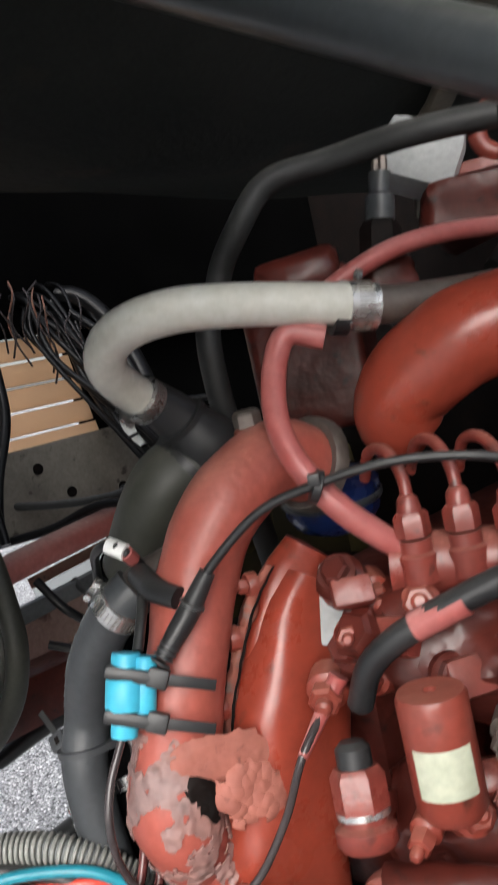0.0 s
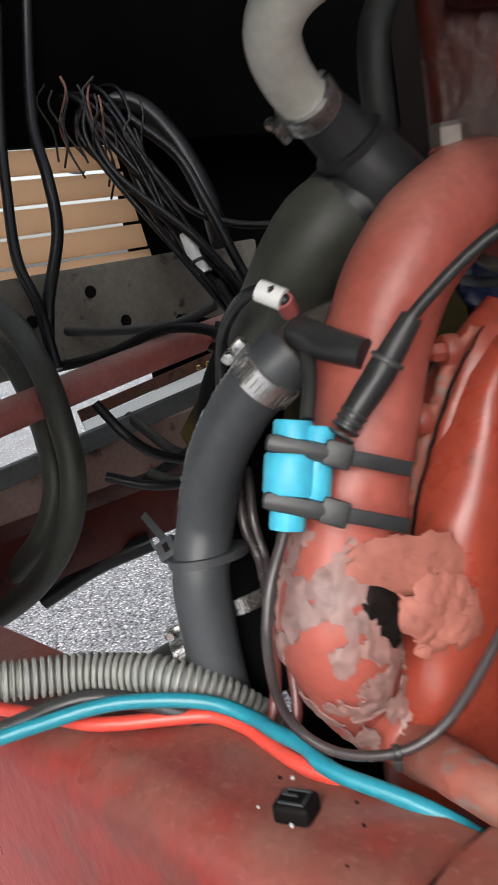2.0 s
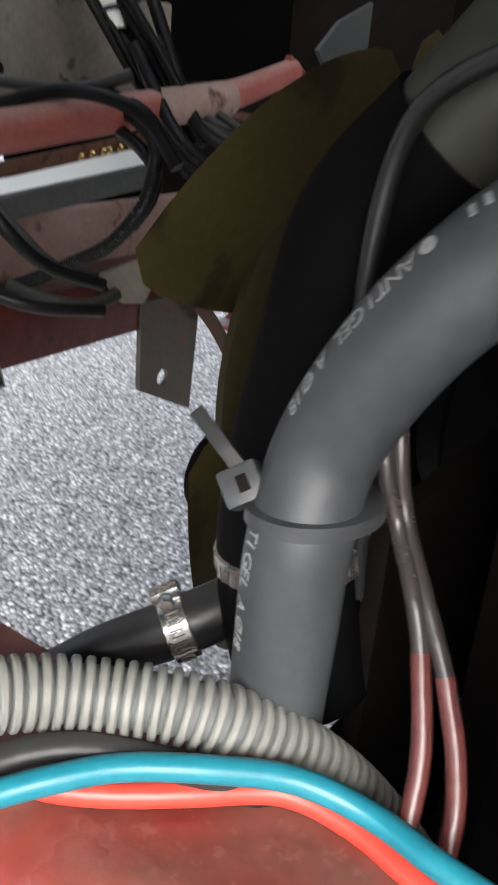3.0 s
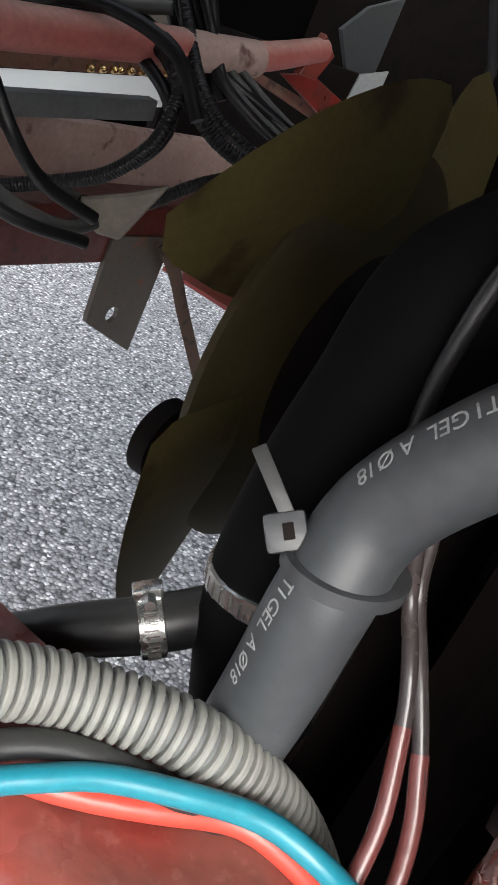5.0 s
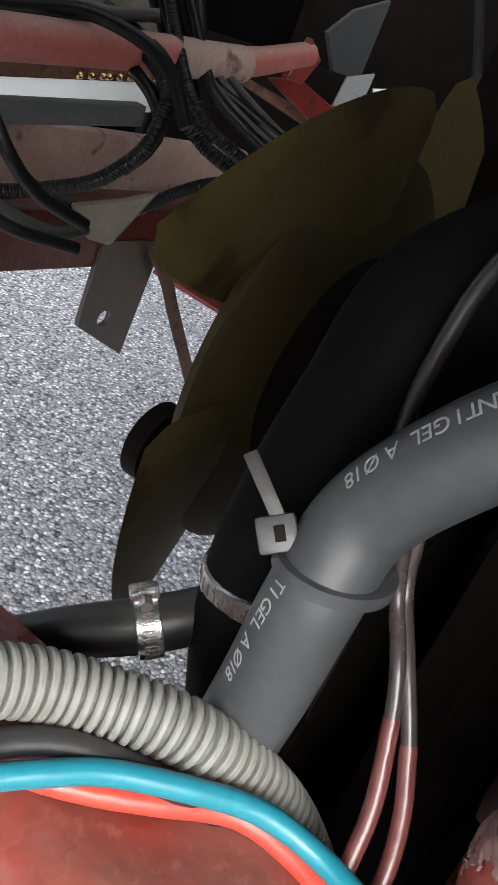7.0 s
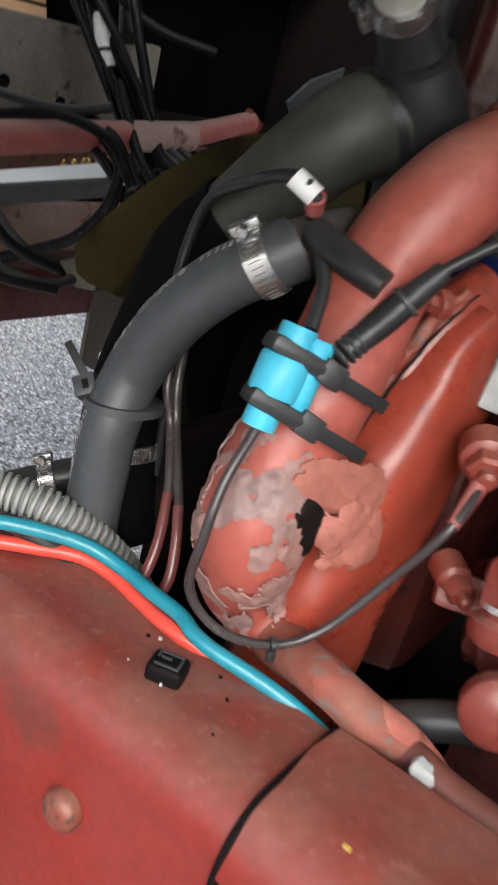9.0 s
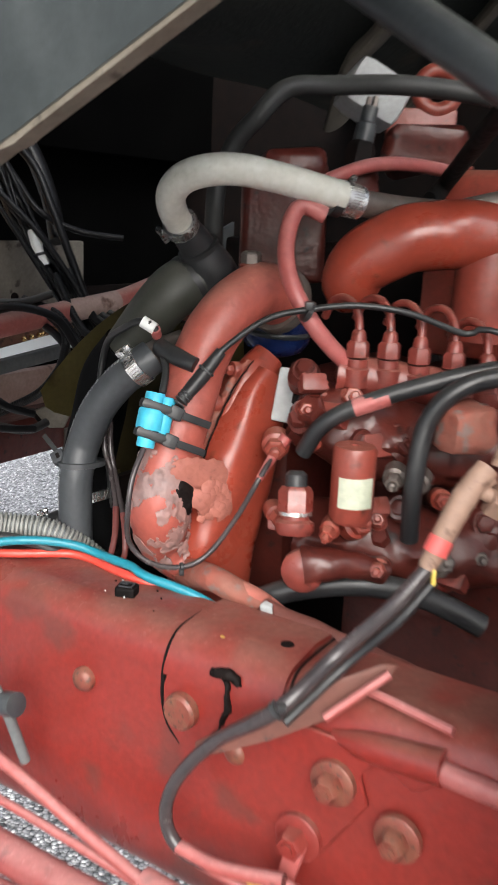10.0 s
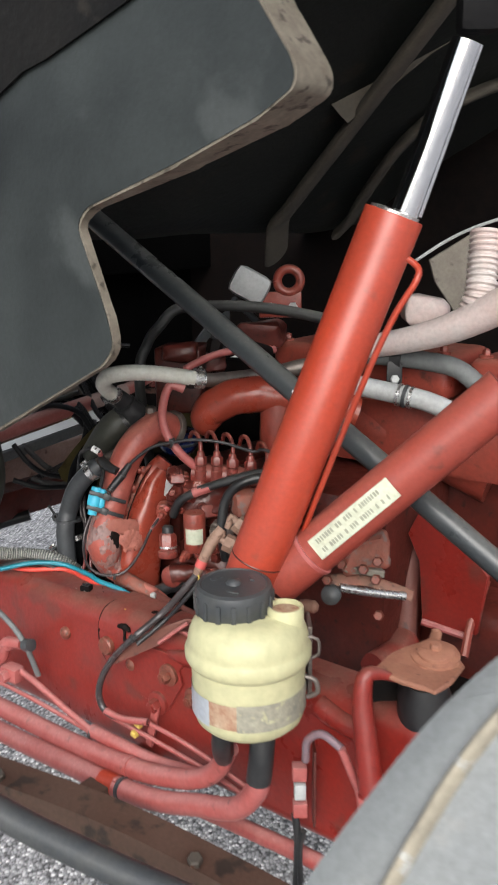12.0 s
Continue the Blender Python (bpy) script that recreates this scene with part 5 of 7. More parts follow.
CD = [(-0.468, 0.515, 0.991), (-0.453, 0.522, 0.988), (-0.434, 0.528, 0.985), (-0.414, 0.530, 0.982), (-0.393, 0.529, 0.980), (-0.372, 0.528, 0.974), (-0.348, 0.531, 0.959), (-0.325, 0.533, 0.938), (-0.302, 0.533, 0.908), (-0.275, 0.532, 0.865)]
conduit = empty("corrugated_conduit", Vector(CD[3]), "pale grey corrugated conduit lying on the rail", "conduit")
# core is darker than the rings so the grooves look shaded
part("core", tube(CD, 0.0104, sides=18), GREY_HOSE, conduit, "conduit core coloured darker for the shade in its grooves")
part("far_length", tube([*run_on(CD)[:2], CD[0]], 0.0118, sides=18, step=0.0011, wave=0.0013, pitch=0.0047), CONDUIT, conduit)
ring_mesh = mesh_of(lathe([(0.0103, -0.0017), (0.0124, -0.0015), (0.0131, -0.0008), (0.0131, 0.0008), (0.0124, 0.0015), (0.0103, 0.0017)], sides=24), "ring", CONDUIT)
trail, since = smooth_path(CD, 0.0004), 1.0
for k, (a, b) in enumerate(zip(trail, trail[1:])):
    since += (b - a).length
    if since > 0.0048:
        since = 0.0
        ring = new("ring", ring_mesh)
        ring.parent = conduit
        ring.matrix_basis = conduit.matrix_basis.inverted() @ frame_z(a, trail[min(k + 20, len(trail) - 1)] - trail[max(k - 20, 0)])
thing("air_tube", tube(run_on([(-0.464, 0.497, 0.973), (-0.446, 0.507, 0.975), (-0.424, 0.513, 0.975), (-0.396, 0.515, 0.968), (-0.372, 0.516, 0.958), (-0.345, 0.522, 0.94)]), 0.0055, sides=14), BLACK, "black plastic air tube on the rail", "air tube", "air tubes")
thing("air_tube", tube(run_on([(-0.458, 0.491, 0.971), (-0.443, 0.497, 0.972), (-0.427, 0.501, 0.974), (-0.408, 0.506, 0.974), (-0.380, 0.507, 0.973), (-0.350, 0.508, 0.968), (-0.325, 0.499, 0.962), (-0.308, 0.480, 0.963), (-0.288, 0.461, 0.963), (-0.272, 0.442, 0.960), (-0.207, 0.413, 0.942), (-0.116, 0.367, 0.882)]), 0.0047, sides=16), BLUE_TUBE, "glossy blue plastic air tube on the rail", "air tube", "air tubes")
thing("air_tube", tube(run_on([(-0.478, 0.531, 0.957), (-0.455, 0.522, 0.957), (-0.432, 0.513, 0.957), (-0.408, 0.511, 0.957), (-0.385, 0.512, 0.957), (-0.353, 0.515, 0.955), (-0.330, 0.503, 0.953), (-0.312, 0.482, 0.953), (-0.286, 0.455, 0.953), (-0.231, 0.437, 0.935), (-0.140, 0.391, 0.882)]), 0.0047, sides=16), ORANGE_TUBE, "glossy orange-red plastic air tube on the rail", "air tube", "air tubes")

# ---- things on the rail ----
OUT = L(0, -1, 0) - L(0, 0, 0)
for s, z, r, mt in ((-0.228, 0.880, 0.0115, BOLT_RUST), (-0.170, 0.855, 0.0115, BOLT_RUST), (-0.256, 0.816, 0.0125, RED_RAIL)):
    bolt(L(s, -0.010, z), OUT, r, mt, label="hex bolt with rusty flange washer on rail")
for s, z, r in ((-0.503, 0.875, 0.0125), (-0.325, 0.866, 0.0115)):
    thing("rivet", lathe([(r, -0.004), (r, 0.003), (r * 0.85, 0.006), (r * 0.5, 0.0085), (r * 0.1, 0.0095)], frame_z(L(s, -0.002, z), OUT), 20), BOLT_RUST, "round painted rivet head on the rail", "rivet", "rivets")
thing("corner_bolt", lathe([(0.017, -0.004), (0.017, 0.006), (0.0145, 0.009), (0.004, 0.0095)], frame_z(L(-0.38, -0.008, 0.889), OUT), 24), BOLT_RUST, "worn painted round bolt on mount plate", "bolt")
mount = empty("engine_mount_plate", L(-0.3, 0, 0.88), "red engine mount plate lapped over the rail", "mount plate")
outline = [(-0.404, 0.905), (-0.404, 0.885), (-0.398, 0.866), (-0.385, 0.852), (-0.372, 0.845), (-0.335, 0.828), (-0.318, 0.818), (-0.299, 0.812), (-0.271, 0.811), (-0.250, 0.798), (-0.236, 0.806), (-0.199, 0.868), (-0.207, 0.892), (-0.196, 0.906), (-0.178, 0.904), (-0.165, 0.896), (-0.141, 0.912), (-0.141, 0.918), (-0.4, 0.918)]
part("web_plate", slab(outline, WEB @ Matrix.Translation((0, 0, 0.0)), 0.006, 0.0015), RED_RAIL, mount)
bm = bmesh.new()
prof = [(0.085, 0.956), (0.06, 0.956)] + [(0.034 - 0.04 * math.sin(a), 0.916 + 0.04 * math.cos(a)) for a in np.linspace(0, math.pi / 2, 11)]
prof += [(q + 0.0055, z) if z < 0.93 else (q + 0.004, z - 0.0055) if z < 0.95 else (q, z - 0.0055) for q, z in prof[::-1]]
rows = [[bm.verts.new(L(s + (0.004 * noise.noise(Vector((q * 30, z * 30, 2))) if k in (0, 12) else 0), q, z)) for q, z in prof] for k, s in enumerate(np.linspace(-0.403, -0.284, 13))]
for a, b in zip(rows, rows[1:]):
    for j in range(len(prof)):
        bm.faces.new((a[j], a[(j + 1) % len(prof)], b[(j + 1) % len(prof)], b[j]))
bm.faces.new(rows[0])
bm.faces.new(rows[-1][::-1])
bmesh.ops.recalc_face_normals(bm, faces=bm.faces)
part("top_plate", bm, RED_RAIL, mount)
part("bolt_hole", lathe([(0.0062, 0.0), (0.0058, 0.0006)], frame_z(L(-0.305, 0.042, 0.9562), (0, 0, 1)), 18), GREASE_AND_SHADE, mount, "dark empty bolt hole")
part("orange_fleck", block((0.004, 0.0025, 0.001), TRUCK @ Matrix.Translation((-0.36, 0.022, 0.9545)), 0.0003), YELLOW, mount, "small orange fleck of paint")
part("end_joint", tube([L(-0.281, 0.085, 0.951), L(-0.281, 0.034, 0.951), L(-0.281, 0.016, 0.9465), L(-0.28, 0.004, 0.935), L(-0.28, -0.001, 0.92)], [0.0015, 0.0015, 0.0013, 0.001, 0.0008], sides=8), GREASE_AND_SHADE, mount, "dark open joint at the plate's end")
part("rolled_lip", tube([L(-0.235, 0.002, 0.915), L(-0.2, -0.003, 0.92), L(-0.142, -0.004, 0.926)], [0.006, 0.012, 0.014], sides=16), RED_RAIL, mount)
part("joint_gap", tube([L(-0.403, 0.085, 0.9512), L(-0.403, 0.034, 0.9512), L(-0.404, 0.016, 0.9468), L(-0.405, 0.005, 0.936), L(-0.406, -0.0008, 0.92), L(-0.407, -0.0015, 0.905), L(-0.407, -0.0015, 0.885), L(-0.401, -0.0015, 0.864), L(-0.387, -0.0015, 0.849)], [0.0042, 0.0042, 0.004, 0.0036, 0.003, 0.0026, 0.002, 0.0016, 0.001], sides=8), GREASE_AND_SHADE, mount, "dark open joint round the plate")
part("weld_seam", tube([L(-0.25, 0.02, 0.956), L(-0.2, 0.012, 0.956), L(-0.14, 0.004, 0.953)], 0.004, sides=8), RED_HOSE, mount, "pink primed weld seam")
part("steel_pin", tube([L(-0.142, -0.004, 0.922), L(-0.09, -0.004, 0.92)], 0.009, sides=14), RED_HOSE, mount)
drip = empty("sealant_drip", L(-0.339, -0.006, 0.934), "black dried sealant drip on mount plate", "sealant")
part("run", crust(tube([L(-0.338, -0.006, 0.937), L(-0.333, -0.007, 0.918), L(-0.333, -0.007, 0.905), L(-0.339, -0.007, 0.889), L(-0.349, -0.006, 0.872)], [0.003, 0.004, 0.0046, 0.003, 0.0015], sides=14, step=0.002, shape=lambda a: (math.cos(a), 0.6 * math.sin(a))), 0.0022, 130, 0.001), GREASE_AND_SHADE, drip)
part("blob", crust(tube([L(-0.354, -0.004, 0.934), L(-0.346, -0.005, 0.936), L(-0.331, -0.005, 0.938), L(-0.324, -0.005, 0.93)], [0.003, 0.0042, 0.0046, 0.0025], sides=14, step=0.002), 0.002, 130, 0.001), GREASE_AND_SHADE, drip)
cp = empty("rubber_plug", L(-0.49, 0.046, 0.95), "black rubber plug in the rail's top", "plug")
pg = TRUCK @ Matrix.Translation((-0.491, 0.046, 0.954)) @ Matrix.Rotation(radians(20), 4, "Z")
part("body", block((0.021, 0.018, 0.012), pg, 0.004, segments=4), GREASE_AND_SHADE, cp)
for x, y, w, d in ((0, 0.0055, 0.014, 0.0015), (0, -0.0055, 0.014, 0.0015), (0.0065, 0, 0.0015, 0.008), (-0.0065, 0.003, 0.0015, 0.005), (-0.002, 0.001, 0.006, 0.0015)):
    part("raised_line", block((w, d, 0.0012), pg @ Matrix.Translation((x, y, 0.0062)), 0.0003), CAP_GREY, cp)
random.seed(41)
for k in range(7):
    r = random.uniform(0.001, 0.0018)
    thing("grit", crust(block((r, r * 1.4, r), TRUCK @ Matrix.Translation((random.uniform(-0.54, -0.42), random.uniform(0.03, 0.08), 0.9505)) @ Matrix.Rotation(random.random() * 3, 4, "Z"), r * 0.3), r * 0.4, 300), PALE_GREY if k % 3 == 0 else GREASE_AND_SHADE, "crumb of grit on the rail's top", "grit", "crumbs of grit")
thing("paint_chip", crust(block((0.009, 0.012, 0.007), Matrix.Translation((-0.157, 0.376, 0.958)) @ Matrix.Rotation(0.9, 4, "Z"), 0.0025, segments=5), 0.006, 130), PALE_GREY, "white flake of paint on the rail", "paint flake")

HA = [(-0.622, 0.529, 0.704), (-0.482, 0.419, 0.706), (-0.324, 0.294, 0.709), (-0.190, 0.189, 0.720), (-0.120, 0.133, 0.739), (-0.067, 0.091, 0.764), (-0.033, 0.064, 0.799), (-0.013, 0.042, 0.852)]
rh = empty("return_hose", Vector(HA[3]), "matt red painted hose with a black end", "hose", "reservoir hoses")
part("hose", tube(HA, [0.0178, 0.0178, 0.0178, 0.0178, 0.0172, 0.0165, 0.016, 0.0158], sides=22), RED_HOSE, rh)
part("black_end", tube([Vector(HA[6]).lerp(Vector(HA[7]), 0.6), Vector((-0.022, 0.012, 0.872)), Vector((-0.02, -0.012, 0.91)), Vector((-0.018, -0.015, 0.95))], [0.0158, 0.0165, 0.0165, 0.0165], sides=20), BLACK, rh, "bare black rubber end")
HB = [(-0.615, 0.492, 0.674), (-0.479, 0.384, 0.676), (-0.324, 0.262, 0.685), (-0.211, 0.173, 0.693), (-0.136, 0.113, 0.709), (-0.063, 0.056, 0.741), (0.001, 0.005, 0.786), (0.033, -0.020, 0.839)]
rh = empty("return_hose", Vector(HB[3]), "matt red painted hose with a black end", "hose", "reservoir hoses")
part("hose", tube([*HB[:6], Vector((-0.005, 0.0, 0.776)), Vector((0.026, -0.028, 0.824)), Vector((0.033, -0.036, 0.86))], [0.0185, 0.0185, 0.0185, 0.0185, 0.018, 0.0178, 0.0175, 0.0172, 0.017], sides=22), RED_HOSE, rh)
part("black_end", tube([Vector((0.031, -0.034, 0.848)), Vector((0.035, -0.036, 0.885)), Vector((0.038, -0.03, 0.92)), Vector((0.038, -0.028, 0.955))], 0.0185, sides=20), BLACK, rh, "bare black rubber end")
part("bright_sleeve", tube([Vector(HB[3]).lerp(Vector(HB[2]), 0.25), HB[3]], 0.0189, sides=22), RED_BRIGHT, rh, "bright red sleeve on the hose")
clip = empty("pipe_clip", Vector(HA[3]), "red painted clip joining two hoses", "pipe clip")
part("band", band(Vector(HA[3]), Vector(HA[4]) - Vector(HA[2]), 0.0182, 0.012), RED_HOSE, clip)
part("band", band(Vector(HB[3]).lerp(Vector(HB[4]), 0.15), Vector(HB[4]) - Vector(HB[2]), 0.0188, 0.008), CAP_GREY, clip, "dark band")
part("screw", hexhead(0.006, 0.008, frame_z(Vector(HA[3]).lerp(Vector(HB[3]), 0.45) + OUT * 0.016, OUT)), RED_HOSE, clip)
thing("pipe", tube([(-0.270, 0.284, 0.732), (-0.213, 0.238, 0.731), (-0.144, 0.190, 0.729), (-0.068, 0.137, 0.739)], [0.0135, 0.013, 0.012, 0.0105], sides=18), RED_HOSE, "red painted steel pipe below the rail", "pipe")
PD = [(-0.431, 0.404, 0.794), (-0.383, 0.366, 0.779), (-0.324, 0.326, 0.750), (-0.267, 0.281, 0.730)]
thing("pipe", tube(PD, 0.0062, sides=14), RED_HOSE, "thin red painted pipe leading to a joint", "pipe")
thing("pipe", tube([(-0.537, 0.482, 0.746), (-0.483, 0.439, 0.748), (-0.385, 0.368, 0.741), (-0.274, 0.286, 0.728)], 0.0045, sides=14), RED_HOSE, "thin red painted pipe leading to a joint", "pipe")
thing("pipe_joint", band(Vector(PD[3]), Vector(PD[3]) - Vector(PD[2]), 0.0118, 0.008, 0.002), CAP_GREY, "dark grey collar where pipes join", "pipe joint")
thing("pipe", tube([(-0.088, 0.177, 0.654), (0.002, 0.107, 0.661), (0.093, 0.035, 0.667), (0.159, -0.017, 0.669)], 0.014, sides=18), RED_HOSE, "red painted pipe under the reservoir", "pipe")
thing("pipe", tube([(-0.161, 0.216, 0.790), (-0.102, 0.170, 0.785), (-0.046, 0.126, 0.773), (0.015, 0.077, 0.755)], 0.0042, sides=12), RED_HOSE, "thin red painted brake pipe", "pipe", "brake pipes")
thing("pipe", tube([(-0.231, 0.278, 0.762), (-0.160, 0.222, 0.757), (-0.100, 0.175, 0.751), (-0.044, 0.130, 0.745), (0.018, 0.081, 0.731)], 0.0042, sides=12), RED_HOSE, "thin red painted brake pipe", "pipe", "brake pipes")
yt = empty("pipe_bracket", L(-0.278, -0.03, 0.76), "red bracket with yellow tape holding thin pipes", "bracket")
part("leg", block((0.016, 0.006, 0.09), TRUCK @ Matrix.Translation((-0.262, -0.018, 0.775)) @ Matrix.Rotation(0.25, 4, "Y"), 0.002), RED_HOSE, yt)
for ds, dz in ((-0.279, 0.785), (-0.290, 0.762)):
    part("yellow_tape", block((0.013, 0.011, 0.009), TRUCK @ Matrix.Translation((ds, -0.036, dz - 0.006)) @ Matrix.Rotation(0.2, 4, "Y"), 0.002), YELLOW, yt, "yellow tape marker")
CR = [(-0.064, 0.203, 1.071), (-0.089, 0.200, 1.041), (-0.125, 0.210, 0.998), (-0.173, 0.188, 0.964), (-0.213, 0.238, 0.906), (-0.242, 0.267, 0.852), (-0.252, 0.275, 0.810), (-0.240, 0.266, 0.783), (-0.206, 0.239, 0.783), (-0.156, 0.206, 0.796)]
thing("cable", tube(CR, 0.0062, sides=14), CABLE_GREY, "dark grey cable curving down over the rail", "cable")
thing("cable", tube([Vector(q) + Vector((0.006, 0.0, -0.011)) for q in CR[:4]], 0.0038, sides=10), BLACK, "thin black cable beside the grey one", "cable")
thing("cable_sleeve", tube([CR[7], CR[8], CR[9]], 0.0064, sides=12), RED_HOSE, "red painted length of cable", "sleeve")
tie = empty("cable_tie", Vector(CR[3]), "black tie on the cable over rail", "cable tie", "cable ties")
part("strap", band(Vector(CR[3]), Vector(CR[4]) - Vector(CR[2]), 0.0066, 0.005), BLACK, tie)
part("head", block((0.007, 0.007, 0.006), Matrix.Translation(Vector(CR[3]) + Vector((0.002, -0.006, 0.006))), 0.0012), BLACK, tie)
CS = [(-0.021, 0.218, 1.144), (-0.038, 0.212, 1.124), (-0.054, 0.207, 1.093), (-0.065, 0.203, 1.070)]
sl = empty("cable_sleeve", Vector(CS[1]), "brown sleeve with pink and yellow tape", "sleeve")
part("sleeve", tube(CS, [0.009, 0.0098, 0.0085, 0.007], sides=16), TAN_FIT, sl)
part("pink_tape", tube([CS[2], Vector(CS[2]).lerp(Vector(CS[3]), 0.5)], 0.0094, sides=16), PINK_TAPE, sl, "pink-red tape")
part("yellow_tape", block((0.003, 0.003, 0.012), Matrix.Translation(Vector(CS[3]) + Vector((0.004, -0.006, -0.004))), 0.0008), YELLOW, sl, "yellow tape end")
for f, fb in (((0.011, 0.215, 1.148), (0.025, 0.211, 1.136)), ((-0.007, 0.211, 1.119), (0.011, 0.207, 1.111))):
    own = empty("hose_fitting", Vector(f), "dusty tan hexagonal hose fitting with red tip", "fitting", "hose fittings")
    ax = (Vector(fb) - Vector(f)).normalized()
    m = frame_z(Vector(f) - ax * 0.012, ax)
    bm = hexhead(0.015, 0.022, m)
    part("nut", bm, TAN_FIT, own)
    part("tip", lathe([(0.008, 0.022), (0.0085, 0.03), (0.007, 0.036)], m, 14), RED_HOSE, own)
    part("tail", tube([Vector(f) - ax * 0.012, Vector(f) - ax * 0.022 + Vector((0, 0, 0.002)), Vector(CS[0]) + (Vector(f) - Vector(CS[0])) * 0.25], 0.006, sides=12), TAN_FIT, own)

ARM_EDGE = [(-0.230, 0.255, 0.892), (-0.173, 0.213, 0.954), (-0.087, 0.219, 0.983), (-0.072, 0.222, 0.981), (-0.082, 0.212, 0.978), (-0.132, 0.209, 0.940), (-0.173, 0.219, 0.918), (-0.226, 0.256, 0.877)]
arm = empty("cable_support_arm", Vector(ARM_EDGE[1]), "dusty brown-red flat arm carrying the cable", "support arm")
part("plate", plate3(ARM_EDGE, 0.004), ARM_BROWN, arm)
part("pink_edge", tube([(-0.133, 0.206, 0.945), (-0.109, 0.208, 0.962), (-0.083, 0.210, 0.980)], 0.0036, sides=10), RED_HOSE, arm, "pink primed edge")

# left-hand unions
un = empty("pipe_union", Vector((-0.452, 0.414, 0.844)), "red painted pipe union with a black collar", "pipe union")
part("elbow", tube([Vector((-0.471, 0.430, 0.804)) + Vector((-0.03, 0.02, -0.02)), (-0.471, 0.430, 0.804), (-0.452, 0.414, 0.844), Vector((-0.452, 0.414, 0.844)).lerp(Vector((-0.399, 0.372, 0.861)), 0.7)], [0.011, 0.013, 0.013, 0.009], sides=16), RED_HOSE, un)
part("collar", band(Vector((-0.399, 0.372, 0.861)), Vector((-0.399, 0.372, 0.861)) - Vector((-0.452, 0.414, 0.844)), 0.008, 0.02, 0.004), CAP_GREY, un, "dark grey collar")
part("nut", hexhead(0.014, 0.018, frame_z((-0.452, 0.414, 0.844), Vector((-0.399, 0.372, 0.861)) - Vector((-0.452, 0.414, 0.844)))), RED_HOSE, un)
part("body", block((0.045, 0.03, 0.03), Matrix.Translation(Vector((-0.443, 0.407, 0.785))) @ Matrix.Rotation(-0.6, 4, "Z"), 0.008), RED_HOSE, un)
part("nut", hexhead(0.012, 0.016, frame_z(Vector((-0.443, 0.407, 0.785)) + OUT * 0.012, OUT)), RED_HOSE, un)
thing("hose", tube([(-0.503, 0.442, 0.948), (-0.471, 0.416, 0.921), (-0.431, 0.385, 0.897), (-0.407, 0.379, 0.859), (-0.389, 0.390, 0.787)], 0.0055, sides=12), GREY_HOSE, "thin grey hose hanging by the rail", "hose")

# ---- fluid reservoir ----
RX, RY, RZ = 0.019, -0.015, 0.937
reservoir = empty("fluid_reservoir", (RX, RY, RZ), "translucent cream plastic fluid reservoir with dark screw cap", "reservoir")
RM = Matrix.Translation((RX, RY, RZ)) @ Matrix.Diagonal((1.035, 1.035, 1.0, 1.0))
part("body", lathe([(0.05, 0.0), (0.066, 0.004), (0.074, 0.012), (0.0775, 0.024), (0.0785, 0.09), (0.0785, 0.098), (0.0835, 0.102), (0.0865, 0.108), (0.0868, 0.118), (0.084, 0.124), (0.0825, 0.127), (0.083, 0.131), (0.081, 0.141), (0.077, 0.152), (0.07, 0.161), (0.06, 0.167), (0.05, 0.170)], RM, 48), CREAM, reservoir)
CM = Matrix.Translation((RX - 0.019, RY + 0.012, RZ + 0.164)) @ Matrix.Rotation(0.04, 4, "X") @ Matrix.Diagonal((1.03, 1.03, 1.16, 1.0))
bm = lathe([(0.049, 0.0), (0.0525, 0.004), (0.0535, 0.03), (0.051, 0.036), (0.046, 0.038), (0.044, 0.0365), (0.011, 0.037), (0.0085, 0.0405), (0.004, 0.0425), (0.001, 0.043)], CM, 48)
cap = part("cap", bm, CAP_GREY, reservoir, "dark grey ribbed screw cap")
for k in range(16):
    a = 2 * math.pi * k / 16
    part("grip_rib", block((0.004, 0.007, 0.024), CM @ Matrix.Rotation(a, 4, "Z") @ Matrix.Translation((0.0535, 0, 0.016)), 0.0012), CAP_GREY, cap)
for k in range(3):
    a = 2 * math.pi * k / 3 + 0.5
    part("raised_mark", block((0.016, 0.006, 0.002), CM @ Matrix.Rotation(a, 4, "Z") @ Matrix.Translation((0.028, 0, 0.0375)) @ Matrix.Rotation(1.2, 4, "Z"), 0.0008), CAP_GREY, cap)
SM = Matrix.Translation((RX + 0.052, RY - 0.01, RZ + 0.148))
spout = part("spout", lathe([(0.026, 0.0), (0.026, 0.03), (0.0245, 0.033), (0.0215, 0.033), (0.021, 0.024), (0.002, 0.0235)], SM, 32), CREAM, reservoir)
part("spout_plug", lathe([(0.0205, 0.024), (0.0205, 0.0265), (0.018, 0.0275), (0.002, 0.0275)], SM, 28), BROWN_LABEL, spout, "brown plug in the spout")


def wrap(a0, a1, z0, z1, r):
    bm = bmesh.new()
    n = 16
    ang = np.linspace(radians(a0), radians(a1), n)
    lo = [bm.verts.new(RM @ Vector((r * math.cos(a), r * math.sin(a), z0))) for a in ang]
    hi = [bm.verts.new(RM @ Vector((r * math.cos(a), r * math.sin(a), z1))) for a in ang]
    for j in range(n - 1):
        bm.faces.new((lo[j], lo[j + 1], hi[j + 1], hi[j]))
    return bm


part("worn_label", wrap(150, 228, 0.026, 0.066, 0.0792), SILVER_LABEL, reservoir, "worn bluish silver label")
part("worn_label", wrap(228, 258, 0.03, 0.066, 0.0793), BROWN_LABEL, reservoir, "worn brown label")
part("worn_label", wrap(258, 380, 0.028, 0.068, 0.0792), GREY_LABEL, reservoir, "worn grey label")
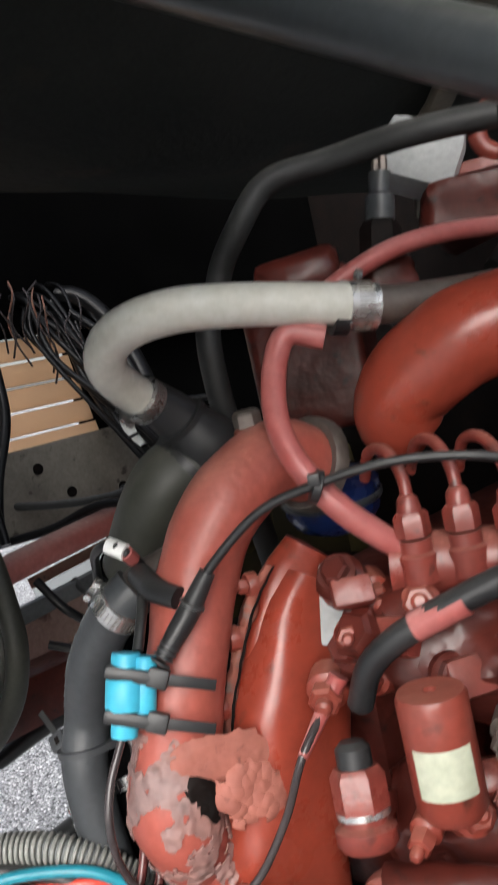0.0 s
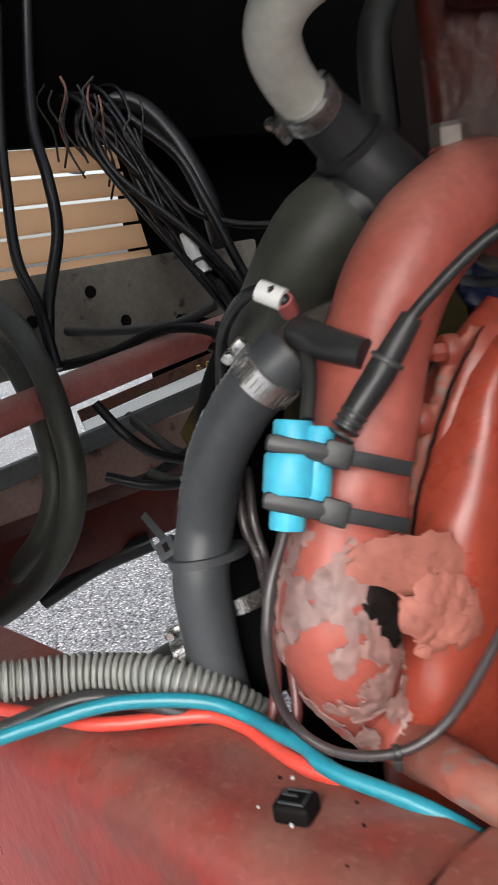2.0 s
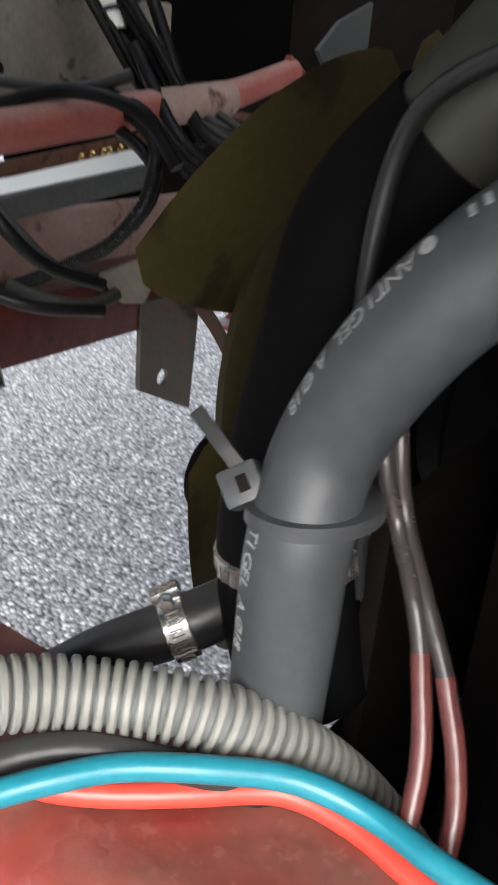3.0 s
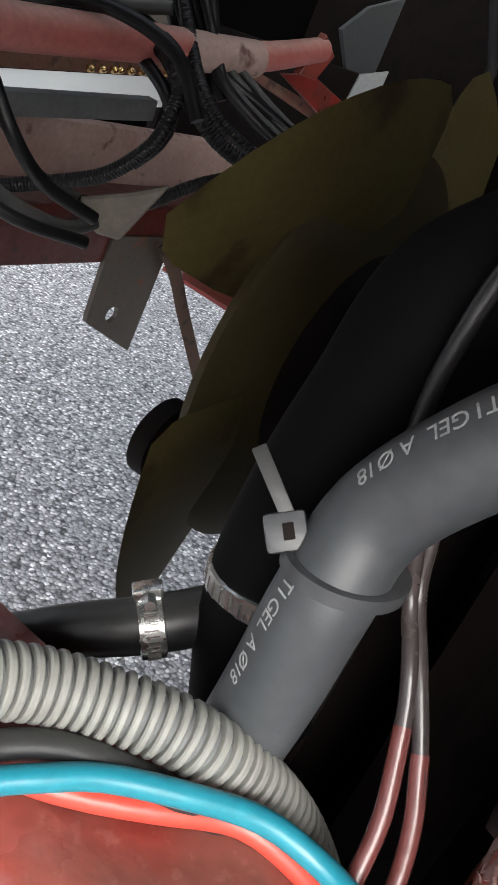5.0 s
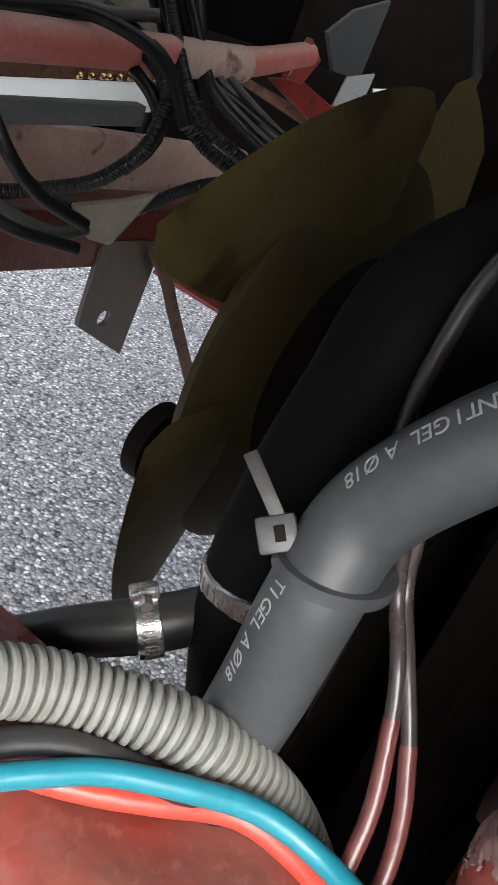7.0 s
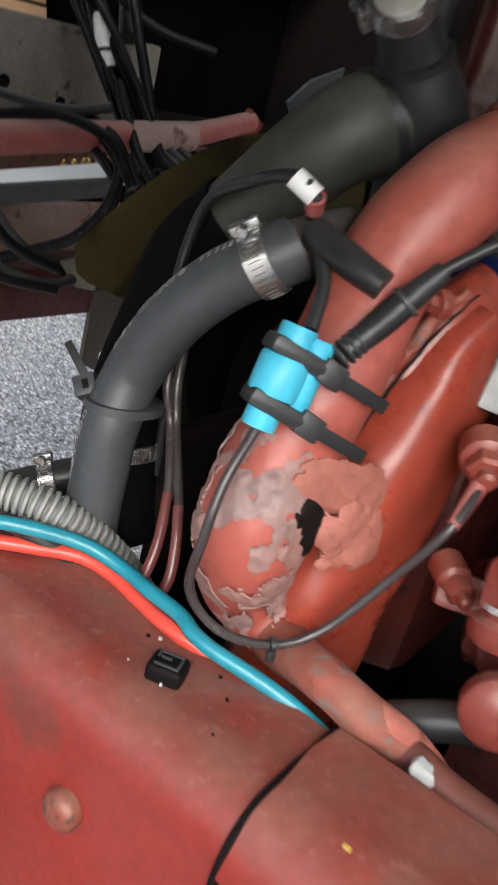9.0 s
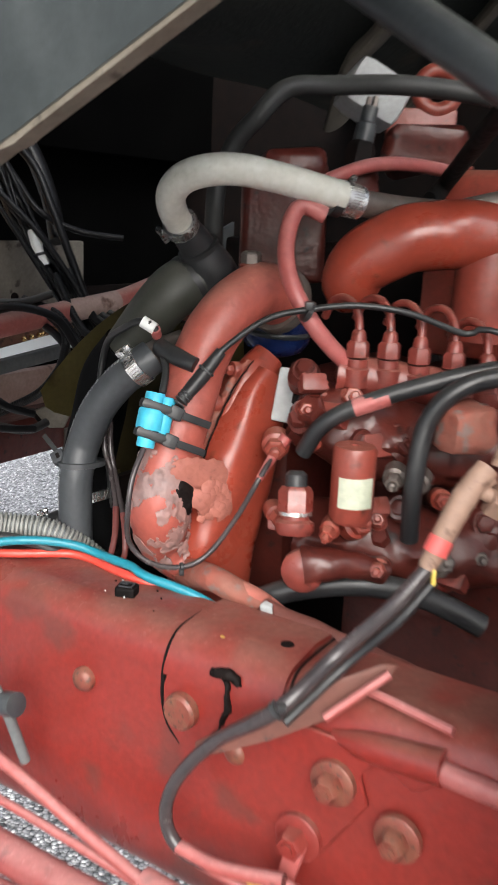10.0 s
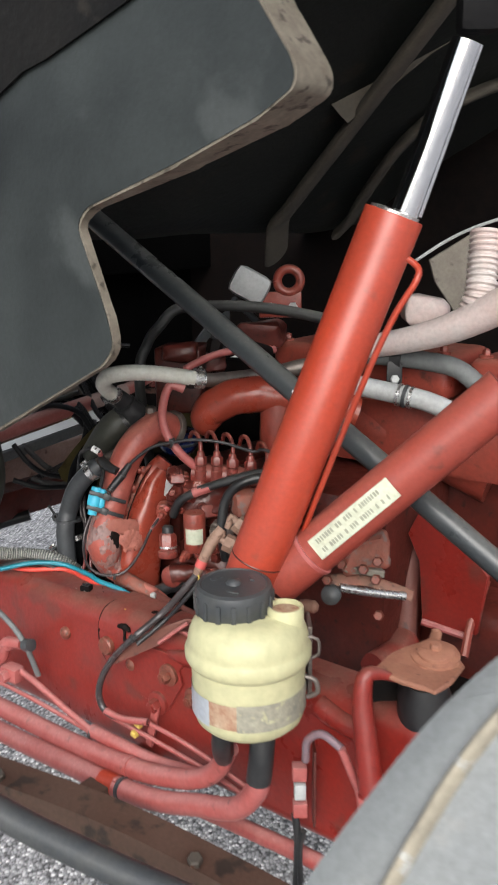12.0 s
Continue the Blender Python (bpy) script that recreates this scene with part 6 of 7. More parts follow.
part("holder", block((0.006, 0.05, 0.11), RM @ Matrix.Translation((0.085, 0.03, 0.085)), 0.002), STEEL, reservoir, "metal holder behind the reservoir")
part("holder_ear", tube([RM @ Vector((0.078, -0.012, 0.135)), RM @ Vector((0.094, -0.012, 0.13)), RM @ Vector((0.095, -0.008, 0.105)), RM @ Vector((0.082, -0.006, 0.098))], 0.0024, sides=10), STEEL, reservoir)
part("holder_ear", tube([RM @ Vector((0.075, -0.014, 0.075)), RM @ Vector((0.09, -0.016, 0.07)), RM @ Vector((0.094, -0.014, 0.05)), RM @ Vector((0.08, -0.01, 0.04))], 0.004, sides=10), STEEL, reservoir)
part("holder_arm", block((0.04, 0.16, 0.03), RM @ Matrix.Translation((0.045, 0.13, 0.05)), 0.004), RED_RAIL, reservoir)

# ---- tilt ram, stay, and cab strut ----
RA = [(0.031, 0.082, 1.135), (0.221, 0.054, 1.641)]
ram = empty("tilt_ram", Vector(RA[0]), "bright red hydraulic tilt ram with chrome rod", "hydraulic ram")
rax = (Vector(RA[1]) - Vector(RA[0])).normalized()
rl = (Vector(RA[1]) - Vector(RA[0])).length
barrel = part("barrel", lathe([(0.034, -0.03), (0.0395, -0.02), (0.0405, 0.0), (0.0405, rl - 0.002), (0.039, rl)], frame_z(RA[0], rax), 40), RED_BRIGHT, ram)
part("seam_ring", lathe([(0.0405, -0.0015), (0.0412, 0.0), (0.0405, 0.0015)], frame_z(Vector(RA[0]) + rax * 0.012, rax), 40), DARK_RED, barrel)
part("gland", lathe([(0.034, 0.0), (0.034, 0.004), (0.022, 0.006)], frame_z(Vector(RA[1]), rax), 32), ZINC, barrel)
ROD = [(0.234, 0.053, 1.638), (0.302, 0.033, 1.848)]
part("rod", tube(ROD, 0.019, sides=32, step=0.1), CHROME, ram, "polished chrome rod")
part("guide_rod", tube([(0.251, 0.053, 1.638), (0.316, 0.032, 1.844)], 0.0075, sides=16, step=0.1), CHROME, ram)
part("rod_eye", block((0.05, 0.04, 0.05), Matrix.Translation(Vector(ROD[1]) + rax * 0.035), 0.01), UNDER_BLACK, ram)
part("oil_pipe", tube([(0.225, -0.032, 1.586), (0.236, -0.040, 1.576), (0.233, -0.049, 1.560), (0.207, -0.040, 1.513), (0.175, -0.019, 1.430), (0.139, 0.033, 1.308), (0.102, 0.084, 1.183)], 0.0042, sides=12), RED_BRIGHT, ram)
part("lower_eye", lathe([(0.032, -0.03), (0.036, -0.026), (0.036, 0.026), (0.032, 0.03)], frame_z(Vector(RA[0]) - rax * 0.045, L(0, 1, 0) - L(0, 0, 0)), 28), RED_BRIGHT, ram)
ST = [(0.064, 0.095, 1.103), (0.380, 0.036, 1.403)]
stay = empty("cab_stay", Vector(ST[0]), "red tubular cab stay with a maker's plate", "stay")
part("tube", tube(ST, 0.0375, sides=36, step=0.1), STAY_RED, stay)
PLc = [Vector(p) for p in [(0.196, 0.006, 1.286), (0.215, -0.008, 1.268), (0.100, 0.018, 1.189), (0.122, 0.014, 1.171)]]
sax = (Vector(ST[1]) - Vector(ST[0])).normalized()
pc = (PLc[0] + PLc[1] + PLc[2] + PLc[3]) / 4
foot = Vector(ST[0]) + sax * (pc - Vector(ST[0])).dot(sax)
out = Vector((0.022, -1.144, 1.631)) - foot
out = (out - sax * out.dot(sax)).normalized()
pm = Matrix.Translation(foot + out * 0.0362 + sax.cross(out) * 0.001) @ Matrix((sax, out.cross(sax), out)).transposed().to_4x4()
name_plate = part("plate", block((0.15, 0.034, 0.004), pm, 0.001), PALE, stay, "cream maker's plate with worn print")
for row, yy in enumerate((0.008, -0.007)):
    x = -0.064
    random.seed(row + 2)
    while x < 0.06:
        w = random.choice((0.0025, 0.003, 0.0035))
        part("print_bar", block((w, 0.0075, 0.0006), pm @ Matrix.Translation((x + w / 2, yy, 0.0022)), 0), INK, name_plate)
        x += w + random.choice((0.0015, 0.0015, 0.002, 0.007))
part("collar", lathe([(0.037, -0.004), (0.04, -0.003), (0.04, 0.003), (0.037, 0.004)], frame_z(foot - sax * 0.092, sax), 32), RED_HOSE, stay, "pink edge of a weld collar")
BA = [(-0.341, 0.608, 1.709), (0.626, -0.092, 0.948)]
strut = empty("cab_strut", Vector(BA[0]), "black steel tube strut across the engine bay", "strut")
part("tube", tube(BA, 0.0195, sides=28, step=0.1), BAR_BLUE, strut)
mid = Vector(BA[0]).lerp(Vector(BA[1]), 0.46)
part("tag", block((0.012, 0.006, 0.002), look(mid + (Vector((0.02, -1.1, 1.63)) - mid).normalized() * 0.0195, (0.02, -1.144, 1.63)), 0.0005), WHITE_BAR, strut, "small white sticker")
part("arm", tube([Vector(BA[0]).lerp(Vector(BA[1]), 0.375), *[(0.020, 0.347, 1.405), (0.065, 0.632, 1.370), (0.038, 0.617, 1.338)][1:]], 0.0135, sides=20, shape=lambda a: (1.3 * math.cos(a), 0.7 * math.sin(a))), UNDER_BLACK, strut)

# ---- far side of the engine ----
eyep = empty("lifting_eye", Vector((0.125, 0.911, 1.501)), "red lifting eye plate on the engine", "lifting eye")
EY = Vector((0.125, 0.911, 1.501))
em = look(EY, (-0.1, -0.9, 1.5))
bm = bmesh.new()
ring = [EY + em.to_3x3() @ Vector((0.027 * math.cos(a), 0.027 * math.sin(a), 0)) for a in np.linspace(0, 2 * math.pi, 17)]
part("ring", tube(ring, 0.011, sides=12), RED, eyep)
part("plate", block((0.1, 0.06, 0.014), em @ Matrix.Translation((0.02, -0.055, 0)), 0.005), RED, eyep)
part("bolt", hexhead(0.012, 0.012, em @ Matrix.Translation((-0.01, -0.06, -0.017))), PALE_GREY, eyep)
part("bolt", hexhead(0.012, 0.012, em @ Matrix.Translation((0.045, -0.06, -0.017))), PALE_GREY, eyep)
thing("cream_housing", block((0.09, 0.07, 0.1), look(EY + Vector((-0.09, 0.02, -0.01)), (0.0, -1.1, 1.6)) @ Matrix.Rotation(0.5, 4, "Z"), 0.02), PALE_GREY, "pale cream plastic housing behind the engine", "housing")
PALE_HOSE = [(0.258, 0.509, 1.401), (0.323, 0.452, 1.421), (0.384, 0.407, 1.445), (0.440, 0.364, 1.478), (0.483, 0.321, 1.512)]
thing("hose", tube(PALE_HOSE, [0.022, 0.024, 0.027, 0.03, 0.03], sides=24), OFF_WHITE, "thick off-white hose with pink overspray", "hose")
CO = [(0.444, 0.418, 1.612), (0.438, 0.403, 1.555), (0.431, 0.391, 1.507), (0.417, 0.399, 1.456)]
thing("corrugated_hose", tube(CO, 0.026, sides=22, step=0.0025, wave=0.0022, pitch=0.011), OFF_WHITE, "off-white corrugated hose standing up", "hose")
hose_clamp(Vector(CO[3]), Vector(CO[3]) - Vector(CO[2]), 0.028, 0.01, BLACK, (1, 0, 0), label="dark clamp round a corrugated hose")
PG = [(0.200, 0.566, 1.380), (0.283, 0.525, 1.381), (0.354, 0.493, 1.376), (0.411, 0.459, 1.366), (0.448, 0.432, 1.339)]
thing("pipe", tube(PG, 0.018, sides=20), GREY_HOSE, "grey coolant pipe with a black bracket", "pipe", "coolant pipes")
PH = [(0.196, 0.513, 1.335), (0.291, 0.488, 1.317), (0.360, 0.454, 1.304), (0.427, 0.417, 1.278)]
thing("pipe", tube(PH, 0.019, sides=20), PALE_GREY, "pale grey coolant pipe with ringed joint", "pipe", "coolant pipes")
for k in (0.3, 0.45, 0.6):
    thing("pipe_ring", band(Vector(PH[1]).lerp(Vector(PH[2]), k), Vector(PH[2]) - Vector(PH[1]), 0.0192, 0.007, 0.003), ZINC if k != 0.45 else CAP_GREY, "ring on a pale grey pipe joint", "pipe ring", "pipe rings")
clip = empty("pipe_clip", Vector(PG[1]), "black rubber-lined clip on a grey pipe", "pipe clip")
part("band", band(Vector(PG[1]).lerp(Vector(PG[2]), 0.4), Vector(PG[2]) - Vector(PG[1]), 0.0185, 0.022, 0.004), BLACK, clip)
part("leg", block((0.03, 0.008, 0.05), Matrix.Translation(Vector(PG[1]).lerp(Vector(PG[2]), 0.3) + Vector((0, -0.018, -0.03))), 0.004), BLACK, clip)
part("screw", hexhead(0.009, 0.008, frame_z(Vector(PG[1]).lerp(Vector(PG[2]), 0.3) + Vector((0, -0.022, -0.04)), (0, -1, 0.3))), PALE_GREY, clip)
thing("pipe", tube([(0.088, 0.639, 1.331), (0.161, 0.640, 1.345), (0.229, 0.615, 1.330)], 0.017, sides=16), STEEL, "dull steel pipe behind the ram", "pipe")
thing("cable", tube([(0.328, 0.486, 1.556), (0.385, 0.495, 1.591), (0.432, 0.480, 1.616), (0.485, 0.455, 1.636)], 0.003, sides=8), PALE_GREY, "thin pale cable slung across", "cable")
thing("wind_deflector", plate3([(0.416, 0.75, 1.551), (0.521, 0.75, 1.614), (0.531, 0.75, 1.538), (0.481, 0.75, 1.431), (0.43, 0.75, 1.504)], 0.01), DUST_GREY, "dusty brown-grey panel behind the pipes", "panel")
thing("cream_cover", crust(block((0.085, 0.06, 0.1), look((0.382, 0.6, 1.455), (0.0, -1.1, 1.6)) @ Matrix.Rotation(0.3, 4, "Z"), 0.025, segments=6), 0.012, 18, 0.002), OFF_WHITE, "lumpy cream cover behind the pipes", "cover")

thing("bulkhead_plate", plate3([(0.321, 0.400, 1.064), (0.352, 0.376, 1.149), (0.447, 0.301, 1.015), (0.434, 0.311, 0.897), (0.349, 0.378, 0.896), (0.341, 0.384, 1.013)], 0.012), RED_RAIL, "flat red plate beside the engine", "plate")
thing("edge_strip", tube([(0.458, 0.345, 0.991), (0.443, 0.335, 0.950), (0.424, 0.316, 0.914), (0.407, 0.284, 0.869)], 0.008, sides=8), RED, "red turned edge of a plate", "strip")
thing("edge_strip", tube([(0.346, 0.364, 0.901), (0.384, 0.342, 0.895), (0.425, 0.320, 0.888)], 0.007, sides=8), RED_HOSE, "pink worn foot flange of a plate", "strip")
RISER = [(0.347, 0.462, 1.047), (0.333, 0.438, 0.992), (0.327, 0.418, 0.930), (0.322, 0.397, 0.868), (0.310, 0.368, 0.835)]
rp = empty("riser_pipe", Vector(RISER[0]), "dull brown-red pipe rising beside the plate", "pipe")
part("pipe", tube(RISER, [0.022, 0.021, 0.021, 0.022, 0.024], sides=24), FILLER_RED, rp)
part("socket", crust(tube([(0.321, 0.384, 0.857), (0.298, 0.349, 0.840), (0.250, 0.306, 0.834)], [0.026, 0.03, 0.032], sides=24), 0.004, 40), RED_RAIL, rp, "red cast elbow at its foot")
lev = empty("gear_lever", Vector((0.160, 0.219, 1.024)), "greasy linkage lever with a bright rod", "linkage")
part("rod", tube([(0.174, 0.222, 1.035), (0.233, 0.234, 1.019), (0.289, 0.243, 1.008)], 0.0075, sides=14), ZINC, lev, "bright plated rod")
part("arm", tube([(0.156, 0.234, 1.043), (0.215, 0.244, 1.039), (0.265, 0.250, 1.021), (0.302, 0.246, 1.007)], 0.008, sides=12, shape=lambda a: (1.4 * math.cos(a), 0.5 * math.sin(a))), TAN, lev)
part("joint", lathe([(0.014, -0.015), (0.017, -0.005), (0.017, 0.01), (0.009, 0.016)], frame_z((0.160, 0.219, 1.024), (-0.2, -1, 0.3)), 18), CAP_GREY, lev)
part("joint", lathe([(0.009, -0.015), (0.011, -0.005), (0.011, 0.01), (0.006, 0.016)], frame_z((0.120, 0.196, 1.014), (1, -0.4, 0)), 14), TAN, lev)
part("casting", crust(block((0.085, 0.06, 0.07), Matrix.Translation(Vector((0.216, 0.266, 1.087))) @ Matrix.Rotation(0.4, 4, "Z"), 0.02, segments=5), 0.012, 45, 0.002), FILLER, lev)
part("caked_grease", crust(block((0.07, 0.02, 0.014), Matrix.Translation(Vector((0.216, 0.266, 1.087)) + Vector((0.0, -0.03, -0.028))) @ Matrix.Rotation(0.2, 4, "Y"), 0.005, segments=4), 0.004, 70, 0.001), DUST_GREY, lev, "pale caked dirt")
for k in range(6):
    random.seed(20 + k)
    part("nut", hexhead(0.009, 0.012, frame_z(Vector((0.216, 0.266, 1.087)) + Vector((random.uniform(-0.08, 0.03), -0.045, random.uniform(-0.12, 0.0))), (-0.3, -1, 0.3))), BOLT_RUST, lev)
thing("gearbox", crust(block((0.5, 0.3, 0.3), TRUCK @ Matrix.Translation((0.24, 0.62, 0.77)), 0.06, segments=6), 0.01, 20), DARK_RED, "grimy dark red gearbox casing", "gearbox")
cmn = empty("cab_mount", Vector((0.284, -0.020, 1.034)), "tan rusty cab mount with a large bolt", "cab mount")
part("flange", crust(plate3([(0.178, -0.054, 1.030), (0.200, -0.032, 1.030), (0.226, 0.005, 1.030), (0.245, 0.019, 1.030), (0.272, 0.033, 1.030), (0.297, 0.051, 1.030), (0.312, 0.024, 1.030), (0.317, -0.012, 1.030), (0.321, -0.038, 1.030), (0.291, -0.085, 1.030), (0.264, -0.108, 1.030), (0.250, -0.094, 1.030), (0.224, -0.079, 1.030), (0.208, -0.060, 1.030)], 0.007, 0.002), 0.002, 60), MOUNT_TAN, cmn, "tan rusted top flange")
mm = frame_z((0.284, -0.020, 1.034), (-0.05, -0.12, 1))
part("cup", lathe([(0.02, -0.03), (0.034, -0.022), (0.037, -0.012), (0.037, 0.0)], mm @ Matrix.Translation((-0.012, -0.02, 0)), 28), MOUNT_TAN, cmn)
dome = part("dome", crust(lathe([(0.034, -0.004), (0.034, 0.004), (0.026, 0.006), (0.0255, 0.011), (0.02, 0.013), (0.004, 0.014)], mm, 32), 0.0015, 90), MOUNT_TAN, cmn)
part("bolt", hexhead(0.0085, 0.009, mm @ Matrix.Translation((0, 0, 0.013))), MOUNT_TAN, dome)
part("lug", tube([(0.287, 0.016, 1.034), (0.296, 0.035, 1.040), (0.295, 0.039, 1.047)], [0.014, 0.011, 0.006], sides=14, shape=lambda a: (math.cos(a), 0.5 * math.sin(a))), MOUNT_TAN, cmn)
part("rubber", lathe([(0.038, -0.16), (0.038, -0.05), (0.03, -0.028)], mm @ Matrix.Translation((-0.012, -0.02, 0)), 24), BLACK, cmn)
MOUNT_LIP = [(0.227, -0.054, 1.016), (0.202, -0.060, 1.030), (0.182, -0.065, 1.033), (0.175, -0.069, 1.018), (0.174, -0.077, 0.983), (0.179, -0.090, 0.932), (0.184, -0.105, 0.872)]
part("lip", tube(MOUNT_LIP, [0.004, 0.008, 0.0115, 0.013, 0.0145, 0.016, 0.018], sides=18), RED_RAIL, cmn, "red rolled edge")
MOUNT_WEB = [(0.192, 0.014, 0.985), (0.242, 0.013, 0.982), (0.258, 0.007, 0.956), (0.296, 0.006, 0.953), (0.300, -0.030, 0.807), (0.200, -0.032, 0.799), (0.196, -0.015, 0.868), (0.188, 0.006, 0.953)]
part("side", plate3([Vector(MOUNT_LIP[2]), Vector(MOUNT_LIP[6]), Vector(MOUNT_WEB[5]) + Vector((-0.012, 0, 0)), Vector(MOUNT_WEB[0]) + Vector((-0.01, 0, 0))], 0.004), RED_RAIL, cmn)
# web coloured black for the deep shade inside the mount
part("web", plate3(MOUNT_WEB, 0.006), GREASE_AND_SHADE, cmn)
thing("pipe", tube([(0.124, 0.036, 0.926), (0.156, 0.011, 0.914), (0.202, -0.025, 0.907)], 0.017, sides=18), RED_RAIL, "red painted stub pipe on the rail", "pipe")
LOOP = [(0.100, -0.022, 0.872), (0.102, -0.036, 0.913), (0.121, -0.051, 0.933), (0.146, -0.071, 0.923), (0.166, -0.074, 0.871), (0.174, -0.067, 0.844)]
lp = empty("looped_cable", Vector(LOOP[2]), "lilac-grey cable loop with red overspray by a switch", "cable")
part("cable", tube(LOOP[:4], 0.0062, sides=14), LILAC, lp)
part("painted_length", tube([*LOOP[3:], Vector(LOOP[5]) + Vector((0.012, -0.004, -0.09))], 0.0063, sides=14), RED_HOSE, lp, "overspray on the cable's end")
SN = [(0.092, -0.003, 0.840), (0.093, -0.003, 0.809), (0.093, -0.003, 0.778)]
sn = empty("pressure_switch", Vector(SN[1]), "red and white pressure switch on its bracket", "switch")
part("red_cap", block((0.022, 0.02, 0.024), Matrix.Translation(Vector(SN[0])), 0.003), RED_HOSE, sn)
part("white_body", block((0.018, 0.018, 0.026), Matrix.Translation(Vector(SN[1])), 0.003), PALE_GREY, sn, "off-white plastic body")
part("red_foot", block((0.022, 0.02, 0.024), Matrix.Translation(Vector(SN[2])), 0.003), RED_HOSE, sn)
part("bracket", block((0.004, 0.03, 0.13), Matrix.Translation(Vector(SN[1]) + Vector((0.022, 0.012, 0.0))), 0.001), DARK_RED, sn)
thing("cable", tube([(0.086, 0.002, 0.764), (0.090, -0.001, 0.716), (0.087, 0.001, 0.622)], 0.006, sides=12), BLACK, "black cable hanging from the switch", "cable")
thing("cable", tube([(0.098, -0.008, 0.741), (0.092, -0.003, 0.697), (0.096, -0.006, 0.618)], 0.005, sides=12), BLACK, "black cable hanging from the switch", "cable")

# ---- near panels at the rear of the bay ----
W1 = [(0.035, -0.559, 1.083), (0.076, -0.545, 1.141), (0.117, -0.532, 1.192), (0.158, -0.520, 1.240), (0.195, -0.511, 1.275), (0.231, -0.504, 1.304), (0.276, -0.495, 1.340)]
wing = empty("wing_panel", Vector(W1[2]), "large pale grey plastic wing panel", "wing panel")
W2 = [(0.175, -0.642, 1.083), (0.202, -0.614, 1.154), (0.238, -0.587, 1.219), (0.279, -0.564, 1.270), (0.326, -0.545, 1.306), (0.374, -0.527, 1.335), (0.424, -0.508, 1.374)]
W1, W2 = smooth_path(W1, 0.02), smooth_path(W2, 0.02)
bm = bmesh.new()
rows = []
for k in range(41):
    a, b = W1[int(k / 40 * (len(W1) - 1))], W2[int(k / 40 * (len(W2) - 1))]
    row = [bm.verts.new(a + Vector((0.01, 0.02, -0.03)))]
    for j in range(13):
        u = j / 12
        row.append(bm.verts.new(a.lerp(b, u) + Vector((0, -0.012, 0.012)) * math.sin(min(1, u * 3.0) * math.pi / 2)))
    rows.append(row)
for a, b in zip(rows, rows[1:]):
    for j in range(len(a) - 1):
        bm.faces.new((a[j], a[j + 1], b[j + 1], b[j]))
bmesh.ops.recalc_face_normals(bm, faces=bm.faces)
bmesh.ops.solidify(bm, geom=bm.faces[:], thickness=0.003)
part("skin", bm, WING_GREY, wing)
part("seam_strip", tube([W1[int(k / 6 * (len(W1) - 1))].lerp(W2[int(k / 6 * (len(W2) - 1))], 0.42) + Vector((0, -0.012, 0.012)) for k in range(7)], 0.009, sides=16, shape=lambda a: (1.5 * math.cos(a), 0.6 * math.sin(a))), SEAM_DUST, wing, "beige dirty seam strip")
part("step_leg", tube([L(0.6, -0.3, 0.72), L(0.62, -0.36, 1.0), W1[-1]], 0.02, sides=12), CAP_GREY, wing)
SIDE_BEAM = [(-0.554, 0.192, 0.749), (-0.394, 0.134, 0.722), (-0.212, 0.057, 0.703), (-0.065, -0.012, 0.675), (0.087, -0.083, 0.637)]
bmp = empty("side_beam", Vector(SIDE_BEAM[2]), "brown rusty side beam below the rail", "beam")
part("beam", tube(SIDE_BEAM, 0.045, sides=4, step=0.05), BROWN, bmp)
for k in (1, 3):
    part("bolt", hexhead(0.012, 0.012, frame_z(Vector(SIDE_BEAM[k]) + Vector((0.0, -0.02, 0.034)), (0, -0.3, 1))), RUST, bmp)
part("hanger", block((0.05, 0.3, 0.02), TRUCK @ Matrix.Translation((-0.3, -0.08, 0.69)), 0.004), BROWN, bmp)
thing("pipe", tube([(-0.497, 0.050, 0.839), (-0.351, -0.015, 0.786), (-0.214, -0.074, 0.756), (-0.088, -0.130, 0.738), (0.006, -0.183, 0.731)], 0.022, sides=18), CAP_GREY, "black pipe outside the brown beam", "pipe")

# ---- cables by the front panel ----
def loom(pts, r, label, corrugated=False, mat=WIRE):
    if corrugated:
        return thing("loom_conduit", tube(pts, r, sides=14, step=0.0016, wave=r * 0.05, pitch=0.0042), mat, label, "conduit")
    return thing("loom_cable", tube(pts, r, sides=12, step=0.012), mat, label, "cable")


loom([(-0.696, 1.444, 1.072), (-0.633, 1.437, 1.090), (-0.551, 1.426, 1.109), (-0.488, 1.388, 1.110), (-0.457, 1.340, 1.098), (-0.442, 1.325, 1.075), (-0.446, 1.308, 1.038), (-0.459, 1.308, 1.008), (-0.493, 1.319, 0.967), (-0.546, 1.339, 0.934), (-0.632, 1.361, 0.890)], 0.0085, "black corrugated conduit looped on the crossbar", True)
loom([(-0.540, 1.458, 1.133), (-0.493, 1.418, 1.121), (-0.462, 1.371, 1.112), (-0.439, 1.333, 1.093), (-0.417, 1.315, 1.067), (-0.387, 1.309, 1.047), (-0.342, 1.303, 1.033)], 0.0085, "black corrugated conduit looped on the crossbar", True)
loom([(-0.480, 1.500, 1.180), (-0.453, 1.448, 1.134), (-0.424, 1.408, 1.090), (-0.389, 1.395, 1.058), (-0.346, 1.398, 1.039), (-0.281, 1.426, 1.013)], 0.008, "black corrugated conduit dropping behind the fan", True)
loom([(-0.454, 1.533, 1.190), (-0.431, 1.502, 1.139), (-0.396, 1.471, 1.093), (-0.335, 1.463, 1.060), (-0.254, 1.452, 1.032)], 0.008, "black cable dropping behind the fan")
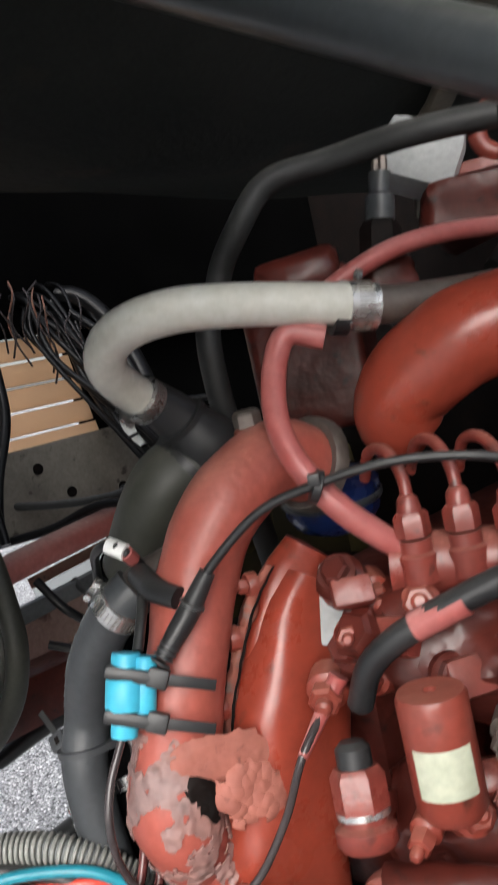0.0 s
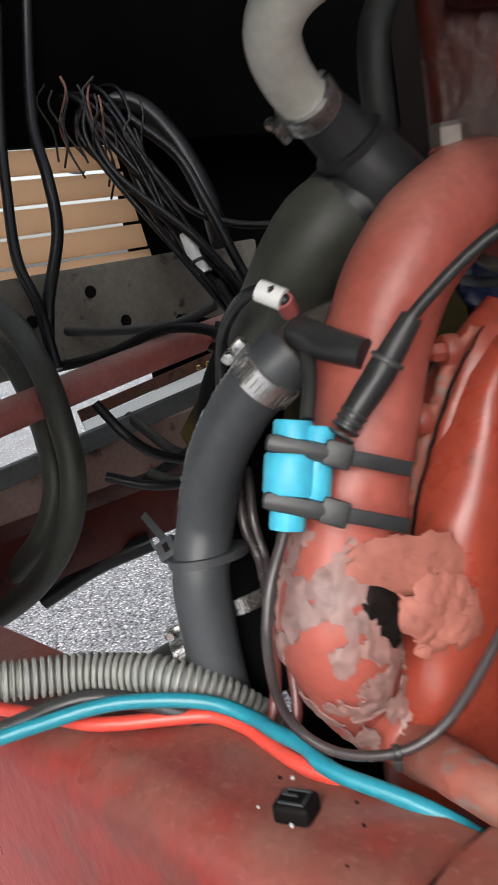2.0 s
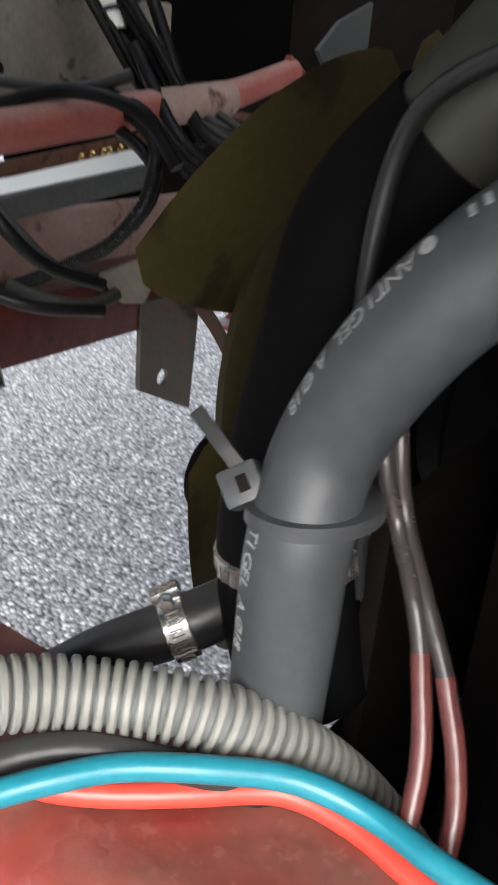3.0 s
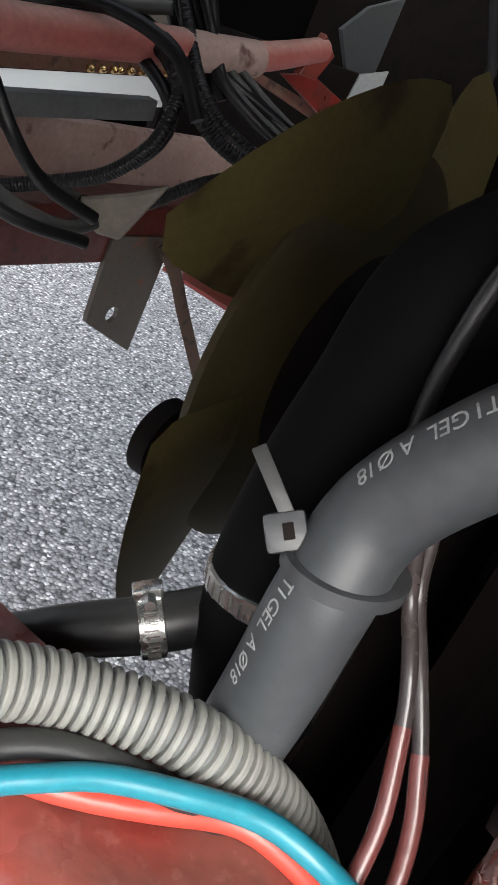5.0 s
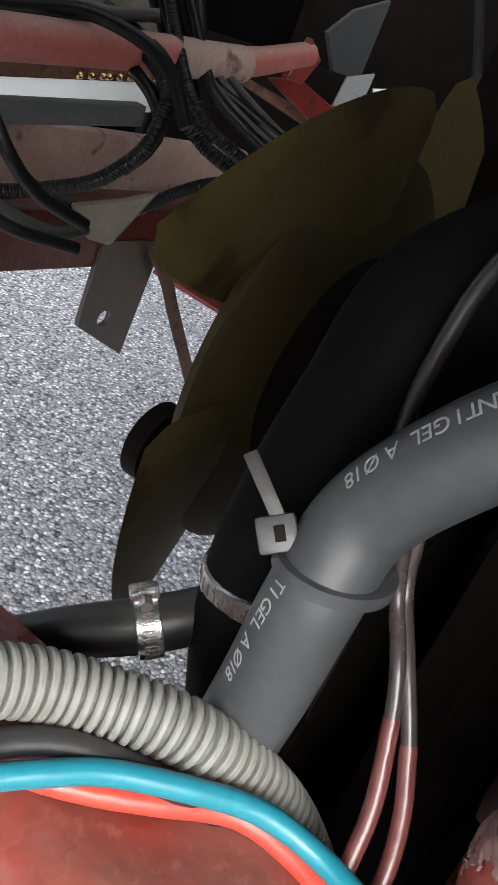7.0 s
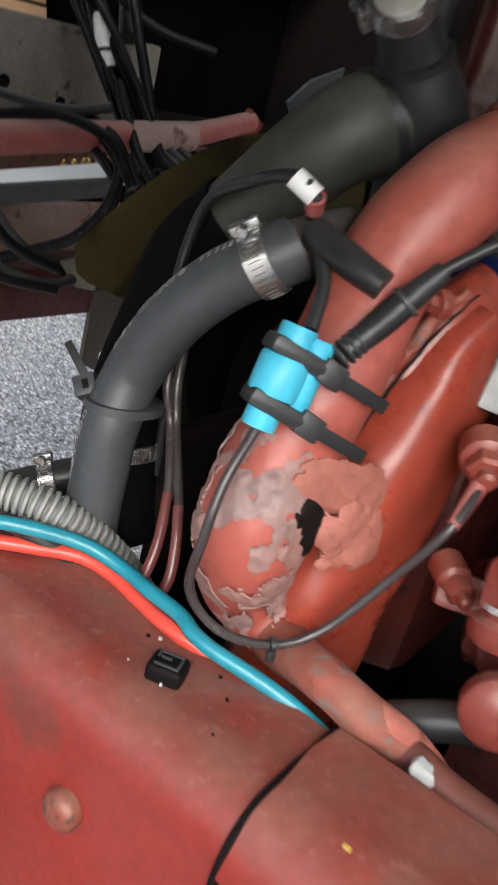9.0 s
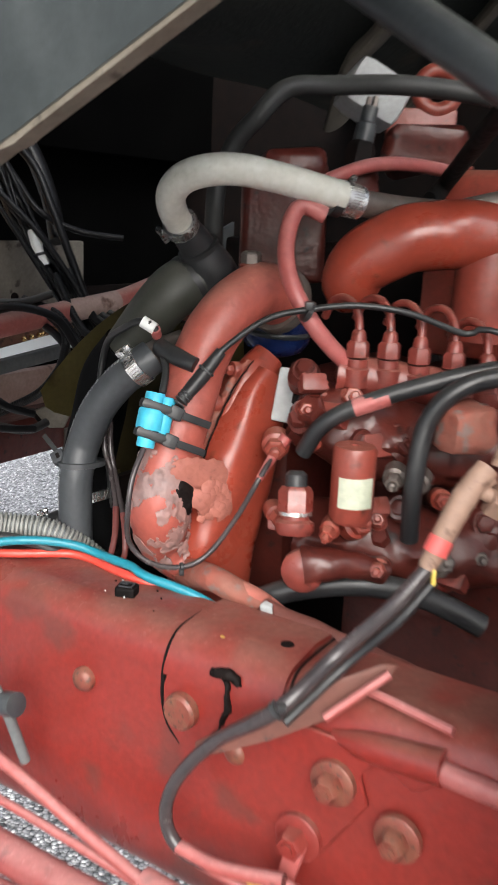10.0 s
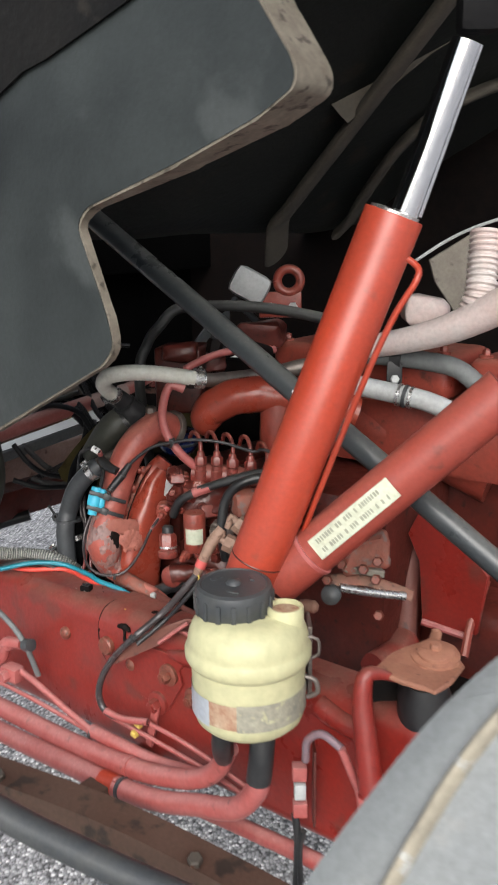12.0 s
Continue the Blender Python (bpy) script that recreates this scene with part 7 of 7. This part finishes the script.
loom([(-0.408, 1.500, 1.099), (-0.356, 1.502, 1.083), (-0.292, 1.509, 1.061), (-0.193, 1.527, 1.030)], 0.009, "black cable dropping behind the fan")
for k in range(3):
    loom([(-0.416 + 0.02 * k, 1.482 + 0.018 * k, 1.108), (-0.37 + 0.022 * k, 1.484 + 0.018 * k, 1.082), (-0.31 + 0.024 * k, 1.487 + 0.018 * k, 1.056), (-0.215 + 0.028 * k, 1.5 + 0.018 * k, 1.022)], 0.0062, "dusty black cable dropping behind the fan", mat=OLD_HOSE)
loom([(-0.488, 1.378, 1.089), (-0.458, 1.340, 1.073), (-0.441, 1.324, 1.050), (-0.447, 1.312, 1.021), (-0.467, 1.313, 0.991)], 0.008, "black cable looped under the crossbar")
loom([(-0.477, 1.421, 0.904), (-0.433, 1.423, 0.929), (-0.392, 1.430, 0.964), (-0.347, 1.453, 0.987), (-0.292, 1.477, 0.994)], 0.008, "black corrugated conduit behind the fan", True)
loom([(-0.649, 1.394, 0.995), (-0.612, 1.371, 0.967), (-0.577, 1.369, 0.933), (-0.548, 1.387, 0.915), (-0.520, 1.410, 0.906)], 0.0085, "dark grey cable running into a grommet", mat=OLD_HOSE)
GROMMET_CABLE = [(-0.619, 1.343, 0.906), (-0.576, 1.347, 0.890), (-0.535, 1.356, 0.881), (-0.509, 1.372, 0.882), (-0.491, 1.395, 0.889)]
loom(GROMMET_CABLE, 0.009, "dark grey cable running into a grommet", mat=OLD_HOSE)
loom([(-0.798, 1.241, 1.239), (-0.723, 1.190, 1.185), (-0.671, 1.133, 1.125), (-0.646, 1.100, 1.054), (-0.639, 1.084, 0.977), (-0.667, 1.082, 0.899), (-0.731, 1.077, 0.831), (-0.824, 1.082, 0.782)], 0.0175, "thick dusty grey battery cable in a loop", mat=OLIVE_HOSE)
loom([(-0.830, 1.272, 1.169), (-0.757, 1.226, 1.139), (-0.715, 1.187, 1.077), (-0.692, 1.154, 1.003), (-0.693, 1.140, 0.944), (-0.728, 1.130, 0.880), (-0.800, 1.127, 0.825), (-0.860, 1.131, 0.796)], 0.0175, "thick dusty grey battery cable in a loop", mat=OLIVE_HOSE)
loom([(-0.786, 1.637, 1.834), (-0.800, 1.510, 1.513), (-0.786, 1.430, 1.374), (-0.763, 1.357, 1.268), (-0.732, 1.325, 1.194), (-0.713, 1.296, 1.098)], 0.009, "black cable hanging before the grille")
loom([(-0.734, 1.699, 1.930), (-0.755, 1.601, 1.652), (-0.749, 1.513, 1.487), (-0.718, 1.444, 1.388), (-0.707, 1.405, 1.300), (-0.724, 1.347, 1.195), (-0.731, 1.314, 1.098)], 0.010, "black cable hanging before the grille")
HN = [(-0.693, 1.629, 1.499), (-0.637, 1.625, 1.442), (-0.602, 1.589, 1.348), (-0.553, 1.556, 1.255), (-0.493, 1.528, 1.181), (-0.426, 1.501, 1.107)]
H2 = [(-0.657, 1.659, 1.516), (-0.616, 1.624, 1.419), (-0.567, 1.589, 1.323), (-0.509, 1.557, 1.229), (-0.451, 1.527, 1.146), (-0.404, 1.496, 1.066)]
for pts in (HN, H2, [(-0.617, 1.639, 1.486), (-0.540, 1.633, 1.406), (-0.499, 1.600, 1.321), (-0.461, 1.565, 1.230), (-0.417, 1.527, 1.121)]):
    loom(pts, 0.009, "black wiring harness with a white connector")
loom([(-0.651, 1.683, 1.479), (-0.580, 1.651, 1.376), (-0.524, 1.614, 1.307), (-0.442, 1.619, 1.269), (-0.346, 1.632, 1.257)], 0.007, "thin black wire curving away")
loom([(-0.756, 1.705, 1.421), (-0.732, 1.731, 1.520), (-0.637, 1.749, 1.529), (-0.565, 1.743, 1.450), (-0.515, 1.705, 1.338), (-0.492, 1.656, 1.244)], 0.02, "thick black rubber seal arching over the harness")
loom([(-0.791, 1.431, 1.153), (-0.661, 1.427, 1.133), (-0.549, 1.424, 1.129), (-0.477, 1.420, 1.149)], 0.008, "grey cable bundle along the dusty panel", mat=OLD_HOSE)
loom([(-0.736, 1.323, 1.097), (-0.636, 1.322, 1.107), (-0.543, 1.311, 1.132), (-0.459, 1.291, 1.117), (-0.416, 1.265, 1.066)], 0.008, "dark cable bundle above the red crossbar")
loom([(-0.605, 1.130, 1.064), (-0.569, 1.125, 1.015), (-0.535, 1.143, 0.980), (-0.485, 1.177, 0.956)], 0.007, "black cable below the white bar")
loom([(-0.620, 1.155, 0.957), (-0.556, 1.161, 0.934), (-0.487, 1.201, 0.922)], 0.007, "black cable below the white bar")
loom([(-0.793, 1.236, 0.753), (-0.703, 1.260, 0.792), (-0.615, 1.280, 0.814)], 0.016, "black pipe above the crossmember")
random.seed(11)
for k in range(14):
    o = Vector(HN[0]).lerp(Vector(HN[1]), random.uniform(0.1, 1.1)) + Vector((random.uniform(-0.07, 0.05), -0.03, random.uniform(-0.02, 0.02)))
    thing("loose_wire", tube([o + Vector((0, 0, 0.06)), o + Vector((random.uniform(-0.02, 0.02), -0.02, 0.03)), o + Vector((random.uniform(-0.02, 0.02), -0.01, -0.02)), o + Vector((random.uniform(-0.02, 0.02), 0, -0.07))], 0.0022, sides=6), TAN if k % 5 == 0 else CABLE_GREY, "thin loose wire fraying from the harness", "wire", "loose wires")
random.seed(23)
for k in range(9):
    o = Vector((random.uniform(-0.06, 0.03), random.uniform(-0.04, 0.02), random.uniform(-0.03, 0.03)))
    e = Vector((random.uniform(-0.03, 0.02), random.uniform(-0.03, 0.0), random.uniform(-0.02, 0.02)))
    m = Vector((random.uniform(-0.04, 0.04), -0.02, random.uniform(-0.03, 0.03)))
    loom([Vector(H2[0]) + o * 1.2 + L(-0.09, 0.0, 0.02) - L(0, 0, 0), Vector(H2[0]) + o, Vector(H2[1]) + o * 0.8 + m, Vector(H2[3]) + o * 0.3 + e, Vector(H2[5]) + e], random.choice((0.004, 0.005, 0.0065)), "black wire in the hanging harness")
WHITE_PLUG = [(-0.532, 1.542, 1.270), (-0.522, 1.537, 1.241), (-0.508, 1.529, 1.197)]
wc = empty("wire_connector", Vector(WHITE_PLUG[1]), "white plastic connector on the black harness", "connector")
part("shell", tube(WHITE_PLUG, [0.011, 0.016, 0.015], sides=10), WHITE_BAR, wc)
part("tie", band(Vector(WHITE_PLUG[1]).lerp(Vector(WHITE_PLUG[2]), 0.5), Vector(WHITE_PLUG[2]) - Vector(WHITE_PLUG[1]), 0.0165, 0.006), BLACK, wc)
gr = empty("grommet", Vector(GROMMET_CABLE[4]), "grey rubber sleeve with a black mouth round two cables", "grommet")
part("sleeve", plate3([(-0.517, 1.405, 0.912), (-0.487, 1.405, 0.876), (-0.456, 1.41, 0.876), (-0.417, 1.415, 0.962), (-0.455, 1.41, 0.940)], 0.012, 0.003), DUST_GREY, gr)
part("mouth", lathe([(0.004, 0.0), (0.02, 0.001), (0.0215, -0.003), (0.019, -0.006)], look((-0.497, 1.400, 0.898), (-0.47, 0.6, 1.1)) @ Matrix.Rotation(radians(35), 4, "Z") @ Matrix.Diagonal((1.15, 0.7, -1, 1)), 24), GREASE_AND_SHADE, gr, "black open mouth of the sleeve")
for name, pts, mt, label in (("inner_panel", [(-0.166, 2.210, 1.194), (-0.119, 2.270, 1.252), (0.094, 2.540, 1.371), (0.264, 2.755, 1.160), (-0.001, 2.419, 1.117), (-0.109, 2.283, 1.118)], CAP_GREY, "dark grey inner panel behind the crossbar"), ("sheet_bracket", [(-0.299, 1.718, 1.109), (-0.245, 1.787, 1.121), (-0.144, 1.916, 1.086), (-0.133, 1.929, 1.042), (-0.197, 1.848, 1.062)], RED_RAIL, "stepped red sheet bracket behind the fan"), ("sheet_bracket", [(-0.153, 1.936, 1.090), (-0.084, 2.024, 1.098), (-0.041, 2.077, 1.027), (-0.122, 1.976, 1.059)], RED_RAIL, "stepped red sheet bracket behind the fan"), ("tan_bracket", [(-0.353, 1.699, 1.091), (-0.326, 1.733, 1.097), (-0.130, 1.981, 1.055), (-0.146, 1.961, 1.032)], TAN, "dusty tan steel bracket behind the fan"), ("inner_panel", [(-0.115, 2.12, 1.136), (-0.064, 2.12, 1.161), (-0.065, 2.12, 1.086), (-0.121, 2.12, 1.074)], WING_GREY, "pale grey inner panel behind the brackets"), ("bumper_fascia", [(-0.053, 2.14, 1.133), (0.011, 2.14, 1.155), (0.035, 2.14, 1.124), (-0.029, 2.14, 1.089)], WHITE_BAR, "white painted panel seen past the fan"), ("tan_bracket", [(-0.206, 1.837, 1.079), (-0.156, 1.900, 1.084), (-0.144, 1.916, 1.061), (-0.188, 1.860, 1.057)], TAN, "dusty tan steel bracket behind the fan")):
    thing(name, plate3(pts, 0.01), mt, label, name.replace("_", " "))
thing("cable", tube([(-0.015, 1.917, 1.376), (0.076, 2.032, 1.275), (0.142, 2.116, 1.185), (0.270, 2.278, 1.019)], 0.011, sides=14), BLACK, "black cable hanging behind the fan", "cable")
# ---- behind the white hose ----
sen = empty("pressure_sensor", Vector((-0.040, 0.639, 1.393)), "dark grey pressure sensor with black base behind hose", "sensor")
SB, STP = Vector((-0.040, 0.639, 1.393)), Vector((-0.031, 0.645, 1.441))
sm = frame_z(SB, STP - SB)
sh = (STP - SB).length
part("base", hexhead(0.017, 0.03, sm @ Matrix.Translation((0, 0, -0.02))), GREASE_AND_SHADE, sen)
part("body", lathe([(0.0105, 0.0), (0.012, 0.01), (0.012, sh * 0.6), (0.009, sh * 0.65), (0.009, sh)], sm, 20), CAP_GREY, sen)
part("terminal", hexhead(0.0035, 0.012, sm @ Matrix.Translation((-0.005, 0, sh))), STEEL, sen)
part("terminal", hexhead(0.0035, 0.012, sm @ Matrix.Translation((0.005, 0, sh))), STEEL, sen)
# rocker castings take the dark red so they sink into the shade
for name, at, size, mt, label in (("rocker_casting", (-0.116, 0.653, 1.375), (0.08, 0.035, 0.03), DARK_RED, "casting behind the hose, coloured dark red to sit in shade"), ("rocker_casting", (-0.043, 0.635, 1.355), (0.05, 0.035, 0.028), DARK_RED, "casting behind the hose, coloured dark red to sit in shade"), ("lifting_block", (0.056, 0.716, 1.402), (0.1, 0.05, 0.09), DARK_RED, "red cast block under the lifting eye")):
    thing(name, crust(block(size, look(at, (-0.1, -0.3, 1.4)), 0.016, segments=4), 0.012, 28, 0.003), mt, label, "casting")
